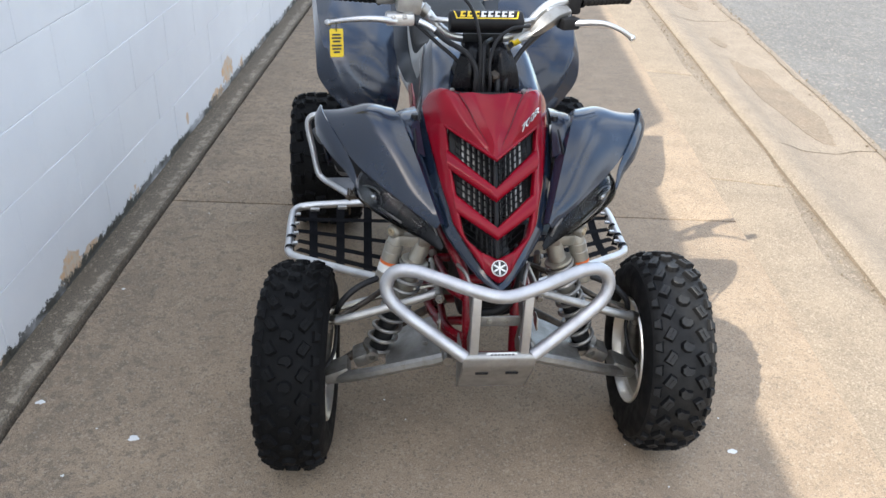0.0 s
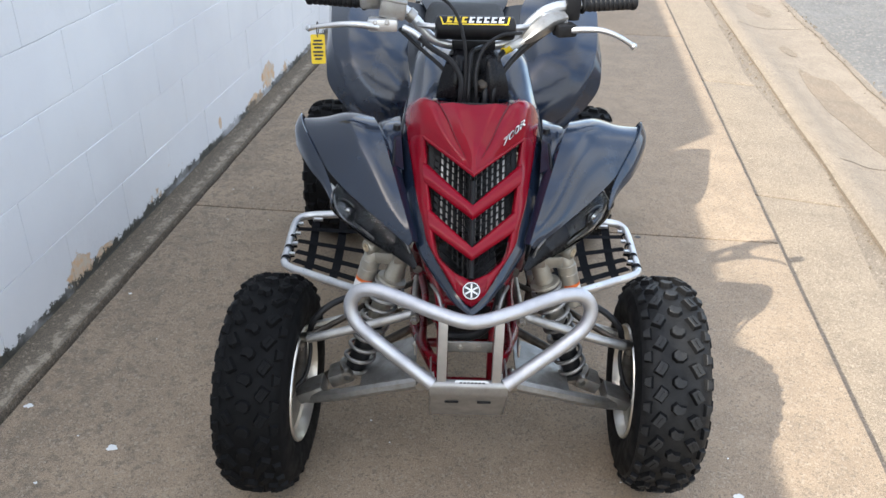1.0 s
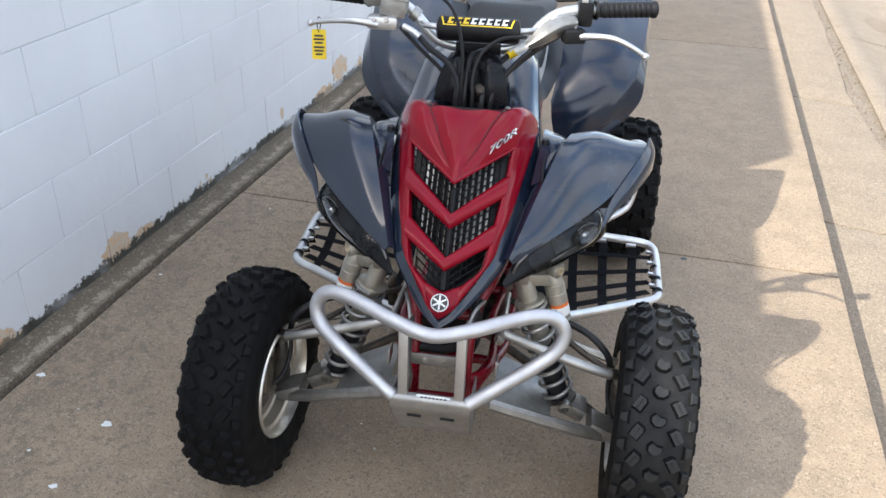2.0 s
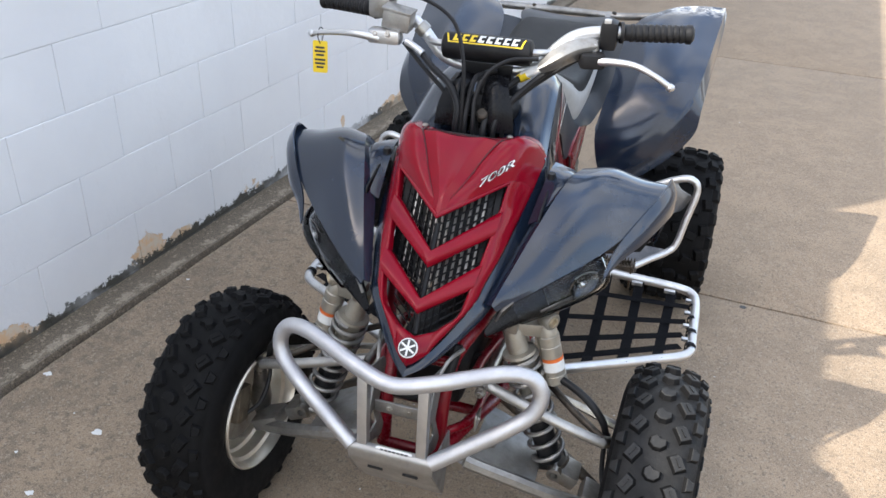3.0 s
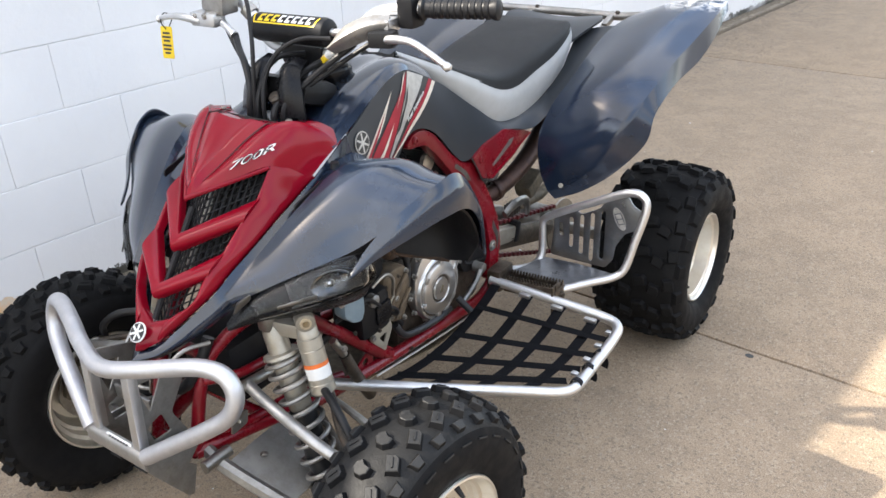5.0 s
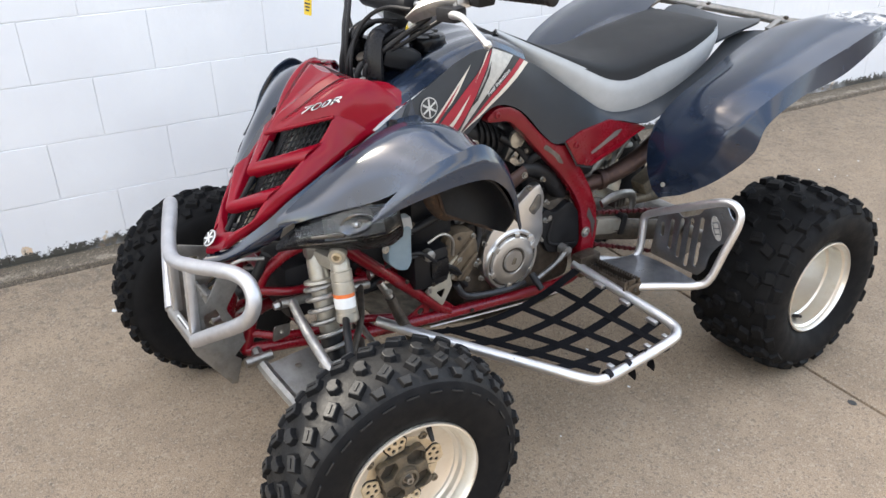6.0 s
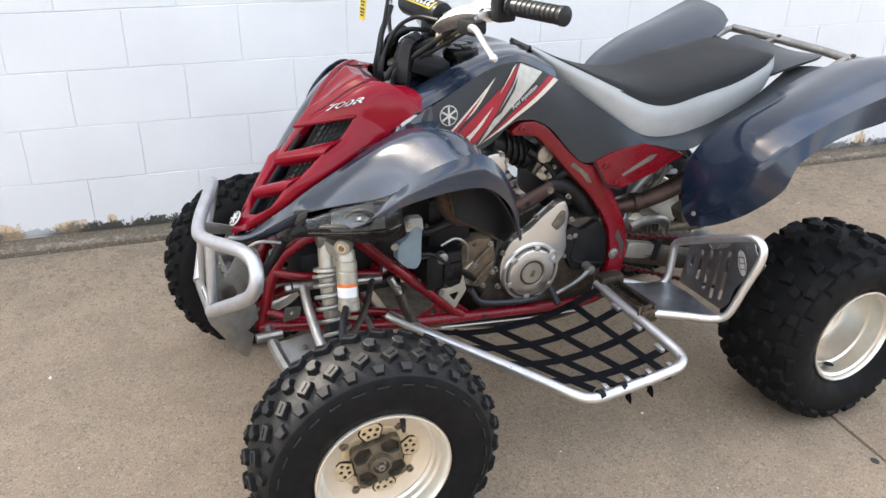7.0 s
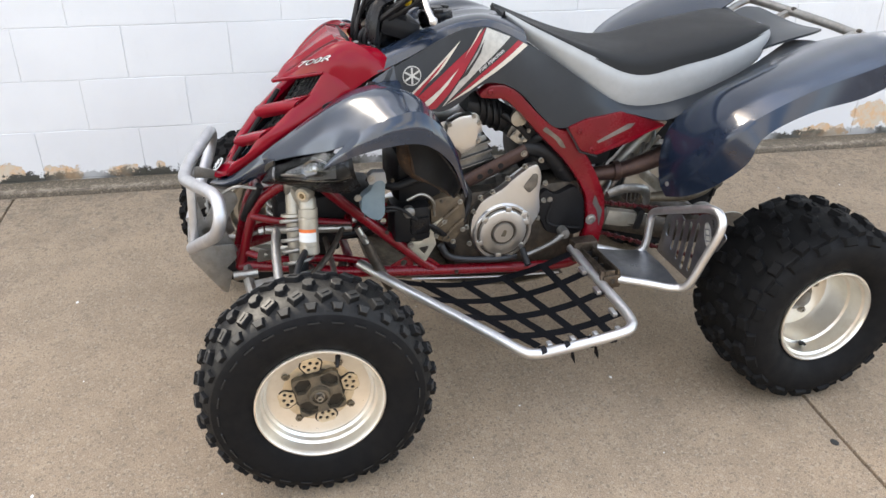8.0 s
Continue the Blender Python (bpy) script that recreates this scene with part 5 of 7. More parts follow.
# ---- front suspension, left side and its mirror ----
def corner(s):
    f = lambda *p: (s * p[0], p[1], p[2])
    F_ = lambda pts: [f(*p) for p in pts]
    arm = part("lower_arm", tube(F_([(0.070, -0.112, 0.350), (0.118, -0.114, 0.334), (0.200, -0.100, 0.304), (0.300, -0.076, 0.262), (0.385, -0.040, 0.222), (0.400, -0.015, 0.212)]), 0.0160, 8, 4, None, False, 0.85), ALU_DULL, quad, "welded aluminium lower suspension arm")
    part("rear_leg", tube(F_([(0.085, 0.130, 0.345), (0.200, 0.082, 0.305), (0.320, 0.030, 0.252), (0.395, 0.000, 0.214)]), 0.0115, 10, 4), PEG, arm)
    g = [F_([(0.118, -0.106, 0.340), (0.118, -0.020, 0.346), (0.118, 0.060, 0.344)]), F_([(0.180, -0.098, 0.316), (0.180, -0.020, 0.320), (0.180, 0.060, 0.318)]), F_([(0.250, -0.080, 0.288), (0.250, -0.010, 0.290), (0.250, 0.045, 0.288)])]
    part("arm_plate", surf(g, 3, 3, 0.003), ALU_DULL, arm, "flat aluminium arm guard")
    part("plate_screw", bolt(f(0.152, -0.050, 0.334), (0, 0, 1), 0.006, 0.003), STEEL, arm)
    part("shock_mount", box(f(0.300, -0.010, 0.276), (0.060, 0.058, 0.034), 0.006, Matrix.Rotation(radians(s * 24), 4, "Y")), ALU_DULL, arm, "cast shock mount")
    part("pivot_ring", lathe([(-0.008, 0.008), (-0.008, 0.015), (0.008, 0.015), (0.008, 0.008), (-0.008, 0.008)], 20, None, pose(*f(0.283, -0.046, 0.296), 0, 0, 90)), STEEL, arm)
    part("outer_lug", box(f(0.372, -0.030, 0.240), (0.070, 0.060, 0.030), 0.006, Matrix.Rotation(radians(s * 24), 4, "Y")), ALU_DULL, arm)
    up = part("upper_arm", tube(F_([(0.120, -0.035, 0.476), (0.190, -0.045, 0.458), (0.300, -0.050, 0.425), (0.372, -0.045, 0.402)]), 0.0110, 12, 4), WORN_ALU, quad, "aluminium upper suspension arm")
    part("rear_leg", tube(F_([(0.120, 0.130, 0.460), (0.220, 0.075, 0.440), (0.300, 0.010, 0.420), (0.368, -0.034, 0.404)]), 0.0075, 10, 4), PEG, up)
    part("pivot_tube", tube(F_([(0.122, -0.062, 0.479), (0.122, 0.150, 0.456)]), 0.0105, 10, 1), STEEL, up)
    for y in (-0.066, 0.152):
        part("pivot_bolt", bolt(f(0.122, y, 0.478), (0, 1 if y > 0 else -1, 0), 0.009, 0.012), STEEL, up)
    part("ball_joint", tube(F_([(0.366, -0.042, 0.404), (0.388, -0.030, 0.392), (0.392, -0.026, 0.360)]), [0.013, 0.012, 0.010], 10, 3), STEEL, up)
    kn = part("knuckle", tube(F_([(0.392, -0.024, 0.372), (0.400, -0.012, 0.320), (0.412, 0.0, 0.262), (0.404, -0.006, 0.215)]), [0.014, 0.018, 0.026, 0.016], 12, 4), CAST, quad, "cast steering knuckle")
    part("caliper", box(f(0.424, -0.078, 0.305), (0.040, 0.050, 0.085), 0.010, Matrix.Rotation(radians(-20), 4, "X")), HUB, kn, "brake caliper, dusty")
    part("tie_rod", tube(F_([(0.10, 0.085, 0.425), (0.25, 0.085, 0.392), (0.395, 0.070, 0.352)]), [0.007, 0.007, 0.010], 8, 3), STEEL, quad)
    part("brake_hose", tube(F_([(0.20, 0.045, 0.490), (0.262, 0.020, 0.486), (0.318, -0.006, 0.474), (0.358, -0.020, 0.440), (0.372, -0.014, 0.398)]), [0.007, 0.008, 0.008, 0.008, 0.007], 10, 5), HOSE, quad, "sleeved black brake hose")
    part("brake_line", tube(F_([(0.376, -0.012, 0.400), (0.372, -0.020, 0.350), (0.382, -0.050, 0.300), (0.410, -0.075, 0.272)]), 0.0050, 8, 5), HOSE, quad)
    # shock absorber
    a, b = Vector(f(0.163, 0.012, 0.578)), Vector(f(0.279, -0.006, 0.262))
    ax = b - a
    L_ = ax.length
    M = Matrix.Translation(a) @ ax.to_track_quat("X", "Z").to_matrix().to_4x4()
    sh = part("shock_absorber", lathe([(-0.030, 0.010), (-0.028, 0.016), (0.000, 0.0205), (0.038, 0.0215), (0.040, 0.034), (0.046, 0.035), (0.050, 0.024), (0.150, 0.0215), (0.155, 0.019), (0.160, 0.009), (L_ - 0.03, 0.009), (L_ - 0.028, 0.016), (L_, 0.014)], 28, None, M), CHAMPAGNE, quad, "champagne coil-over shock absorber")
    pts = []
    turns = 9.2
    for k in range(int(turns * 20) + 1):
        q = k / 20
        u = q / turns
        along = 0.050 + (L_ - 0.080) * (u ** 1.2)
        pts.append(M @ Vector((along, 0.0335 * math.cos(2 * math.pi * q), 0.0335 * math.sin(2 * math.pi * q))))
    part("spring", tube(pts, 0.0050, 8, 1), ALU_DULL, sh, "silver coil spring")
    part("dust_boot", lathe([(0.155, 0.024), (L_ - 0.034, 0.024), (L_ - 0.034, 0.010)], 20, None, M), HOSE, sh)
    part("spring_seat", lathe([(L_ - 0.034, 0.012), (L_ - 0.034, 0.039), (L_ - 0.026, 0.039), (L_ - 0.024, 0.018), (L_ - 0.010, 0.014)], 28, None, M), STEEL, sh)
    a, b = Vector(f(0.224, 0.036, 0.586)), Vector(f(0.256, 0.028, 0.470))
    ax = b - a
    L_ = ax.length
    R_ = Matrix.Translation(a) @ ax.to_track_quat("X", "Z").to_matrix().to_4x4()
    res = part("reservoir", lathe([(-0.014, 0.0), (-0.014, 0.017), (-0.009, 0.0195), (0.010, 0.0200), (0.012, 0.0225), (0.030, 0.0225), (0.031, 0.0215), (0.033, 0.0215), (0.034, 0.0225), (L_ - 0.022, 0.0225), (L_ - 0.021, 0.0235), (L_ - 0.004, 0.0235), (L_, 0.020), (L_, 0.0)], 32, None, R_), CHAMPAGNE, sh, "champagne piggyback reservoir")
    for lo_, hi_, ma in ((0.058, 0.066, ORANGE), (0.066, 0.088, WHITE)):
        bm = bmesh.new()
        mid = math.atan2(*(R_.to_3x3().inverted() @ Vector((s * 0.7, -0.7, 0)))[1:][::-1])
        rows = [[R_ @ Vector((x, 0.0229 * math.cos(q), 0.0229 * math.sin(q))) for q in np.linspace(mid - 1.5, mid + 1.5, 22)] for x in (lo_, hi_)]
        part("warning_label", sheet(bm, rows), ma, res, "orange and white warning label")
    part("bridge", box(f(0.192, 0.024, 0.590), (0.060, 0.026, 0.030), 0.007, Matrix.Rotation(s * 0.33, 4, "Z") @ Matrix.Rotation(s * 0.10, 4, "Y")), CHAMPAGNE, sh, "cast shock head")
    part("mount_fork", box(f(0.160, 0.010, 0.604), (0.026, 0.040, 0.034), 0.006), STEEL, sh)
    way = Vector((s * 0.8, -0.6, 0.0)).to_track_quat("X", "Z").to_matrix().to_4x4()
    eye = Matrix.Translation(f(0.226, 0.032, 0.612)) @ way
    part("eye_lug", lathe([(-0.014, 0.008), (-0.014, 0.0165), (-0.012, 0.018), (0.012, 0.018), (0.014, 0.0165), (0.014, 0.008), (-0.014, 0.008)], 24, None, eye), CHAMPAGNE, sh, "cast mounting eye")
    part("eye_bush", lathe([(0.0, 0.0), (0.0, 0.0055), (0.012, 0.0055), (0.0165, 0.0068), (0.0165, 0.0105), (0.010, 0.0112), (-0.010, 0.0112)], 20, None, eye), GOLD, sh, "brass-coloured bush")


corner(1)
corner(-1)

# ---- frame ----
frame_tubes = {
    "lower_rail": ([(0.056, -0.130, 0.352), (0.100, 0.000, 0.354), (0.124, 0.100, 0.338), (0.130, 0.228, 0.322), (0.130, 0.350, 0.306), (0.130, 0.509, 0.288), (0.130, 0.674, 0.270), (0.130, 0.760, 0.272), (0.130, 0.815, 0.305)], 0.0145),
    "diagonal": ([(0.118, 0.070, 0.592), (0.126, 0.125, 0.536), (0.130, 0.190, 0.473), (0.130, 0.260, 0.404), (0.130, 0.325, 0.340), (0.130, 0.360, 0.312)], 0.0140),
    "front_upright": ([(0.056, -0.130, 0.350), (0.057, -0.114, 0.402), (0.058, -0.093, 0.471), (0.062, -0.067, 0.525), (0.072, -0.037, 0.553), (0.090, -0.003, 0.578), (0.112, 0.070, 0.600)], 0.0125),
    "mid_rail": ([(0.066, -0.088, 0.494), (0.096, -0.030, 0.487), (0.100, 0.039, 0.480), (0.112, 0.150, 0.464)], 0.0095),
    "low_mid_rail": ([(0.060, -0.112, 0.392), (0.100, -0.040, 0.381), (0.104, 0.102, 0.367), (0.122, 0.210, 0.345)], 0.0095),
}
for name, (pts, r) in frame_tubes.items():
    both(name, tube(pts, r, 12, 5), RED_PAINT, quad, "red painted frame tube")
for y, z, w in ((-0.130, 0.352, 0.058), (-0.062, 0.530, 0.064), (0.150, 0.334, 0.125), (0.020, 0.352, 0.104), (0.152, 0.464, 0.112)):
    part("cross_member", tube([(-w, y, z), (w, y, z)], 0.012, 10, 1), RED_PAINT, quad)
SPAR = [(0.476, 0.777), (0.502, 0.797), (0.542, 0.796), (0.577, 0.776), (0.644, 0.704), (0.695, 0.664), (0.728, 0.660), (0.787, 0.574), (0.815, 0.525), (0.843, 0.463), (0.851, 0.389), (0.838, 0.312), (0.812, 0.286), (0.786, 0.300), (0.789, 0.331), (0.798, 0.396),
        (0.784, 0.471), (0.757, 0.520), (0.735, 0.550), (0.710, 0.583), (0.648, 0.647), (0.587, 0.716), (0.544, 0.757), (0.482, 0.765)]
spars = both("main_spar", plate(rounded(SPAR, 0.012, 3), 0.034, side(0.098), (), 0.009), RED_PAINT, quad, "red main frame spar, paint rubbed through")
SUB = [(0.712, 0.672), (0.762, 0.690), (0.858, 0.702), (0.930, 0.682), (0.989, 0.656), (0.900, 0.616), (0.800, 0.588), (0.752, 0.606)]
subs = both("heel_cover", plate(rounded(SUB, 0.008), 0.016, side(0.128), (), 0.005), RED_PAINT, quad, "red frame cover with a scratched pale flash")
for sgn, sub, spar in ((1, subs[0], spars[0]), (-1, subs[1], spars[1])):
    part("flash", plate([(0.795, 0.628), (0.880, 0.668), (0.900, 0.668), (0.888, 0.655), (0.800, 0.622)], 0.0008, side(sgn * 0.1442 if sgn > 0 else -0.145), (), 0), ALU_DULL, sub, "worn pale flash")
    part("seam_line", plate([(0.780, 0.598), (0.800, 0.596), (0.985, 0.652), (0.985, 0.656), (0.800, 0.602)], 0.001, side(sgn * 0.1442 if sgn > 0 else -0.145), (), 0), RED, sub)
    part("cover_seam", tube([(sgn * 0.1425, 0.708, 0.672), (sgn * 0.1425, 0.731, 0.637), (sgn * 0.1425, 0.750, 0.603), (sgn * 0.1425, 0.800, 0.585)], 0.0022, 6, 1), INK, sub)
    for y, z in ((0.745, 0.658), (0.782, 0.606)):
        part("screw", bolt((sgn * 0.144, y, z), (sgn, 0, 0), 0.0085, 0.004), RED_PAINT, sub)
    part("screw", bolt((sgn * 0.132, 0.506, 0.780), (sgn, 0, 0), 0.0085, 0.004), RED_PAINT, spar)
    part("pivot_bolt", bolt((sgn * 0.132, 0.806, 0.396), (sgn, 0, 0), 0.012, 0.006), STEEL, spar, "swingarm pivot bolt")
    part("worn_patch", plate(rounded([(0.655, 0.678), (0.700, 0.640), (0.716, 0.612), (0.700, 0.618), (0.684, 0.640), (0.664, 0.656), (0.646, 0.668)], 0.006), 0.0006, side(0.1323 if sgn > 0 else -0.1329), (), 0), CAST, spar, "bare rubbed metal")
    part("worn_patch", plate(rounded([(0.812, 0.470), (0.826, 0.440), (0.838, 0.420), (0.832, 0.370), (0.822, 0.420), (0.806, 0.446)], 0.006), 0.0006, side(0.1323 if sgn > 0 else -0.1329), (), 0), CAST, spar, "bare rubbed metal")
GUS = [(0.240, 0.330), (0.300, 0.312), (0.420, 0.296), (0.385, 0.312), (0.356, 0.340), (0.330, 0.352), (0.290, 0.356)]
both("frame_gusset", plate(GUS, 0.006, side(0.122), [ring(0.282, 0.337, 0.009, 12), ring(0.316, 0.331, 0.010, 12)], 0.0015), RED_PAINT, quad)
both("skid_edge", tube([(0.140, 0.30, 0.293), (0.140, 0.42, 0.277), (0.140, 0.57, 0.259), (0.140, 0.72, 0.247)], 0.0028, 8, 5), ALU, quad, "bare edge of the skid plate")
g = [[(-0.125, 0.20, 0.312), (0.125, 0.20, 0.312)], [(-0.125, 0.30, 0.288), (0.125, 0.30, 0.288)], [(-0.125, 0.56, 0.228), (0.125, 0.56, 0.228)], [(-0.12, 0.74, 0.232), (0.12, 0.74, 0.232)]]
part("skid_plate", surf(g, 4, 4, 0.004), HUB, quad, "thin aluminium skid plate under the frame")
both("coil_bracket", plate(rounded([(0.288, 0.392), (0.296, 0.404), (0.330, 0.402), (0.350, 0.444), (0.386, 0.464), (0.398, 0.450), (0.358, 0.424), (0.366, 0.388), (0.336, 0.340)], 0.006), 0.004, side(0.138), [rounded([(0.318, 0.384), (0.346, 0.386), (0.334, 0.362)], 0.006)], 0.001), ZINC, quad, "zinc engine bracket")
for y, z in ((0.298, 0.394), (0.386, 0.452)):
    both("bolt", bolt((0.142, y, z), (1, 0, 0), 0.007, 0.006), STEEL, quad)
both("frame_tab", plate(rounded([(-0.090, 0.392), (-0.050, 0.396), (-0.044, 0.424), (-0.082, 0.428)], 0.006), 0.004, side(0.118), [], 0.001), STEEL, quad)
both("tab_bolt", bolt((0.122, -0.066, 0.410), (1, 0, 0), 0.005, 0.004), STEEL, quad)
both("arm_spindle", tube([(0.104, -0.150, 0.352), (0.104, -0.09, 0.352)], [0.012, 0.012], 10, 1), STEEL, quad)

# ---- engine ----
part("crankcase", box((0, 0.600, 0.385), (0.218, 0.36, 0.25), 0.03), PEG, quad, "dirty cast alloy crankcase")
part("sump", box((0, 0.56, 0.262), (0.19, 0.26, 0.03), 0.008), PEG, quad, "dirty alloy sump")
cyl = part("cylinder", box((0, 0.475, 0.560), (0.15, 0.13, 0.16), 0.015, Matrix.Rotation(radians(14), 4, "X")), CAST, quad, "alloy cylinder with cooling fins")
for k in range(5):
    part("fin", box((0, 0.478 - 0.006 * k, 0.520 + 0.024 * k), (0.17, 0.15, 0.006), 0.002, Matrix.Rotation(radians(14), 4, "X")), CAST, cyl)
head = part("cylinder_head", box((0, 0.450, 0.668), (0.13, 0.12, 0.07), 0.014, Matrix.Rotation(radians(14), 4, "X")), COVER_ALLOY, quad, "silver cylinder head cover")
part("head_boss", plate(rounded([(0.402, 0.640), (0.412, 0.694), (0.440, 0.710), (0.478, 0.712), (0.494, 0.690), (0.490, 0.625), (0.450, 0.605), (0.420, 0.612)], 0.014), 0.034, side(0.055), (), 0.008), COVER_ALLOY, head)
for y, z in ((0.416, 0.690), (0.492, 0.688), (0.492, 0.640), (0.412, 0.640), (0.478, 0.706)):
    part("bolt", bolt((0.086, y, z), (1, 0, 0), 0.006, 0.006), STEEL, head)
COVER = [(0.487, 0.492), (0.463, 0.450), (0.458, 0.397), (0.480, 0.350), (0.530, 0.322), (0.585, 0.330), (0.618, 0.365), (0.632, 0.400), (0.655, 0.440), (0.650, 0.500), (0.655, 0.545), (0.640, 0.580), (0.622, 0.578), (0.577, 0.549), (0.544, 0.520)]
cover = part("stator_cover", plate(rounded(COVER, 0.014, 4), 0.030, side(0.108), (), 0.010), COVER_ALLOY, quad, "satin cast engine side cover")
part("cover_dome", lathe([(0.134, 0.084), (0.141, 0.081), (0.144, 0.078), (0.144, 0.073), (0.139, 0.071), (0.139, 0.067), (0.147, 0.064), (0.149, 0.060), (0.149, 0.036), (0.145, 0.034), (0.145, 0.029), (0.150, 0.027), (0.150, 0.0)], 48, None, Matrix.Translation((0, 0.548, 0.398))), COVER_ALLOY, cover, "round raised cover boss")
part("cover_groove", lathe([(0.1402, 0.0655), (0.1402, 0.0720)], 48, None, Matrix.Translation((0, 0.548, 0.398)), caps=False), PEG, cover)
part("boss_groove", lathe([(0.1460, 0.0285), (0.1460, 0.0345)], 40, None, Matrix.Translation((0, 0.548, 0.398)), caps=False), PEG, cover)
for k in range(6):
    a = math.radians(60 * k + 20)
    part("notch", box((0.1430, 0.548 + 0.067 * math.cos(a), 0.398 + 0.067 * math.sin(a)), (0.012, 0.013, 0.016), 0.002, Matrix.Rotation(a, 4, "X")), COVER_ALLOY, cover)
part("emblem_mark", plate(rounded([(0.540, 0.390), (0.549, 0.408), (0.557, 0.404), (0.552, 0.388)], 0.003), 0.001, side(0.1500), (), 0), HUB, cover)
part("sight_plug", lathe([(0.140, 0.014), (0.147, 0.013), (0.148, 0.009), (0.145, 0.008), (0.145, 0.0)], 20, None, Matrix.Translation((0, 0.606, 0.438))), COVER_ALLOY, cover)
part("recess", plate(rounded([(0.600, 0.520), (0.628, 0.556), (0.640, 0.552), (0.640, 0.520), (0.618, 0.500)], 0.008), 0.003, side(0.1375), (), 0.002), CAST, cover)
for y, z in ((0.470, 0.462), (0.452, 0.420), (0.460, 0.370), (0.500, 0.332), (0.560, 0.318), (0.612, 0.342), (0.650, 0.420), (0.664, 0.470), (0.666, 0.520), (0.650, 0.586), (0.606, 0.574), (0.560, 0.546), (0.520, 0.512), (0.488, 0.500)):
    part("cover_bolt", bolt((0.128, y, z), (1, 0, 0), 0.0055, 0.010), STEEL, cover)
SPROCK = [(0.650, 0.478), (0.672, 0.500), (0.700, 0.478), (0.755, 0.500), (0.786, 0.460), (0.795, 0.365), (0.771, 0.349), (0.683, 0.366), (0.658, 0.418)]
spk = part("sprocket_cover", plate(rounded(SPROCK, 0.014, 4), 0.040, side(0.085), (), 0.008), BLACK, quad, "black plastic sprocket cover")
part("rib", tube([(0.126, 0.690, 0.462), (0.127, 0.678, 0.408), (0.127, 0.704, 0.388), (0.127, 0.775, 0.372)], 0.004, 8, 4), BLACK, spk)
part("screw", bolt((0.125, 0.684, 0.468), (1, 0, 0), 0.006, 0.004), STEEL, spk)
part("intake_boot", tube([(0.03, 0.470, 0.722), (0.03, 0.505, 0.712), (0.03, 0.545, 0.692), (0.03, 0.590, 0.666)], [0.034, 0.036, 0.036, 0.034], 16, 4), HOSE, quad, "ribbed black intake boot")
for k in range(4):
    part("boot_rib", lathe([(0, 0.036), (0.001, 0.044), (0.007, 0.044), (0.008, 0.036)], 24, None, pose(0.03, 0.502 + 0.017 * k, 0.714 - 0.0095 * k, -28, 0, 90), caps=False), HOSE, quad)
tb = part("throttle_body", box((0.045, 0.606, 0.668), (0.075, 0.045, 0.085), 0.012, Matrix.Rotation(radians(-28), 4, "X")), CAST, quad, "throttle body with brackets")
part("pulley", lathe([(0.085, 0.0), (0.085, 0.022), (0.095, 0.022), (0.096, 0.010), (0.100, 0.0)], 20, None, Matrix.Translation((0, 0.598, 0.692))), CHAMPAGNE, tb)
part("cable_bracket", plate(rounded([(0.575, 0.640), (0.600, 0.665), (0.628, 0.650), (0.622, 0.615), (0.596, 0.622)], 0.006), 0.004, side(0.086), [ring(0.605, 0.642, 0.006, 10)], 0.001), STEEL, tb)
for y, z in ((0.588, 0.650), (0.612, 0.632), (0.625, 0.655)):
    part("bolt", bolt((0.092, y, z), (1, 0, 0), 0.005, 0.006), STEEL, tb)
part("hose_cluster", tube([(0.07, 0.56, 0.70), (0.085, 0.60, 0.67), (0.08, 0.64, 0.62), (0.06, 0.66, 0.58)], 0.011, 10, 4), HOSE, quad)
part("airbox", box((0, 0.745, 0.63), (0.18, 0.26, 0.20), 0.03), BLACK, quad, "black airbox under the seat")
brk = part("engine_bar", tube([(0.098, 0.440, 0.528), (0.098, 0.530, 0.566), (0.098, 0.620, 0.604)], 0.020, 12, 3, None, False, 0.55), RUST, quad, "brown drilled engine bar")
for k in range(3):
    part("hole", lathe([(0.1086, 0.0), (0.1086, 0.0078), (0.1096, 0.0078), (0.1096, 0.0)], 14, None, Matrix.Translation((0, 0.492 + 0.0275 * k, 0.5495 + 0.0118 * k))), BLACK, brk)
part("bar_bolt", bolt((0.108, 0.610, 0.600), (1, 0, 0), 0.007, 0.006), STEEL, brk)
part("elbow_hose", tube([(0.075, 0.615, 0.605), (0.085, 0.660, 0.600), (0.088, 0.705, 0.565), (0.080, 0.750, 0.505)], 0.024, 14, 5), HOSE, quad, "thick black elbow hose")
part("exhaust_pipe", tube([(0.06, 0.76, 0.500), (0.085, 0.82, 0.508), (0.098, 0.92, 0.520), (0.105, 1.04, 0.560), (0.095, 1.20, 0.640)], [0.019, 0.020, 0.023, 0.026, 0.030], 16, 5), RUST, quad, "rust-brown exhaust pipe")
part("pipe_clamp", lathe([(-0.010, 0.026), (-0.008, 0.028), (0.008, 0.028), (0.010, 0.026)], 20, None, pose(0.094, 0.885, 0.515, 0, 0, 85), caps=False), RUST, quad)
part("exhaust_header", tube([(0.09, 0.430, 0.610), (0.155, 0.380, 0.600), (0.195, 0.315, 0.612), (0.205, 0.272, 0.660), (0.190, 0.280, 0.715), (0.130, 0.330, 0.745)], 0.017, 14, 6), GUSSET, quad, "rusted exhaust header bend")
shoe = part("engine_mount", plate(rounded([(0.352, 0.512), (0.395, 0.520), (0.436, 0.512), (0.448, 0.470), (0.444, 0.425), (0.412, 0.380), (0.372, 0.392), (0.352, 0.416)], 0.012), 0.050, side(0.088), [], 0.010), TAN_CAST, quad, "sandy dirt-caked engine casting")
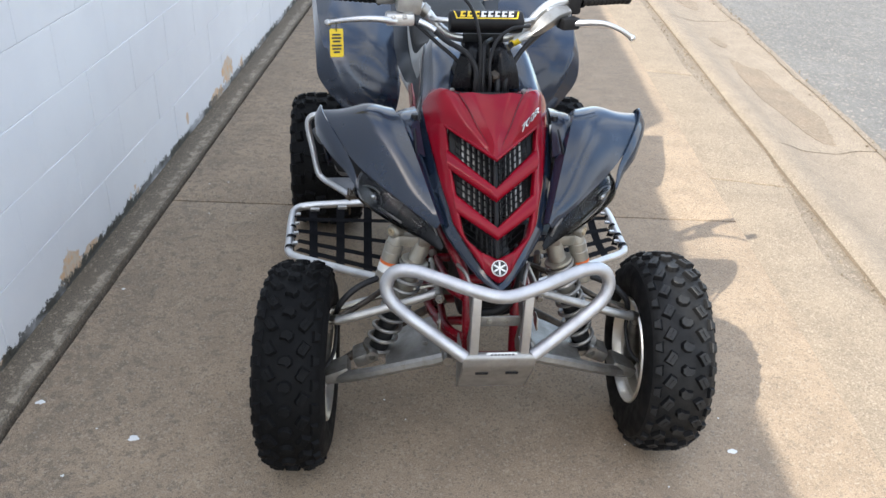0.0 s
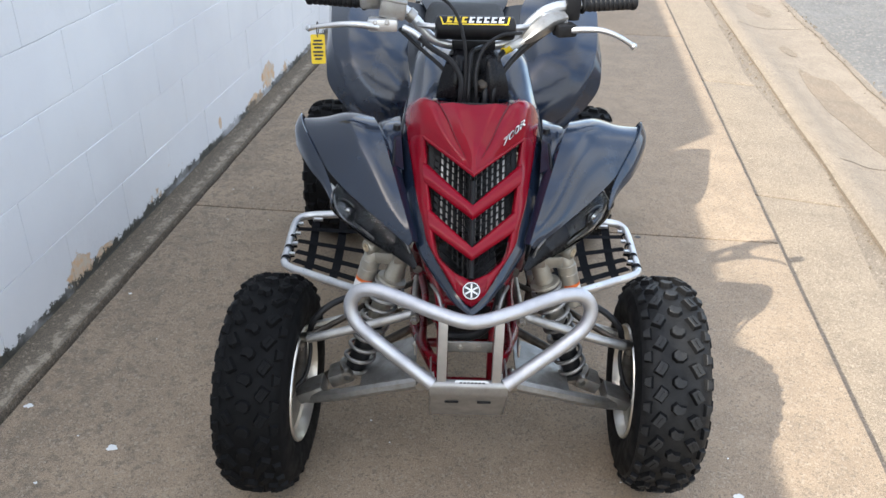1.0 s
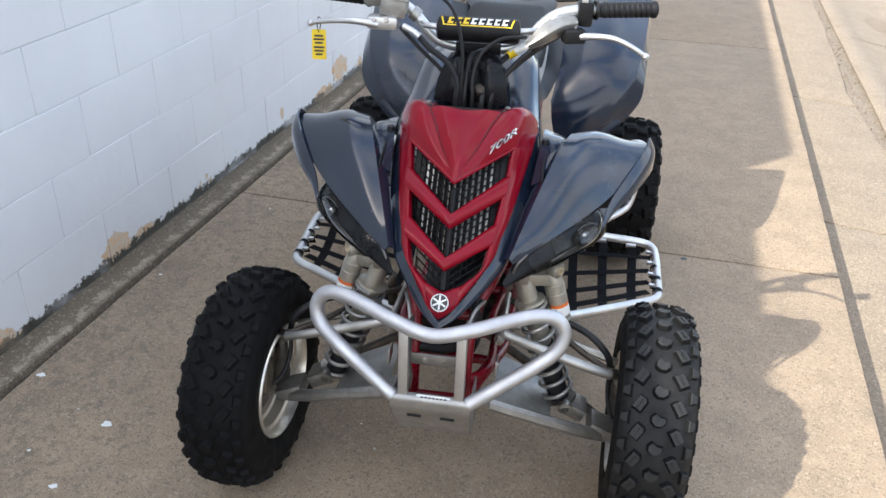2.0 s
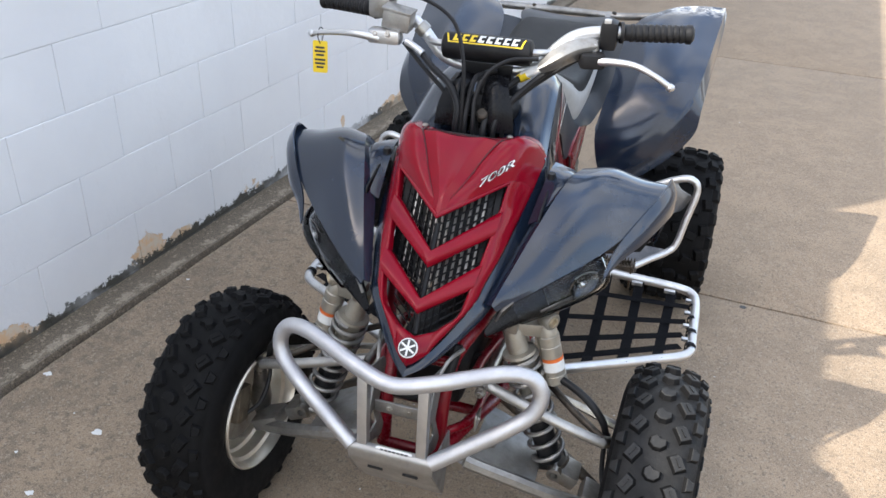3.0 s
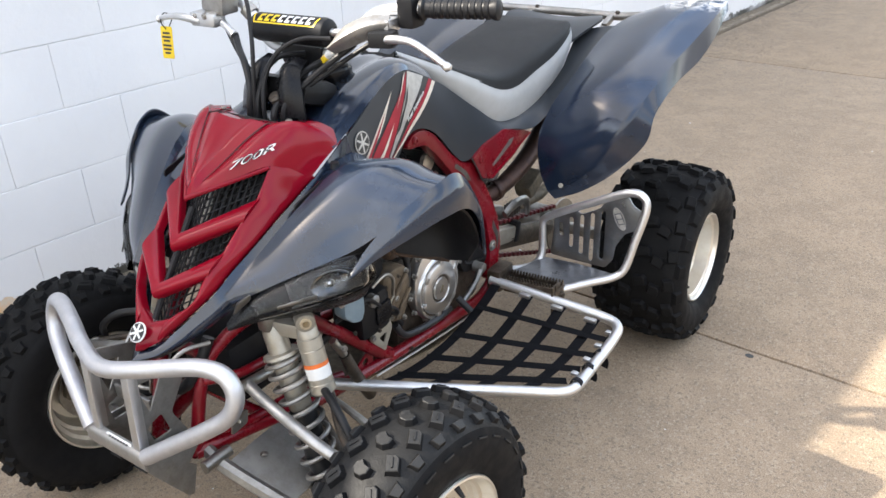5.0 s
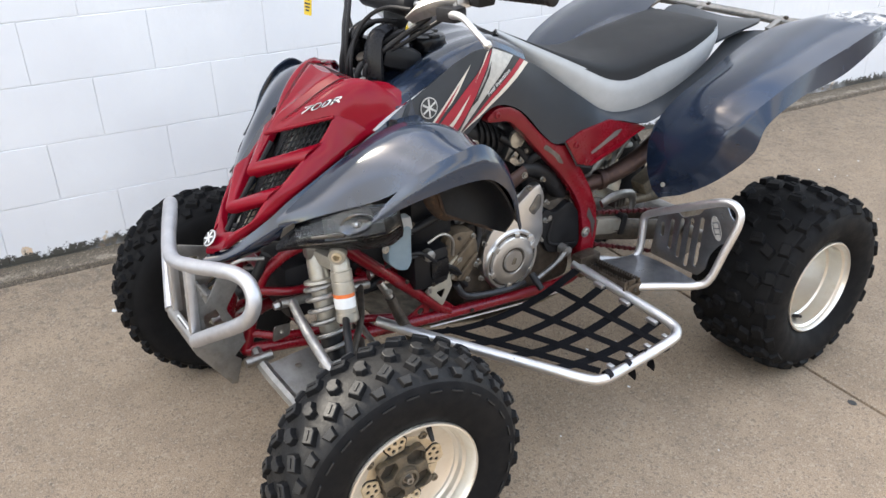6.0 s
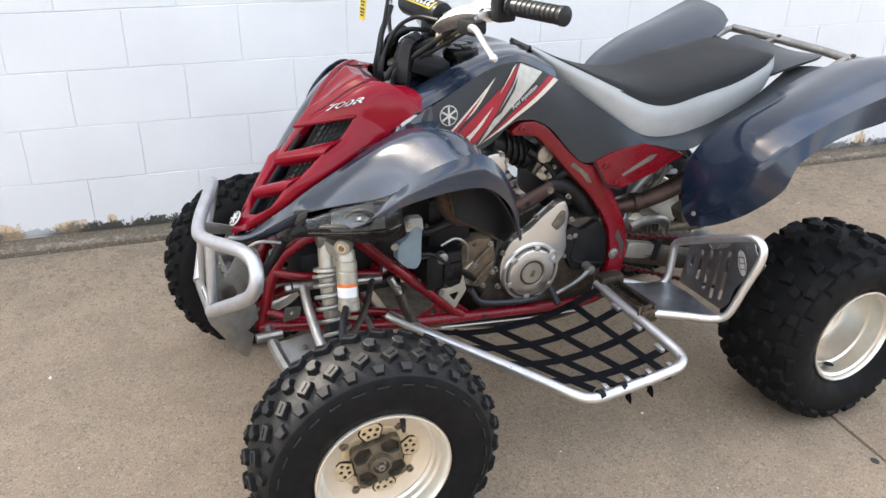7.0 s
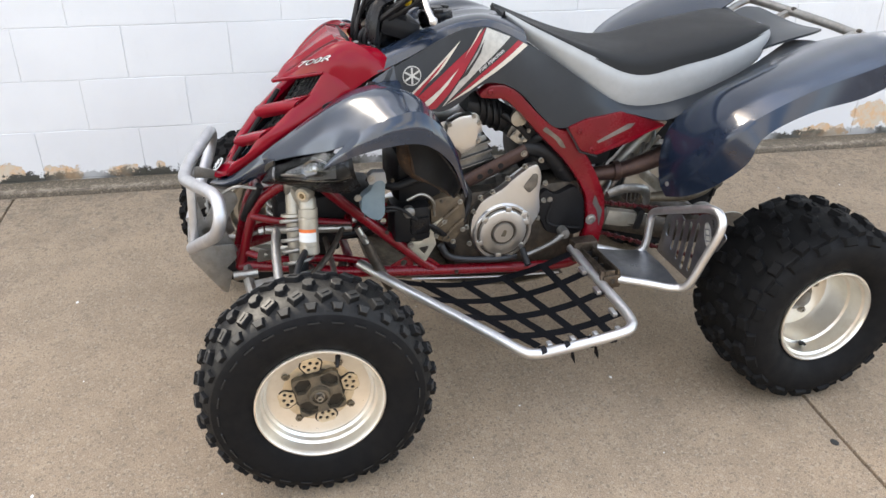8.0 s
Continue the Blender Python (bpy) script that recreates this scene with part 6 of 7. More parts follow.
part("casting_rib", tube([(0.140, 0.362, 0.430), (0.141, 0.392, 0.462), (0.140, 0.428, 0.492)], 0.006, 8, 4), TAN_CAST, shoe)
part("casting_rib", tube([(0.140, 0.385, 0.398), (0.141, 0.412, 0.428), (0.140, 0.440, 0.452)], 0.005, 8, 4), TAN_CAST, shoe)
for y, z in ((0.412, 0.388), (0.438, 0.420), (0.366, 0.410), (0.430, 0.500)):
    part("bolt", bolt((0.139, y, z), (1, 0, 0), 0.0055, 0.007), STEEL, shoe)
part("overflow_bottle", plate(rounded([(0.166, 0.572), (0.163, 0.535), (0.187, 0.510), (0.211, 0.503), (0.223, 0.521), (0.224, 0.575), (0.226, 0.603), (0.216, 0.612), (0.198, 0.608), (0.188, 0.586)], 0.008), 0.030, side(0.168), (), 0.006), BOTTLE, quad, "pale blue translucent overflow bottle")
part("bottle_neck", plate(rounded([(0.186, 0.600), (0.184, 0.622), (0.196, 0.632), (0.226, 0.630), (0.230, 0.598)], 0.005), 0.024, side(0.172), (), 0.004), PALE, quad)
for y, z in ((0.157, 0.572), (0.192, 0.618)):
    part("bottle_screw", bolt((0.199, y, z), (1, 0, 0), 0.007, 0.005), STEEL, quad)
part("wire_box", box((0.115, 0.30, 0.46), (0.09, 0.10, 0.10), 0.02), BLACK, quad, "black electrical boxes and wiring")
part("sensor_cap", lathe([(0.15, 0.0), (0.15, 0.015), (0.166, 0.0142), (0.169, 0.010), (0.169, 0.0)], 20, None, Matrix.Translation((0, 0.290, 0.499))), ALU_DULL, quad, "round grey sensor cap")
part("relay_box", box((0.132, 0.318, 0.458), (0.07, 0.050, 0.048), 0.008), GLOSS_BLACK, quad, "black relay box")
# black hoses, looms and boxes added to fill and darken the space round the engine
for k, pts in enumerate(([(0.10, 0.20, 0.58), (0.13, 0.26, 0.56), (0.14, 0.33, 0.58), (0.12, 0.40, 0.56)], [(0.08, 0.22, 0.44), (0.12, 0.28, 0.40), (0.13, 0.36, 0.42), (0.12, 0.42, 0.36)], [(0.07, 0.62, 0.60), (0.10, 0.66, 0.64), (0.09, 0.70, 0.60), (0.10, 0.72, 0.54)], [(0.10, 0.40, 0.60), (0.11, 0.44, 0.55), (0.12, 0.46, 0.50), (0.13, 0.44, 0.44)], [(0.05, -0.02, 0.44), (0.08, 0.06, 0.46), (0.10, 0.14, 0.43), (0.11, 0.22, 0.46)])):
    part("loom", tube(pts, (0.011, 0.009, 0.012, 0.008, 0.010)[k], 10, 5), HOSE, quad)
part("frame_shroud", box((0, 0.10, 0.46), (0.15, 0.26, 0.14), 0.03), BLACK, quad, "black filler box added between the front frame tubes")
for y, z, x in ((0.235, 0.445, 0.150), (0.345, 0.500, 0.150), (0.372, 0.520, 0.165), (0.420, 0.300, 0.148), (0.250, 0.590, 0.160), (0.385, 0.565, 0.150), (0.300, 0.420, 0.160)):
    part("small_bolt", bolt((x, y, z), (1, 0, 0.1), 0.0042, 0.005), PEG, quad)
# black box added to block the view through the engine bay
part("oil_tank", box((0.02, 0.33, 0.56), (0.20, 0.12, 0.15), 0.03), BLACK, quad)
for k, (dx, dz) in enumerate(((0, 0), (0.012, 0.014))):
    part("wiring", tube([(0.15 + dx, 0.18, 0.50 + dz), (0.165 + dx, 0.25, 0.512 + dz), (0.150 + dx, 0.31, 0.49 - dz), (0.145 + dx, 0.36, 0.43 + dz), (0.135, 0.40, 0.40)], 0.0045, 8, 5), HOSE, quad)
part("metal_line", tube([(0.165, 0.285, 0.535), (0.172, 0.320, 0.550), (0.168, 0.350, 0.525), (0.160, 0.356, 0.480)], 0.004, 8, 5), STEEL, quad)
part("lower_hose", tube([(0.140, 0.378, 0.384), (0.146, 0.395, 0.353), (0.146, 0.431, 0.337), (0.146, 0.518, 0.322), (0.140, 0.590, 0.317)], 0.0088, 10, 5), PIPE_BLACK, quad, "black hose along the lower frame")
part("clutch_tower", tube([(0.0, 0.60, 0.50), (0.02, 0.64, 0.53), (0.05, 0.68, 0.54)], 0.03, 12, 3), CAST, quad)
shift = part("shift_lever", tube([(0.150, 0.720, 0.372), (0.158, 0.680, 0.352), (0.164, 0.620, 0.334), (0.166, 0.598, 0.332)], [0.010, 0.007, 0.007, 0.007], 10, 4), CAST, quad, "alloy gear lever with rubber tip")
part("rubber_tip", tube([(0.160, 0.598, 0.350), (0.195, 0.604, 0.318)], 0.009, 10, 1), HOSE, shift)
part("lever_boss", lathe([(0.13, 0.0), (0.13, 0.014), (0.158, 0.013), (0.16, 0.0)], 18, None, Matrix.Translation((0, 0.722, 0.374))), ALU_DULL, shift)

# ---- swingarm, chain, rear axle ----
part("swingarm", tube([(0.095, 0.83, 0.385), (0.098, 1.00, 0.335), (0.09, 1.16, 0.285), (0.06, 1.26, 0.255)], 0.032, 10, 4, None, False, 0.55), PEG, quad, "dirty cast alloy swingarm")
part("swingarm", tube([(-0.095, 0.83, 0.385), (-0.098, 1.00, 0.335), (-0.09, 1.16, 0.285), (-0.06, 1.26, 0.255)], 0.032, 10, 4, None, False, 0.55), PEG, quad, "dirty cast alloy swingarm")
part("rear_axle", tube([(-0.42, 1.28, 0.246), (0.42, 1.28, 0.246)], 0.019, 14, 1), STEEL, quad, "steel rear axle")
part("axle_carrier", lathe([(-0.06, 0.0), (-0.06, 0.055), (0.06, 0.055), (0.06, 0.0)], 24, None, Matrix.Translation((0, 1.28, 0.246))), CAST, quad)
for name, z0, z1 in (("upper", 0.440, 0.330), ("lower", 0.360, 0.175)):
    ch = None
    for k in range(38):
        u = k / 38
        p = (0.088, 0.78 + 0.46 * u, z0 + (z1 - z0) * u)
        bm = box(p, (0.015 if k % 2 else 0.009, 0.0112, 0.012 if k % 2 else 0.009), 0.002, Matrix.Rotation(math.atan2(z1 - z0, 0.46), 4, "X"), None, 1)
        if ch is None:
            ch = part("chain", bm, CHAIN, quad, "red-plated drive chain")
        else:
            part("link", bm, CHAIN, ch)
bm = lathe([(0.084, 0.03), (0.084, 0.088), (0.090, 0.088), (0.090, 0.03), (0.084, 0.03)], 48, None, Matrix.Translation((0, 1.28, 0.246)))
part("rear_sprocket", bm, STEEL, quad, "steel rear sprocket")
part("chain_guide", box((0.100, 0.915, 0.372), (0.030, 0.105, 0.046), 0.008, Matrix.Rotation(radians(-14), 4, "X")), CHAMPAGNE, quad, "worn tan chain guide")
part("guide_bracket", box((0.103, 0.965, 0.365), (0.034, 0.022, 0.060), 0.006, Matrix.Rotation(radians(-14), 4, "X")), BLACK, quad)
part("cable_lever", tube([(0.150, 0.840, 0.474), (0.152, 0.880, 0.486), (0.152, 0.930, 0.482), (0.150, 0.955, 0.466), (0.148, 0.962, 0.430)], [0.012, 0.014, 0.013, 0.014, 0.010], 12, 4, None, False, 0.6), CAST, quad, "cast alloy lever above the chain")
for k in range(4):
    part("cooling_rib", box((0.125, 0.905 + 0.012 * k, 0.455), (0.03, 0.003, 0.03), 0.001), CAST, quad)
bm = bmesh.new()
pts = []
for k in range(121):
    q = k / 20
    pts.append((0.0 + 0.042 * math.cos(2 * math.pi * q), 0.86 + 0.03 * q + 0.042 * 0.5 * math.sin(2 * math.pi * q), 0.40 + 0.030 * q + 0.042 * 0.8 * math.sin(2 * math.pi * q)))
part("rear_spring", tube(pts, 0.0065, 8, 1, bm), ALU_DULL, quad, "pale rear shock spring")
part("rear_shock", tube([(0, 0.84, 0.38), (0, 1.06, 0.62)], 0.024, 14, 1), CHAMPAGNE, quad)
part("rear_caliper", box((0.085, 1.085, 0.462), (0.055, 0.085, 0.045), 0.012, Matrix.Rotation(radians(24), 4, "X")), HUB, quad, "dusty rear brake caliper")
part("caliper_arm", tube([(0.080, 0.98, 0.415), (0.090, 1.06, 0.415), (0.095, 1.12, 0.414), (0.10, 1.17, 0.425), (0.10, 1.205, 0.447), (0.10, 1.222, 0.442), (0.10, 1.205, 0.428)], [0.012, 0.016, 0.018, 0.014, 0.008, 0.008, 0.008], 10, 3), HUB, quad, "dusty brake linkage")
part("pale_hose", tube([(0, 0.960, 0.495), (0, 0.985, 0.530), (0, 1.035, 0.546), (0, 1.095, 0.540)], 0.008, 10, 5), PALE, quad, "pale hose arching over the exhaust")
part("muffler", tube([(-0.10, 1.02, 0.60), (-0.12, 1.20, 0.66), (-0.13, 1.42, 0.72)], [0.03, 0.06, 0.058], 20, 4), ALU, quad, "aluminium silencer")
part("subframe", tube([(0.09, 0.72, 0.66), (0.10, 0.95, 0.66), (0.11, 1.20, 0.735), (0.11, 1.42, 0.79)], 0.012, 10, 4), BLACK, quad)
part("subframe", tube([(-0.09, 0.72, 0.66), (-0.10, 0.95, 0.66), (-0.11, 1.20, 0.735), (-0.11, 1.42, 0.79)], 0.012, 10, 4), BLACK, quad)
part("under_tray", box((0, 1.02, 0.70), (0.24, 0.30, 0.05), 0.015), BLACK, quad)

# ---- nerf bars with nets, heel guards, foot pegs ----
def strap(points, width, up, bm=None):
    """A woven band along a smooth line."""
    P = cr(points, 6)
    T_ = np.gradient(P, axis=0)
    rows = []
    for p, t in zip(P, T_):
        sidew = np.cross(t, up)
        sidew = sidew / np.linalg.norm(sidew) * width / 2
        rows.append([p - sidew, p + sidew])
    bm = sheet(bm or bmesh.new(), rows)
    bmesh.ops.solidify(bm, geom=list(bm.faces), thickness=0.0022)
    return bm


def net_place(u, v, s):
    """u from the front to the rear bar, v from the inner edge to the outer bar."""
    a, b = np.array((0.190, 0.220, 0.338)), np.array((0.175, 0.735, 0.338))
    c, d = np.array((0.500, 0.470, 0.288)), np.array((0.520, 0.735, 0.308))
    p = (a * (1 - u) + b * u) * (1 - v) + (c * (1 - u) + d * u) * v
    sag = 0.050 * (4 * u * (1 - u)) * (1 - 0.65 * v)
    return np.array((s * p[0], p[1], p[2] - sag))


def footwell(s):
    f = lambda *p: (s * p[0], p[1], p[2])
    outline = [f(0.125, 0.165, 0.352), f(0.240, 0.248, 0.335), f(0.340, 0.343, 0.306), f(0.440, 0.424, 0.288), f(0.505, 0.470, 0.281), f(0.529, 0.500, 0.283), f(0.531, 0.560, 0.287), f(0.531, 0.690, 0.300), f(0.520, 0.738, 0.306), f(0.480, 0.752, 0.312), f(0.360, 0.744, 0.324), f(0.170, 0.735, 0.338)]
    bar = part("nerf_bar", tube(outline, 0.0125, 14, 5), ALU, quad, "brushed aluminium nerf bar with webbing net")
    for v in (0.05, 0.32, 0.58, 0.84):
        part("strap", strap([net_place(u, v, s) for u in np.linspace(0, 1, 6)], 0.026, (0, 0, 1)), WEB, bar, "black nylon strap")
    for u in (0.16, 0.38, 0.60, 0.82):
        part("strap", strap([net_place(u, v, s) + np.array((0, 0, 0.002)) for v in np.linspace(0.02, 1, 6)], 0.024, (0, 0, 1)), WEB, bar, "black nylon strap")
    for u in (0.16, 0.38, 0.60, 0.82):
        p = net_place(u, 1.0, s)
        part("strap_loop", lathe([(-0.007, 0.0135), (-0.006, 0.0146), (0.006, 0.0146), (0.007, 0.0135)], 16, None, Matrix.Translation((s * 0.528, p[1], 0.284 + 0.055 * (p[1] - 0.49))) @ pose(0, 0, 0, 0, 0, 90), caps=False), WEB, bar)
        part("slot_tab", box((s * 0.512, p[1] + 0.022, 0.292 + 0.055 * (p[1] - 0.49)), (0.016, 0.012, 0.008), 0.002), ALU, bar)
    for v in (0.30, 0.56, 0.82):
        p = net_place(1.0, v, s)
        part("slot_tab", box((p[0], p[1] - 0.014, p[2]), (0.030, 0.012, 0.010), 0.002), ALU, bar)
    for k, y in enumerate((0.585, 0.645)):
        part("strap_end", strap([(s * 0.528, y, 0.278), (s * 0.530, y + 0.004, 0.262), (s * 0.527, y + 0.006, 0.246)], 0.022, (0, 1, 0.2)), WEB, bar, "loose strap end")
    brace = part("frame_brace", tube([f(0.168, 0.178, 0.432), f(0.172, 0.204, 0.362), f(0.178, 0.234, 0.300)], [0.012, 0.0135, 0.0135], 12, 4), PEG, bar, "dull steel brace tube")
    part("clevis", tube([f(0.160, 0.158, 0.474), f(0.168, 0.180, 0.428)], 0.0085, 10, 2), STEEL, brace)
    part("brace_bolt", bolt(f(0.176, 0.172, 0.452), (s, -0.3, 0.2), 0.006, 0.006), STEEL, brace)
    # heel guard
    lp = [f(0.180, 0.800, 0.336), f(0.200, 0.900, 0.310), f(0.208, 0.936, 0.330), f(0.206, 0.945, 0.390), f(0.208, 0.948, 0.430), f(0.250, 0.950, 0.458), f(0.330, 0.956, 0.498), f(0.430, 0.964, 0.545), f(0.472, 0.966, 0.545), f(0.486, 0.962, 0.512), f(0.470, 0.942, 0.430), f(0.455, 0.922, 0.358), f(0.432, 0.902, 0.336), f(0.390, 0.850, 0.333), f(0.347, 0.790, 0.332)]
    heel = part("heel_guard", tube(lp, 0.0105, 12, 5), ALU, quad, "aluminium heel guard with slotted plate")
    m = axes(f(0, 0.944, 0), (s, 0, 0), (0, 0.10, 1)) if s > 0 else axes((0, 0.944, 0), (-1, 0, 0), (0, 0.10, 1))
    PL = [(0.216, 0.318), (0.222, 0.432), (0.285, 0.462), (0.300, 0.452), (0.352, 0.480), (0.360, 0.497), (0.425, 0.528), (0.440, 0.505), (0.478, 0.488), (0.455, 0.440), (0.425, 0.425), (0.402, 0.385), (0.398, 0.345), (0.378, 0.318)]
    slots = []
    for k, (v0, v1) in enumerate(((0.385, 0.412), (0.360, 0.432), (0.347, 0.445), (0.334, 0.456), (0.345, 0.468))):
        u = 0.242 + 0.030 * k
        slots.append([(u + 0.006 * math.cos(q), v1 + 0.006 * math.sin(q)) for q in np.linspace(0, math.pi, 6)] + [(u + 0.003 + 0.006 * math.cos(q), v0 + 0.006 * math.sin(q)) for q in np.linspace(math.pi, 2 * math.pi, 6)])
    part("slotted_plate", plate(rounded(PL, 0.008, 3), 0.003, m, slots, 0.0006), PLATE_ALU, heel, "slotted aluminium plate")
    face = m @ Matrix.Translation((0.407, 0.462, 0.0032 if s > 0 else -0.0008)) @ pose(0, 0, 0, 0, 0, -62)
    part("maker_oval", plate(ring(0, 0, 0.032, 24, 0.42), 0.0006, face, [ring(0, 0, 0.029, 24, 0.38)], 0), SILVER, heel, "thin printed oval")
    for k in range(4):
        part("maker_bar", plate([(-0.028 + 0.0145 * k, -0.007), (-0.017 + 0.0145 * k, -0.007), (-0.015 + 0.0145 * k, 0.007), (-0.026 + 0.0145 * k, 0.007)], 0.0008, face, (), 0), SILVER, heel)
    g = [[f(0.190, 0.800, 0.338), f(0.270, 0.795, 0.336), f(0.345, 0.792, 0.334)], [f(0.200, 0.870, 0.326), f(0.300, 0.862, 0.330), f(0.395, 0.858, 0.334)], [f(0.208, 0.940, 0.322), f(0.320, 0.935, 0.330), f(0.440, 0.915, 0.338)]]
    part("floor_plate", surf(g, 3, 3, 0.003), PLATE_ALU, heel, "aluminium heel floor plate")
    # foot peg
    peg = part("foot_peg", box(f(0.275, 0.752, 0.330), (0.150, 0.012, 0.036), 0.003, Matrix.Rotation(radians(s * -4), 4, "Y")), PEG_STEEL, quad, "dirty steel foot peg with toothed edges")
    part("peg_side", box(f(0.275, 0.786, 0.330), (0.150, 0.008, 0.036), 0.003, Matrix.Rotation(radians(s * -4), 4, "Y")), PEG_STEEL, peg)
    for x in (0.205, 0.240, 0.275, 0.310, 0.345):
        part("peg_web", box(f(x, 0.769, 0.326), (0.006, 0.034, 0.026), 0.001), BLACK, peg)
    part("peg_end", box(f(0.350, 0.769, 0.330), (0.008, 0.048, 0.036), 0.004), PEG_STEEL, peg)
    for y in (0.752, 0.786):
        bm = bmesh.new()
        for k in range(18):
            knob(bm, Matrix.Translation(f(0.205 + 0.0085 * k, y, 0.347 + 0.0005 * k)), 0.005, 0.008, 0.006, 0.5)
        part("teeth", bm, PEG_STEEL, peg)
    part("peg_bracket", box(f(0.178, 0.768, 0.335), (0.040, 0.070, 0.060), 0.008), PEG_STEEL, peg)
    part("peg_hanger", box(f(0.345, 0.758, 0.322), (0.006, 0.040, 0.075), 0.002), PEG_STEEL, peg)
    part("bolt", bolt(f(0.354, 0.770, 0.332), (s, 0, 0), 0.006, 0.005), PEG, peg)


footwell(1)
footwell(-1)

# ---- rear grab bar ----
grab = part("grab_bar", tube([(-0.320, 1.525, 0.852), (-0.2, 1.55, 0.848), (0, 1.56, 0.846), (0.14, 1.555, 0.846), (0.30, 1.53, 0.868)], 0.0125, 14, 5), ALU_DULL, quad, "aluminium rear grab bar")
part("side_tube", tube([(-0.318, 1.525, 0.852), (-0.325, 1.500, 0.845), (-0.300, 1.430, 0.825), (-0.22, 1.38, 0.815)], 0.010, 12, 4), ALU_DULL, grab)
part("side_tube", tube([(0.30, 1.53, 0.868), (0.31, 1.50, 0.860), (0.27, 1.42, 0.84)], 0.010, 12, 4), ALU_DULL, grab)
for x in (-0.168, 0.108):
    part("bar_clamp", box((x, 1.535, 0.838), (0.020, 0.075, 0.018), 0.005, Matrix.Rotation(radians(20), 4, "X")), ALU_DULL, grab)
    part("bar_strut", tube([(x, 1.54, 0.838), (x * 0.9, 1.46, 0.800), (x * 0.8, 1.40, 0.795)], 0.009, 10, 3), ALU_DULL, grab)
    part("clamp_bolt", bolt((x + 0.02, 1.55, 0.856), (0.2, 0, 1), 0.007, 0.006), PEG, grab)

# ---- handlebar and controls ----
BAR = Matrix.Translation((0, 0.345, 0)) @ Matrix.Rotation(radians(2.6), 4, "Z") @ Matrix.Translation((0, -0.345, 0))


def turned(name, bm, material, parent=quad, label=""):
    bmesh.ops.transform(bm, matrix=BAR, verts=bm.verts)
    return part(name, bm, material, parent, label)


half = [(0, 0.345, 0.998), (0.060, 0.345, 0.998), (0.105, 0.348, 1.015), (0.145, 0.354, 1.058), (0.180, 0.362, 1.080), (0.240, 0.378, 1.087), (0.385, 0.413, 1.088)]
bar = turned("handlebar", tube([(-x, y, z) for x, y, z in half[:0:-1]] + half, 0.0125, 14, 5), ALU, quad, "silver tapered handlebar")
turned("crossbar", tube([(-0.135, 0.350, 1.046), (-0.10, 0.318, 1.046), (0.10, 0.318, 1.046), (0.135, 0.350, 1.046)], 0.007, 10, 3), ALU, bar)
pad = turned("bar_pad", lathe([(-0.094, 0.018), (-0.090, 0.0255), (-0.082, 0.0275), (0.082, 0.0275), (0.090, 0.0255), (0.094, 0.018)], 28, None, Matrix.Translation((0, 0.314, 1.045))), BLACK, bar, "black foam crossbar pad with printed panel")
# printed panel of plain coloured shapes, wrapped round the pad
def pad_patch(x0, x1, a0, a1, material, lift=0.0282, lean=0.0):
    rows = [[(x + lean * (q - a0) / (a1 - a0), 0.314 - lift * math.cos(q), 1.045 + lift * math.sin(q)) for x in np.linspace(x0, x1, 5)] for q in np.linspace(a0, a1, 7)]
    return turned("pad_print", sheet(bmesh.new(), rows), material, pad)


pad_patch(-0.076, 0.072, 0.50, 0.60, YELLOW)
pad_patch(0.071, 0.0745, 0.50, 1.30, YELLOW, 0.0282, 0.006)
pad_patch(-0.078, -0.0745, 0.50, 1.30, YELLOW, 0.0282, -0.006)
for k in range(8):
    x, w, ma = -0.069 + 0.0172 * k, 0.0125, YELLOW if k < 3 else WHITE
    pad_patch(x, x + w, 0.66, 0.84, ma, 0.0284, 0.0012)
    pad_patch(x + 0.0015, x + 0.0015 + w * 0.42, 0.82, 1.10, ma, 0.0284, 0.0018)
    pad_patch(x + 0.0025, x + 0.0025 + w, 1.10, 1.30, ma, 0.0284, 0.0012)
for sgn, name in ((1, "left"), (-1, "right")):
    a, b = Vector((sgn * 0.262, 0.383, 1.0872)), Vector((sgn * 0.392, 0.4147, 1.0882))
    M = Matrix.Translation(a) @ (b - a).to_track_quat("X", "Z").to_matrix().to_4x4()
    n_ = (b - a).length
    grip = turned("grip", lathe([(-0.006, 0.013), (-0.006, 0.021), (0.0, 0.022), (0.004, 0.0165), (n_ - 0.008, 0.0165), (n_ - 0.004, 0.0195), (n_ + 0.004, 0.0195), (n_ + 0.008, 0.014), (n_ + 0.008, 0.0)], 24, None, M), HOSE, bar, "black ribbed rubber grip")
    for k in range(9):
        bm = lathe([(0.014 + 0.0125 * k, 0.0162), (0.016 + 0.0125 * k, 0.0182), (0.022 + 0.0125 * k, 0.0182), (0.024 + 0.0125 * k, 0.0162)], 20, None, M, caps=False)
        turned("grip_rib", bm, HOSE, grip)

# left: clutch perch, lever, switch box
turned("switch_box", box((0.236, 0.376, 1.082), (0.036, 0.046, 0.058), 0.010), BLACK, bar, "black switch housing")
turned("switch_tab", box((0.232, 0.360, 1.112), (0.014, 0.010, 0.010), 0.002), ALU, bar)
g = [[(0.108, 0.292, 1.030), (0.112, 0.276, 1.026), (0.120, 0.290, 1.014)], [(0.135, 0.302, 1.062), (0.150, 0.280, 1.050), (0.150, 0.296, 1.026)], [(0.175, 0.326, 1.080), (0.185, 0.304, 1.066), (0.185, 0.316, 1.040)], [(0.212, 0.344, 1.080), (0.220, 0.326, 1.070), (0.218, 0.334, 1.048)]]
turned("perch_cover", surf(g, 4, 4, 0.006), ALU_DULL, bar, "silver lever perch cover")
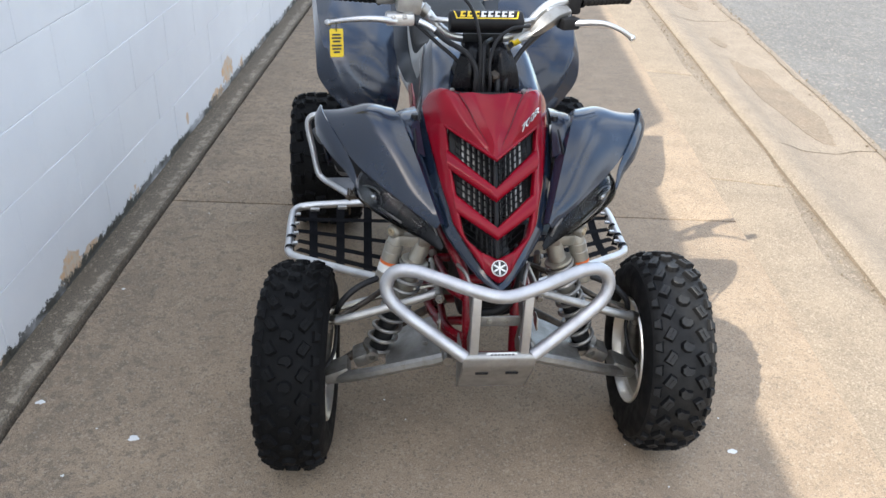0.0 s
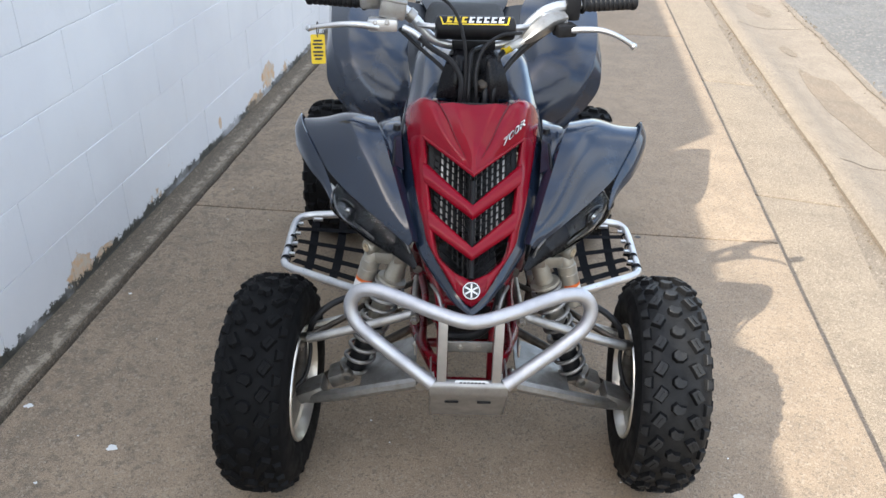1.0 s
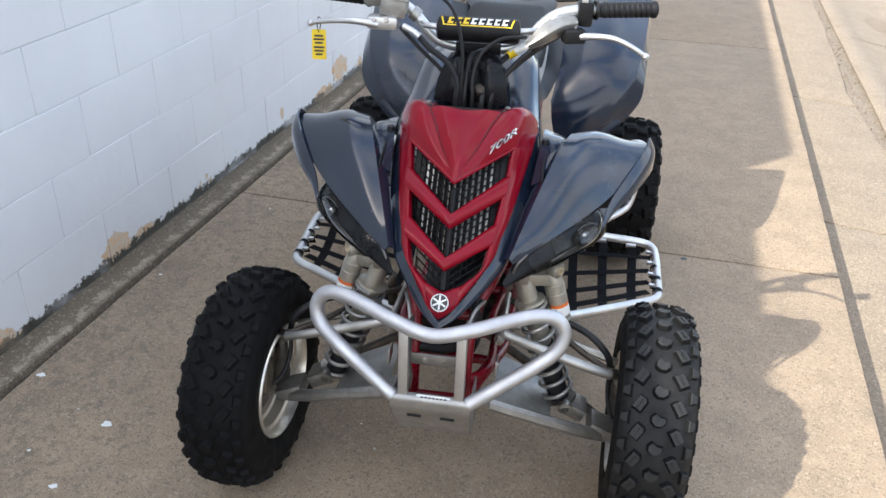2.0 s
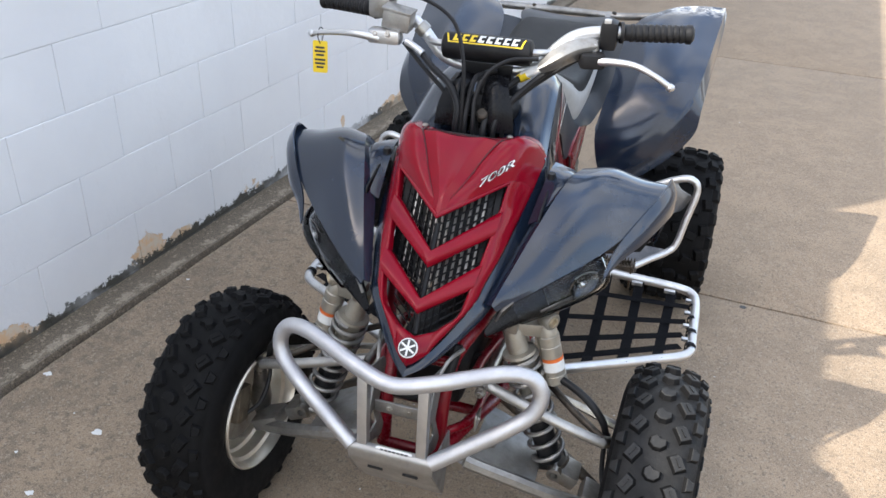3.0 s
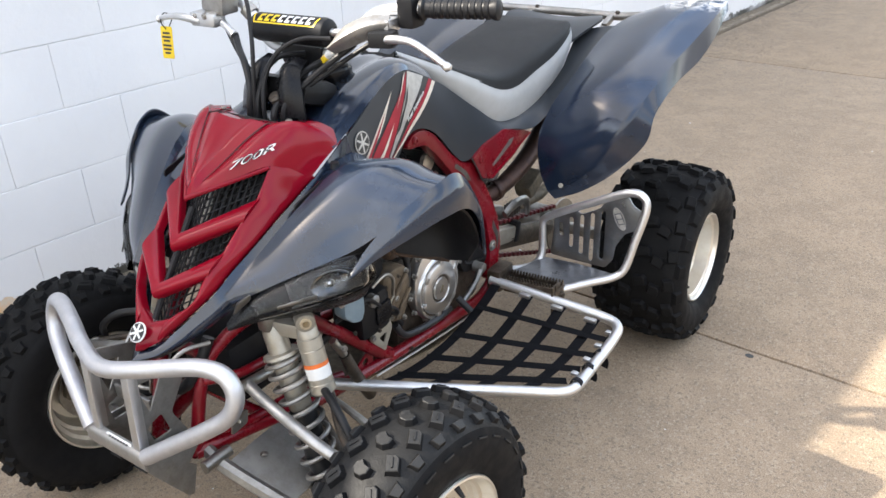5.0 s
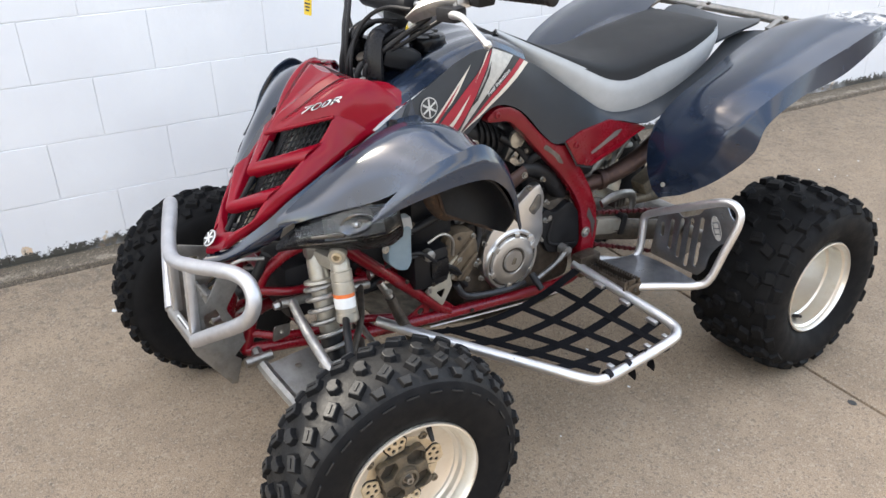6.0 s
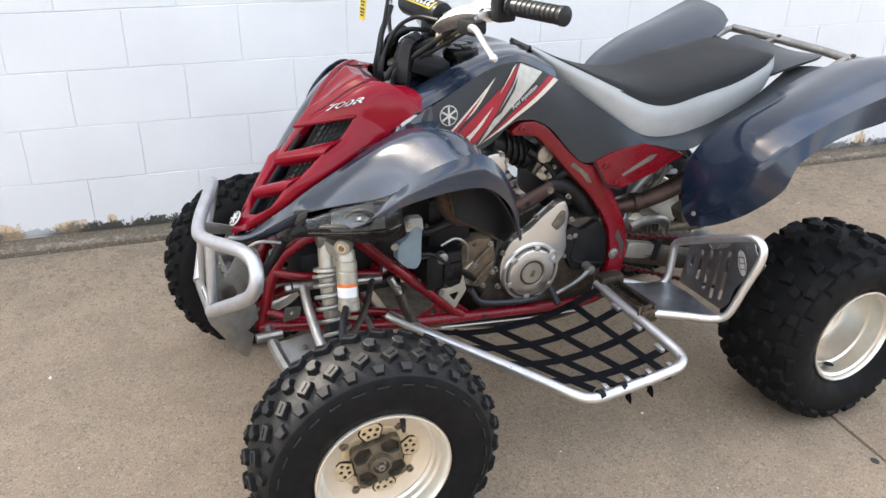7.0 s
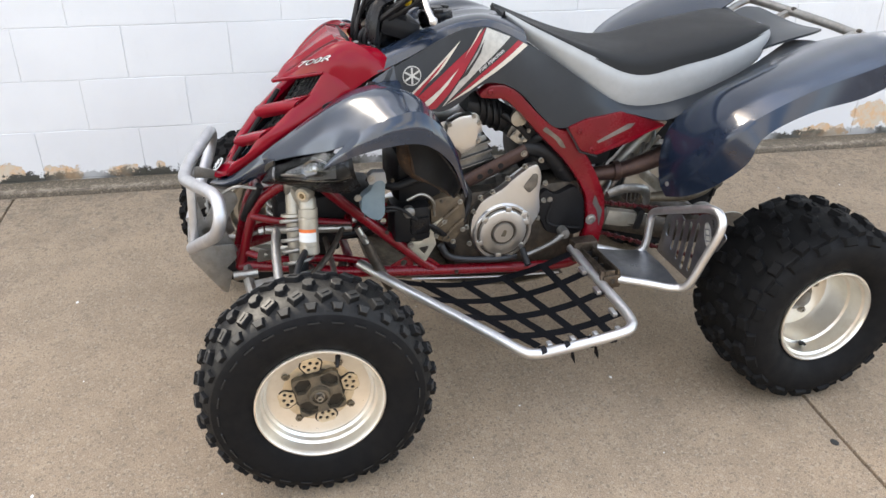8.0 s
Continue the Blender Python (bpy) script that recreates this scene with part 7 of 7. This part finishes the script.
turned("perch", box((0.190, 0.345, 1.062), (0.060, 0.044, 0.026), 0.008), ALU, bar, "silver clutch perch")
turned("lever_holder", box((0.212, 0.318, 1.043), (0.050, 0.040, 0.030), 0.008, Matrix.Rotation(radians(16), 4, "Z")), BLACK, bar, "black lever boot")
turned("clutch_lever", tube([(0.225, 0.310, 1.044), (0.265, 0.295, 1.050), (0.300, 0.284, 1.050), (0.335, 0.277, 1.038), (0.366, 0.278, 1.020)], [0.009, 0.0075, 0.0065, 0.006, 0.006], 12, 5, None, False, 1.0), ALU, bar, "polished clutch lever")
turned("lever_ball", lathe([(-0.009, 0.0), (-0.0075, 0.005), (0, 0.0088), (0.0075, 0.005), (0.009, 0.0)], 16, None, Matrix.Translation((0.370, 0.279, 1.017))), ALU, bar)
cap = turned("cable_adjuster", tube([(0.120, 0.300, 1.022), (0.100, 0.306, 1.012), (0.078, 0.312, 0.998), (0.072, 0.314, 0.992)], [0.006, 0.010, 0.009, 0.004], 12, 4), WHITE, bar, "white and yellow cable adjuster boot")
turned("adjuster_tip", tube([(0.088, 0.309, 1.003), (0.070, 0.3145, 0.990), (0.066, 0.316, 0.986)], [0.0102, 0.0092, 0.004], 12, 3), YELLOW, cap)

# right: brake master cylinder, lever, throttle
mc = turned("brake_reservoir", box((-0.192, 0.318, 1.086), (0.060, 0.046, 0.040), 0.006, Matrix.Rotation(radians(10), 4, "Y")), ALU_DULL, bar, "silver brake fluid reservoir")
turned("reservoir_lid", box((-0.190, 0.318, 1.107), (0.064, 0.050, 0.006), 0.002, Matrix.Rotation(radians(10), 4, "Y")), ALU_DULL, mc)
turned("brake_perch", box((-0.215, 0.300, 1.054), (0.070, 0.036, 0.030), 0.008), ALU, bar, "silver brake perch")
turned("perch_bolt", bolt((-0.205, 0.284, 1.062), (0, -1, 0.5), 0.006, 0.005), STEEL, bar)
turned("perch_bolt", bolt((-0.232, 0.286, 1.060), (0, -1, 0.5), 0.006, 0.005), STEEL, bar)
turned("brake_lever", tube([(-0.225, 0.290, 1.050), (-0.262, 0.284, 1.056), (-0.300, 0.290, 1.055), (-0.345, 0.304, 1.048), (-0.380, 0.316, 1.040)], [0.010, 0.008, 0.007, 0.0062, 0.006], 12, 5), ALU, bar, "silver brake lever")
turned("lever_ball", lathe([(-0.009, 0.0), (-0.0075, 0.005), (0, 0.0088), (0.0075, 0.005), (0.009, 0.0)], 16, None, Matrix.Translation((-0.387, 0.318, 1.038))), ALU, bar)
turned("throttle_box", box((-0.245, 0.374, 1.098), (0.050, 0.054, 0.048), 0.010), ALU_DULL, bar, "alloy thumb throttle housing")
turned("clamp_band", lathe([(-0.010, 0.0135), (-0.009, 0.0165), (0.009, 0.0165), (0.010, 0.0135)], 18, None, pose(-0.150, 0.355, 1.062, 0, 40, 0), caps=False), STEEL, bar)
turned("hose_union", tube([(-0.168, 0.296, 1.048), (-0.146, 0.288, 1.040), (-0.130, 0.284, 1.030)], [0.008, 0.007, 0.008], 10, 3), ALU, bar, "brake hose union")

# clamps, stem, instrument pods
turned("bar_clamp", box((0, 0.345, 0.992), (0.105, 0.036, 0.040), 0.008), BLACK, bar, "black handlebar clamp")
part("steering_stem", tube([(0, 0.330, 0.98), (0, 0.25, 0.86), (0, 0.12, 0.62), (0, 0.05, 0.42)], [0.020, 0.018, 0.016, 0.016], 12, 3), BLACK, quad, "steering stem")
for sgn in (1, -1):
    g = [[(sgn * 0.012, 0.232, 0.905), (sgn * 0.045, 0.220, 0.905), (sgn * 0.085, 0.235, 0.900)], [(sgn * 0.012, 0.240, 0.950), (sgn * 0.042, 0.224, 0.952), (sgn * 0.078, 0.242, 0.945)], [(sgn * 0.014, 0.256, 0.985), (sgn * 0.038, 0.244, 0.990), (sgn * 0.064, 0.258, 0.982)], [(sgn * 0.016, 0.285, 1.000), (sgn * 0.038, 0.280, 1.004), (sgn * 0.056, 0.290, 0.996)]]
    part("dash_pod", surf(g, 4, 4, 0.01), GLOSS_BLACK, quad, "black instrument pod")
part("dash", box((0, 0.300, 0.930), (0.15, 0.10, 0.05), 0.02, Matrix.Rotation(radians(-18), 4, "X")), BLACK, quad, "black dash cover")
part("key_barrel", lathe([(0, 0.0), (0, 0.012), (0.016, 0.013), (0.020, 0.010), (0.020, 0.0)], 20, None, pose(0.020, 0.235, 0.925, 0, 0, 0) @ pose(0, 0, 0, 0, -60, -90)), PEG, quad)
fc = part("fuel_cap", lathe([(-0.01, 0.0), (-0.01, 0.040), (0.012, 0.042), (0.020, 0.038), (0.022, 0.020), (0.026, 0.016), (0.026, 0.0)], 28, None, Matrix.Translation((0.01, 0.400, 0.938)), "z"), GLOSS_BLACK, quad, "black fuel cap")
for k in range(3):
    part("cap_lug", box((0.01 + 0.03 * math.cos(k * 2.1), 0.400 + 0.03 * math.sin(k * 2.1), 0.956), (0.018, 0.022, 0.016), 0.005, Matrix.Rotation(k * 2.1, 4, "Z")), GLOSS_BLACK, fc)

CABLES = [
    ([(-0.130, 0.284, 1.030), (-0.100, 0.262, 1.010), (-0.055, 0.232, 0.990), (-0.030, 0.214, 0.955), (-0.030, 0.205, 0.910), (-0.030, 0.21, 0.86)], 0.0068),
    ([(-0.175, 0.30, 1.042), (-0.12, 0.275, 1.000), (-0.075, 0.262, 0.965), (-0.05, 0.255, 0.93), (-0.045, 0.25, 0.88)], 0.0048),
    ([(-0.240, 0.36, 1.110), (-0.150, 0.31, 1.135), (-0.060, 0.262, 1.110), (-0.026, 0.232, 1.040), (-0.020, 0.215, 0.960), (-0.022, 0.205, 0.87)], 0.0042),
    ([(0.110, 0.300, 1.040), (0.060, 0.272, 1.040), (0.020, 0.245, 1.015), (0.004, 0.222, 0.970), (0.006, 0.208, 0.920), (0.006, 0.21, 0.86)], 0.0045),
    ([(0.072, 0.314, 0.992), (0.050, 0.280, 0.975), (0.030, 0.240, 0.940), (0.026, 0.212, 0.905), (0.028, 0.22, 0.85)], 0.0068),
    ([(0.150, 0.320, 1.030), (0.100, 0.290, 0.990), (0.062, 0.250, 0.950), (0.046, 0.222, 0.918), (0.046, 0.22, 0.86)], 0.0062),
    ([(0.215, 0.36, 1.055), (0.150, 0.335, 1.015), (0.095, 0.300, 0.975), (0.060, 0.262, 0.940), (0.058, 0.245, 0.88)], 0.0048),
    ([(0.02, 0.32, 1.00), (-0.005, 0.270, 1.000), (-0.010, 0.235, 0.975), (-0.012, 0.21, 0.92), (-0.012, 0.215, 0.86)], 0.0055),
]
for pts, r in CABLES:
    part("control_cable", tube(pts, r, 9, 6), HOSE, quad, "black control cable")
both("fairing_screw", bolt((0.088, 0.190, 0.9115), (0.05, -0.1, 1), 0.005, 0.003), STEEL, quad)
both("fender_rubber", tube([(0.176, 0.205, 0.828), (0.176, 0.205, 0.842)], [0.010, 0.008], 10, 1), HOSE, quad)

# ---- graphics ----
PANEL = np.array([cr(row, 6) for row in P])
PANEL = np.array([cr(PANEL[:, k], 6) for k in range(PANEL.shape[1])]).reshape(-1, 3)


def panel_x(y, z):
    d = (PANEL[:, 1] - y) ** 2 + (PANEL[:, 2] - z) ** 2
    near = np.argsort(d)[:5]
    w = 1 / (d[near] + 1e-7)
    return float((PANEL[near, 0] * w).sum() / w.sum())


def decal(loop, material, s, lift=0.0014, name="graphic", label=""):
    """A thin printed shape laid on the side panel; loop of (y, z)."""
    bm = bmesh.new()
    vs = [bm.verts.new((0, y, z)) for y, z in loop]
    bmesh.ops.triangle_fill(bm, use_beauty=True, edges=[bm.edges.new((vs[k], vs[(k + 1) % len(vs)])) for k in range(len(vs))], normal=(1, 0, 0))
    for _ in range(2):
        long_edges = [e for e in bm.edges if e.calc_length() > 0.02]
        if long_edges:
            bmesh.ops.subdivide_edges(bm, edges=long_edges, cuts=1, use_grid_fill=True)
    bmesh.ops.triangulate(bm, faces=bm.faces)
    for v in bm.verts:
        v.co.x = s * (panel_x(v.co.y, v.co.z) + lift)
    return part(name, bm, material, quad, label)


for s in (1, -1):
    decal([(0.278, 0.784), (0.352, 0.848), (0.424, 0.914), (0.385, 0.862), (0.366, 0.842), (0.330, 0.815), (0.300, 0.790)], CREAM, s, 0.0012, "graphic", "cream and red slash graphic")
    decal([(0.286, 0.784), (0.352, 0.842), (0.392, 0.880), (0.366, 0.848), (0.330, 0.812), (0.305, 0.782)], DECAL_RED, s, 0.0018)
    decal([(0.300, 0.780), (0.372, 0.836), (0.440, 0.890), (0.488, 0.938), (0.470, 0.900), (0.430, 0.836), (0.392, 0.788), (0.362, 0.758), (0.352, 0.758), (0.330, 0.768)], DECAL_RED, s, 0.0012, "graphic", "red slash graphic")
    decal([(0.322, 0.770), (0.372, 0.806), (0.418, 0.850), (0.390, 0.812), (0.356, 0.778), (0.338, 0.764)], CREAM, s, 0.0022)
    decal([(0.480, 0.937), (0.432, 0.872), (0.470, 0.930)], CREAM, s, 0.0022)
    decal([(0.378, 0.760), (0.430, 0.832), (0.470, 0.892), (0.490, 0.937), (0.552, 0.910), (0.480, 0.850), (0.420, 0.796)], SILVER, s, 0.0012, "graphic", "brushed silver graphic")
    decal([(0.386, 0.766), (0.425, 0.802), (0.480, 0.850), (0.552, 0.910), (0.575, 0.900), (0.500, 0.846), (0.440, 0.800)], INK, s, 0.0018)
    decal([(0.395, 0.772), (0.440, 0.803), (0.500, 0.848), (0.572, 0.900), (0.586, 0.893), (0.510, 0.842), (0.450, 0.802)], DECAL_RED, s, 0.0022)
    decal([(0.384, 0.764), (0.450, 0.801), (0.510, 0.841), (0.586, 0.893), (0.598, 0.886), (0.515, 0.832), (0.450, 0.793)], CREAM, s, 0.0026)
    decal([(0.420, 0.820), (0.462, 0.872), (0.484, 0.912), (0.474, 0.880), (0.440, 0.832)], INK, s, 0.0024)
    # round badge
    decal(ring(0.303, 0.845, 0.0225, 28), SILVER, s, 0.0026, "round_badge", "round silver and black badge")
    decal(ring(0.303, 0.845, 0.0200, 28), INK, s, 0.0034, "badge_disc")
    for k in range(3):
        a = math.radians(30 + 60 * k)
        c, q = math.cos(a), math.sin(a)
        decal([(0.303 + c * u - q * v, 0.845 + q * u + c * v) for u, v in ((-0.019, -0.0022), (0.019, -0.0022), (0.019, 0.0022), (-0.019, 0.0022))], SILVER, s, 0.0040, "badge_bar")
p0 = Vector((panel_x(0.50, 0.858) + 0.0045, 0.500, 0.860))
letters("Fuel Injection", 0.0140, axes(p0, (0.0, 0.80, 0.62), (0.05, -0.62, 0.80)), WHITE, quad, "lettering", "white lettering on the side graphic", 0.25)
letters("Fuel Injection", 0.0140, axes(Vector((-p0.x, p0.y, p0.z)), (0.0, -0.80, -0.62), (-0.05, -0.62, 0.80)), WHITE, quad, "lettering", "white lettering on the side graphic", 0.25)

# nose badge and cowl marking
nb = Vector((0, -0.145, 0.608))
nose = lambda lift: axes(nb + Vector((0, -0.75, 0.65)) * lift, (1, 0, 0), (0, 0.66, 0.75))
nbad = part("nose_badge", plate(ring(0, 0, 0.0185, 32), 0.003, nose(0.006), (), 0.0008), WHITE, cowl, "round white nose badge")
part("badge_disc", plate(ring(0, 0, 0.0162, 32), 0.0012, nose(0.009), (), 0), INK, nbad)
for k in range(3):
    part("badge_bar", plate([(-0.015, -0.0018), (0.015, -0.0018), (0.015, 0.0018), (-0.015, 0.0018)], 0.0012, nose(0.0101) @ pose(0, 0, 0, 0, 0, 30 + 60 * k), (), 0), WHITE, nbad)
a, b = Vector((0.050, 0.044, 0.852)), Vector((0.122, 0.136, 0.888))
cmark = lambda lift: axes(a.lerp(b, 0.5) + Vector((0.10, -0.62, 0.76)) * lift, b - a, Vector((0, 0.5, 0.6))) @ Matrix.Diagonal((2.75, 1, 1, 1))
letters("700R", 0.0158, cmark(0.0044), WHITE, cowl, "cowl_mark", "slanted white cowl number", 0.5)
letters("700R", 0.0128, cmark(0.0048), INK, cowl, "cowl_mark_core", "dark core of the cowl number", 0.5)

# ---- loose things ----
tag = part("price_tag", plate(rounded([(-0.0165, -0.068), (0.0165, -0.068), (0.0165, 0.0), (-0.0165, 0.0)], 0.004), 0.0012, axes((-0.366, 0.299, 1.024), (1, 0.12, 0), (0, 0.12, 1)), (), 0.0003), YELLOW, None, "")
tagged(tag, "yellow plastic tag hanging from the brake lever", "tag")
for k, (w, z) in enumerate(((0.020, -0.014), (0.024, -0.022), (0.018, -0.030), (0.024, -0.040), (0.022, -0.048), (0.016, -0.056))):
    part("writing_bar", plate([(-w / 2, z - 0.0022), (w / 2, z - 0.0022), (w / 2, z + 0.0022), (-w / 2, z + 0.0022)], 0.0005, axes((-0.366, 0.2974, 1.024), (1, 0.12, 0), (0, 0.12, 1)), (), 0), INK, tag)
part("tie", tube([(-0.366, 0.299, 1.016), (-0.366, 0.288, 1.036), (-0.366, 0.300, 1.052), (-0.366, 0.318, 1.040), (-0.366, 0.304, 1.018)], 0.0012, 6, 5), INK, tag)

# flecks of white paint on the pavement
rnd = random.Random(11)
bm = bmesh.new()
spots = [(-1.203, 0.156, 0.020), (-0.918, 0.0, 0.022), (-0.93, -0.23, 0.016), (0.72, 1.235, 0.0), (0.70, -0.12, 0.020), (0.62, -0.36, 0.014)]
for _ in range(46):
    spots.append((rnd.uniform(-1.15, 1.0), rnd.uniform(-0.7, 3.2), rnd.choice((0.003, 0.004, 0.005, 0.008))))
for x, y, r in spots:
    if r:
        ph = rnd.uniform(0, 6)
        L = [(r * (0.55 + 0.45 * noise.noise(Vector((math.cos(q) * 1.3 + ph, math.sin(q) * 1.3, x)))) * math.cos(q) * 1.2 + x, r * (0.55 + 0.45 * noise.noise(Vector((math.cos(q) * 1.7, math.sin(q) + ph, y)))) * math.sin(q) * 0.8 + y) for q in np.linspace(0, 2 * math.pi, 14, endpoint=False)]
        join(bm, plate(L, 0.0015, Matrix.Translation((0, 0, -0.0006)), (), 0))
flecks = part("paint_fleck", bm, WHITE, None)
tagged(flecks, "flakes of white paint lying on the pavement", "paint flakes", "", "stuff")
gum = part("gum_spot", plate(ring(0.718, 1.234, 0.012, 14, 0.8), 0.0016, Matrix.Translation((0, 0, -0.0006)), (), 0), INK, None)
tagged(gum, "flat black gum spot on the pavement", "gum spot")

# ---- wall blocks and paving slabs ----
COURSE, BLOCK = 0.2060, 0.4015


def block_mesh(length, seed):
    """A block with a flush painted face; its edges wander, so that the joints open to hair cracks here and there."""
    rnd = random.Random(seed)
    hl, hh = length / 2, COURSE / 2
    loop = []
    for (ax, ay), (bx, by), n in (((-hl, -hh), (hl, -hh), 20), ((hl, -hh), (hl, hh), 10), ((hl, hh), (-hl, hh), 20), ((-hl, hh), (-hl, -hh), 10)):
        for k in range(n):
            x, y = ax + (bx - ax) * k / n, ay + (by - ay) * k / n
            w = 0.0012 * max(0.0, 0.5 + 1.8 * noise.noise(Vector((x * 7 + seed * 3.1, y * 7, seed)))) + rnd.uniform(0, 0.0004)
            loop.append((x - math.copysign(w, x) * (abs(x) > hl - 0.001), y - math.copysign(w, y) * (abs(y) > hh - 0.001)))
    bm = plate(loop, 0.05, side(-0.025), (), 0)
    face = [e for e in bm.edges if len(e.link_faces) == 2 and e.calc_face_angle(0) > 1.0 and min(v.co.x for v in e.verts) > 0.02]
    bmesh.ops.bevel(bm, geom=face, offset=0.0026, segments=2, affect="EDGES", profile=0.5)
    soft_edges(bm, 12)
    me = bpy.data.meshes.new("block")
    bm.to_mesh(me)
    bm.free()
    me.materials.append(WALL_PAINT)
    return me


blocks = [block_mesh(BLOCK, s) for s in range(9)]
rnd = random.Random(4)
for c in range(-1, 8):
    z = 0.121 + c * COURSE
    phase = -0.415 if c % 2 else -0.225
    for j in range(-6, 16):
        ob = new("block", rnd.choice(blocks))
        ob.parent = wall_west
        ob.matrix_basis = pose(WALL_N - 0.025 + rnd.uniform(-0.0012, 0.0012), phase + (j + 0.5) * BLOCK, z, 0, rnd.uniform(-0.05, 0.05), rnd.uniform(-0.05, 0.05))

gap = 0.004
for (a0, b0), (a1, b1) in zip(JOINTS, JOINTS[1:]):
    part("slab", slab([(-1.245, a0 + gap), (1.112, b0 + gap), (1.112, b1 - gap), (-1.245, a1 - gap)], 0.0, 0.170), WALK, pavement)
EDGE_S, EDGE_N = (-2, 0.8, 0.95, 1.3, 1.7, 2.2, 2.6, 3.1, 3.5, 4.7, 5.4, 8), (1.44, 1.47, 1.39, 1.41, 1.46, 1.49, 1.465, 1.425, 1.395, 1.43, 1.44, 1.45)
CRACKS = ((-9.4, -9.4), (-6.2, -6.25), (-3.1, -3.2), (-0.6, -0.7), (1.82, 1.74), (3.45, 3.38), (6.5, 6.4), (9.9, 9.9))
for (a0, b0), (a1, b1) in zip(CRACKS, CRACKS[1:]):
    L = [(0.985, a0 + 0.006)]
    for q in np.linspace(0, 1, 14):
        s = b0 + 0.006 + (b1 - b0 - 0.012) * q
        L.append((np.interp(s, EDGE_S, EDGE_N) + 0.012 * noise.noise(Vector((s * 6, 0.2, 0.9))), s))
    L.append((0.985, a1 - 0.006))
    part("kerb_slab", slab(L, 0.0, 0.05, 0.008), KERB, gutter)
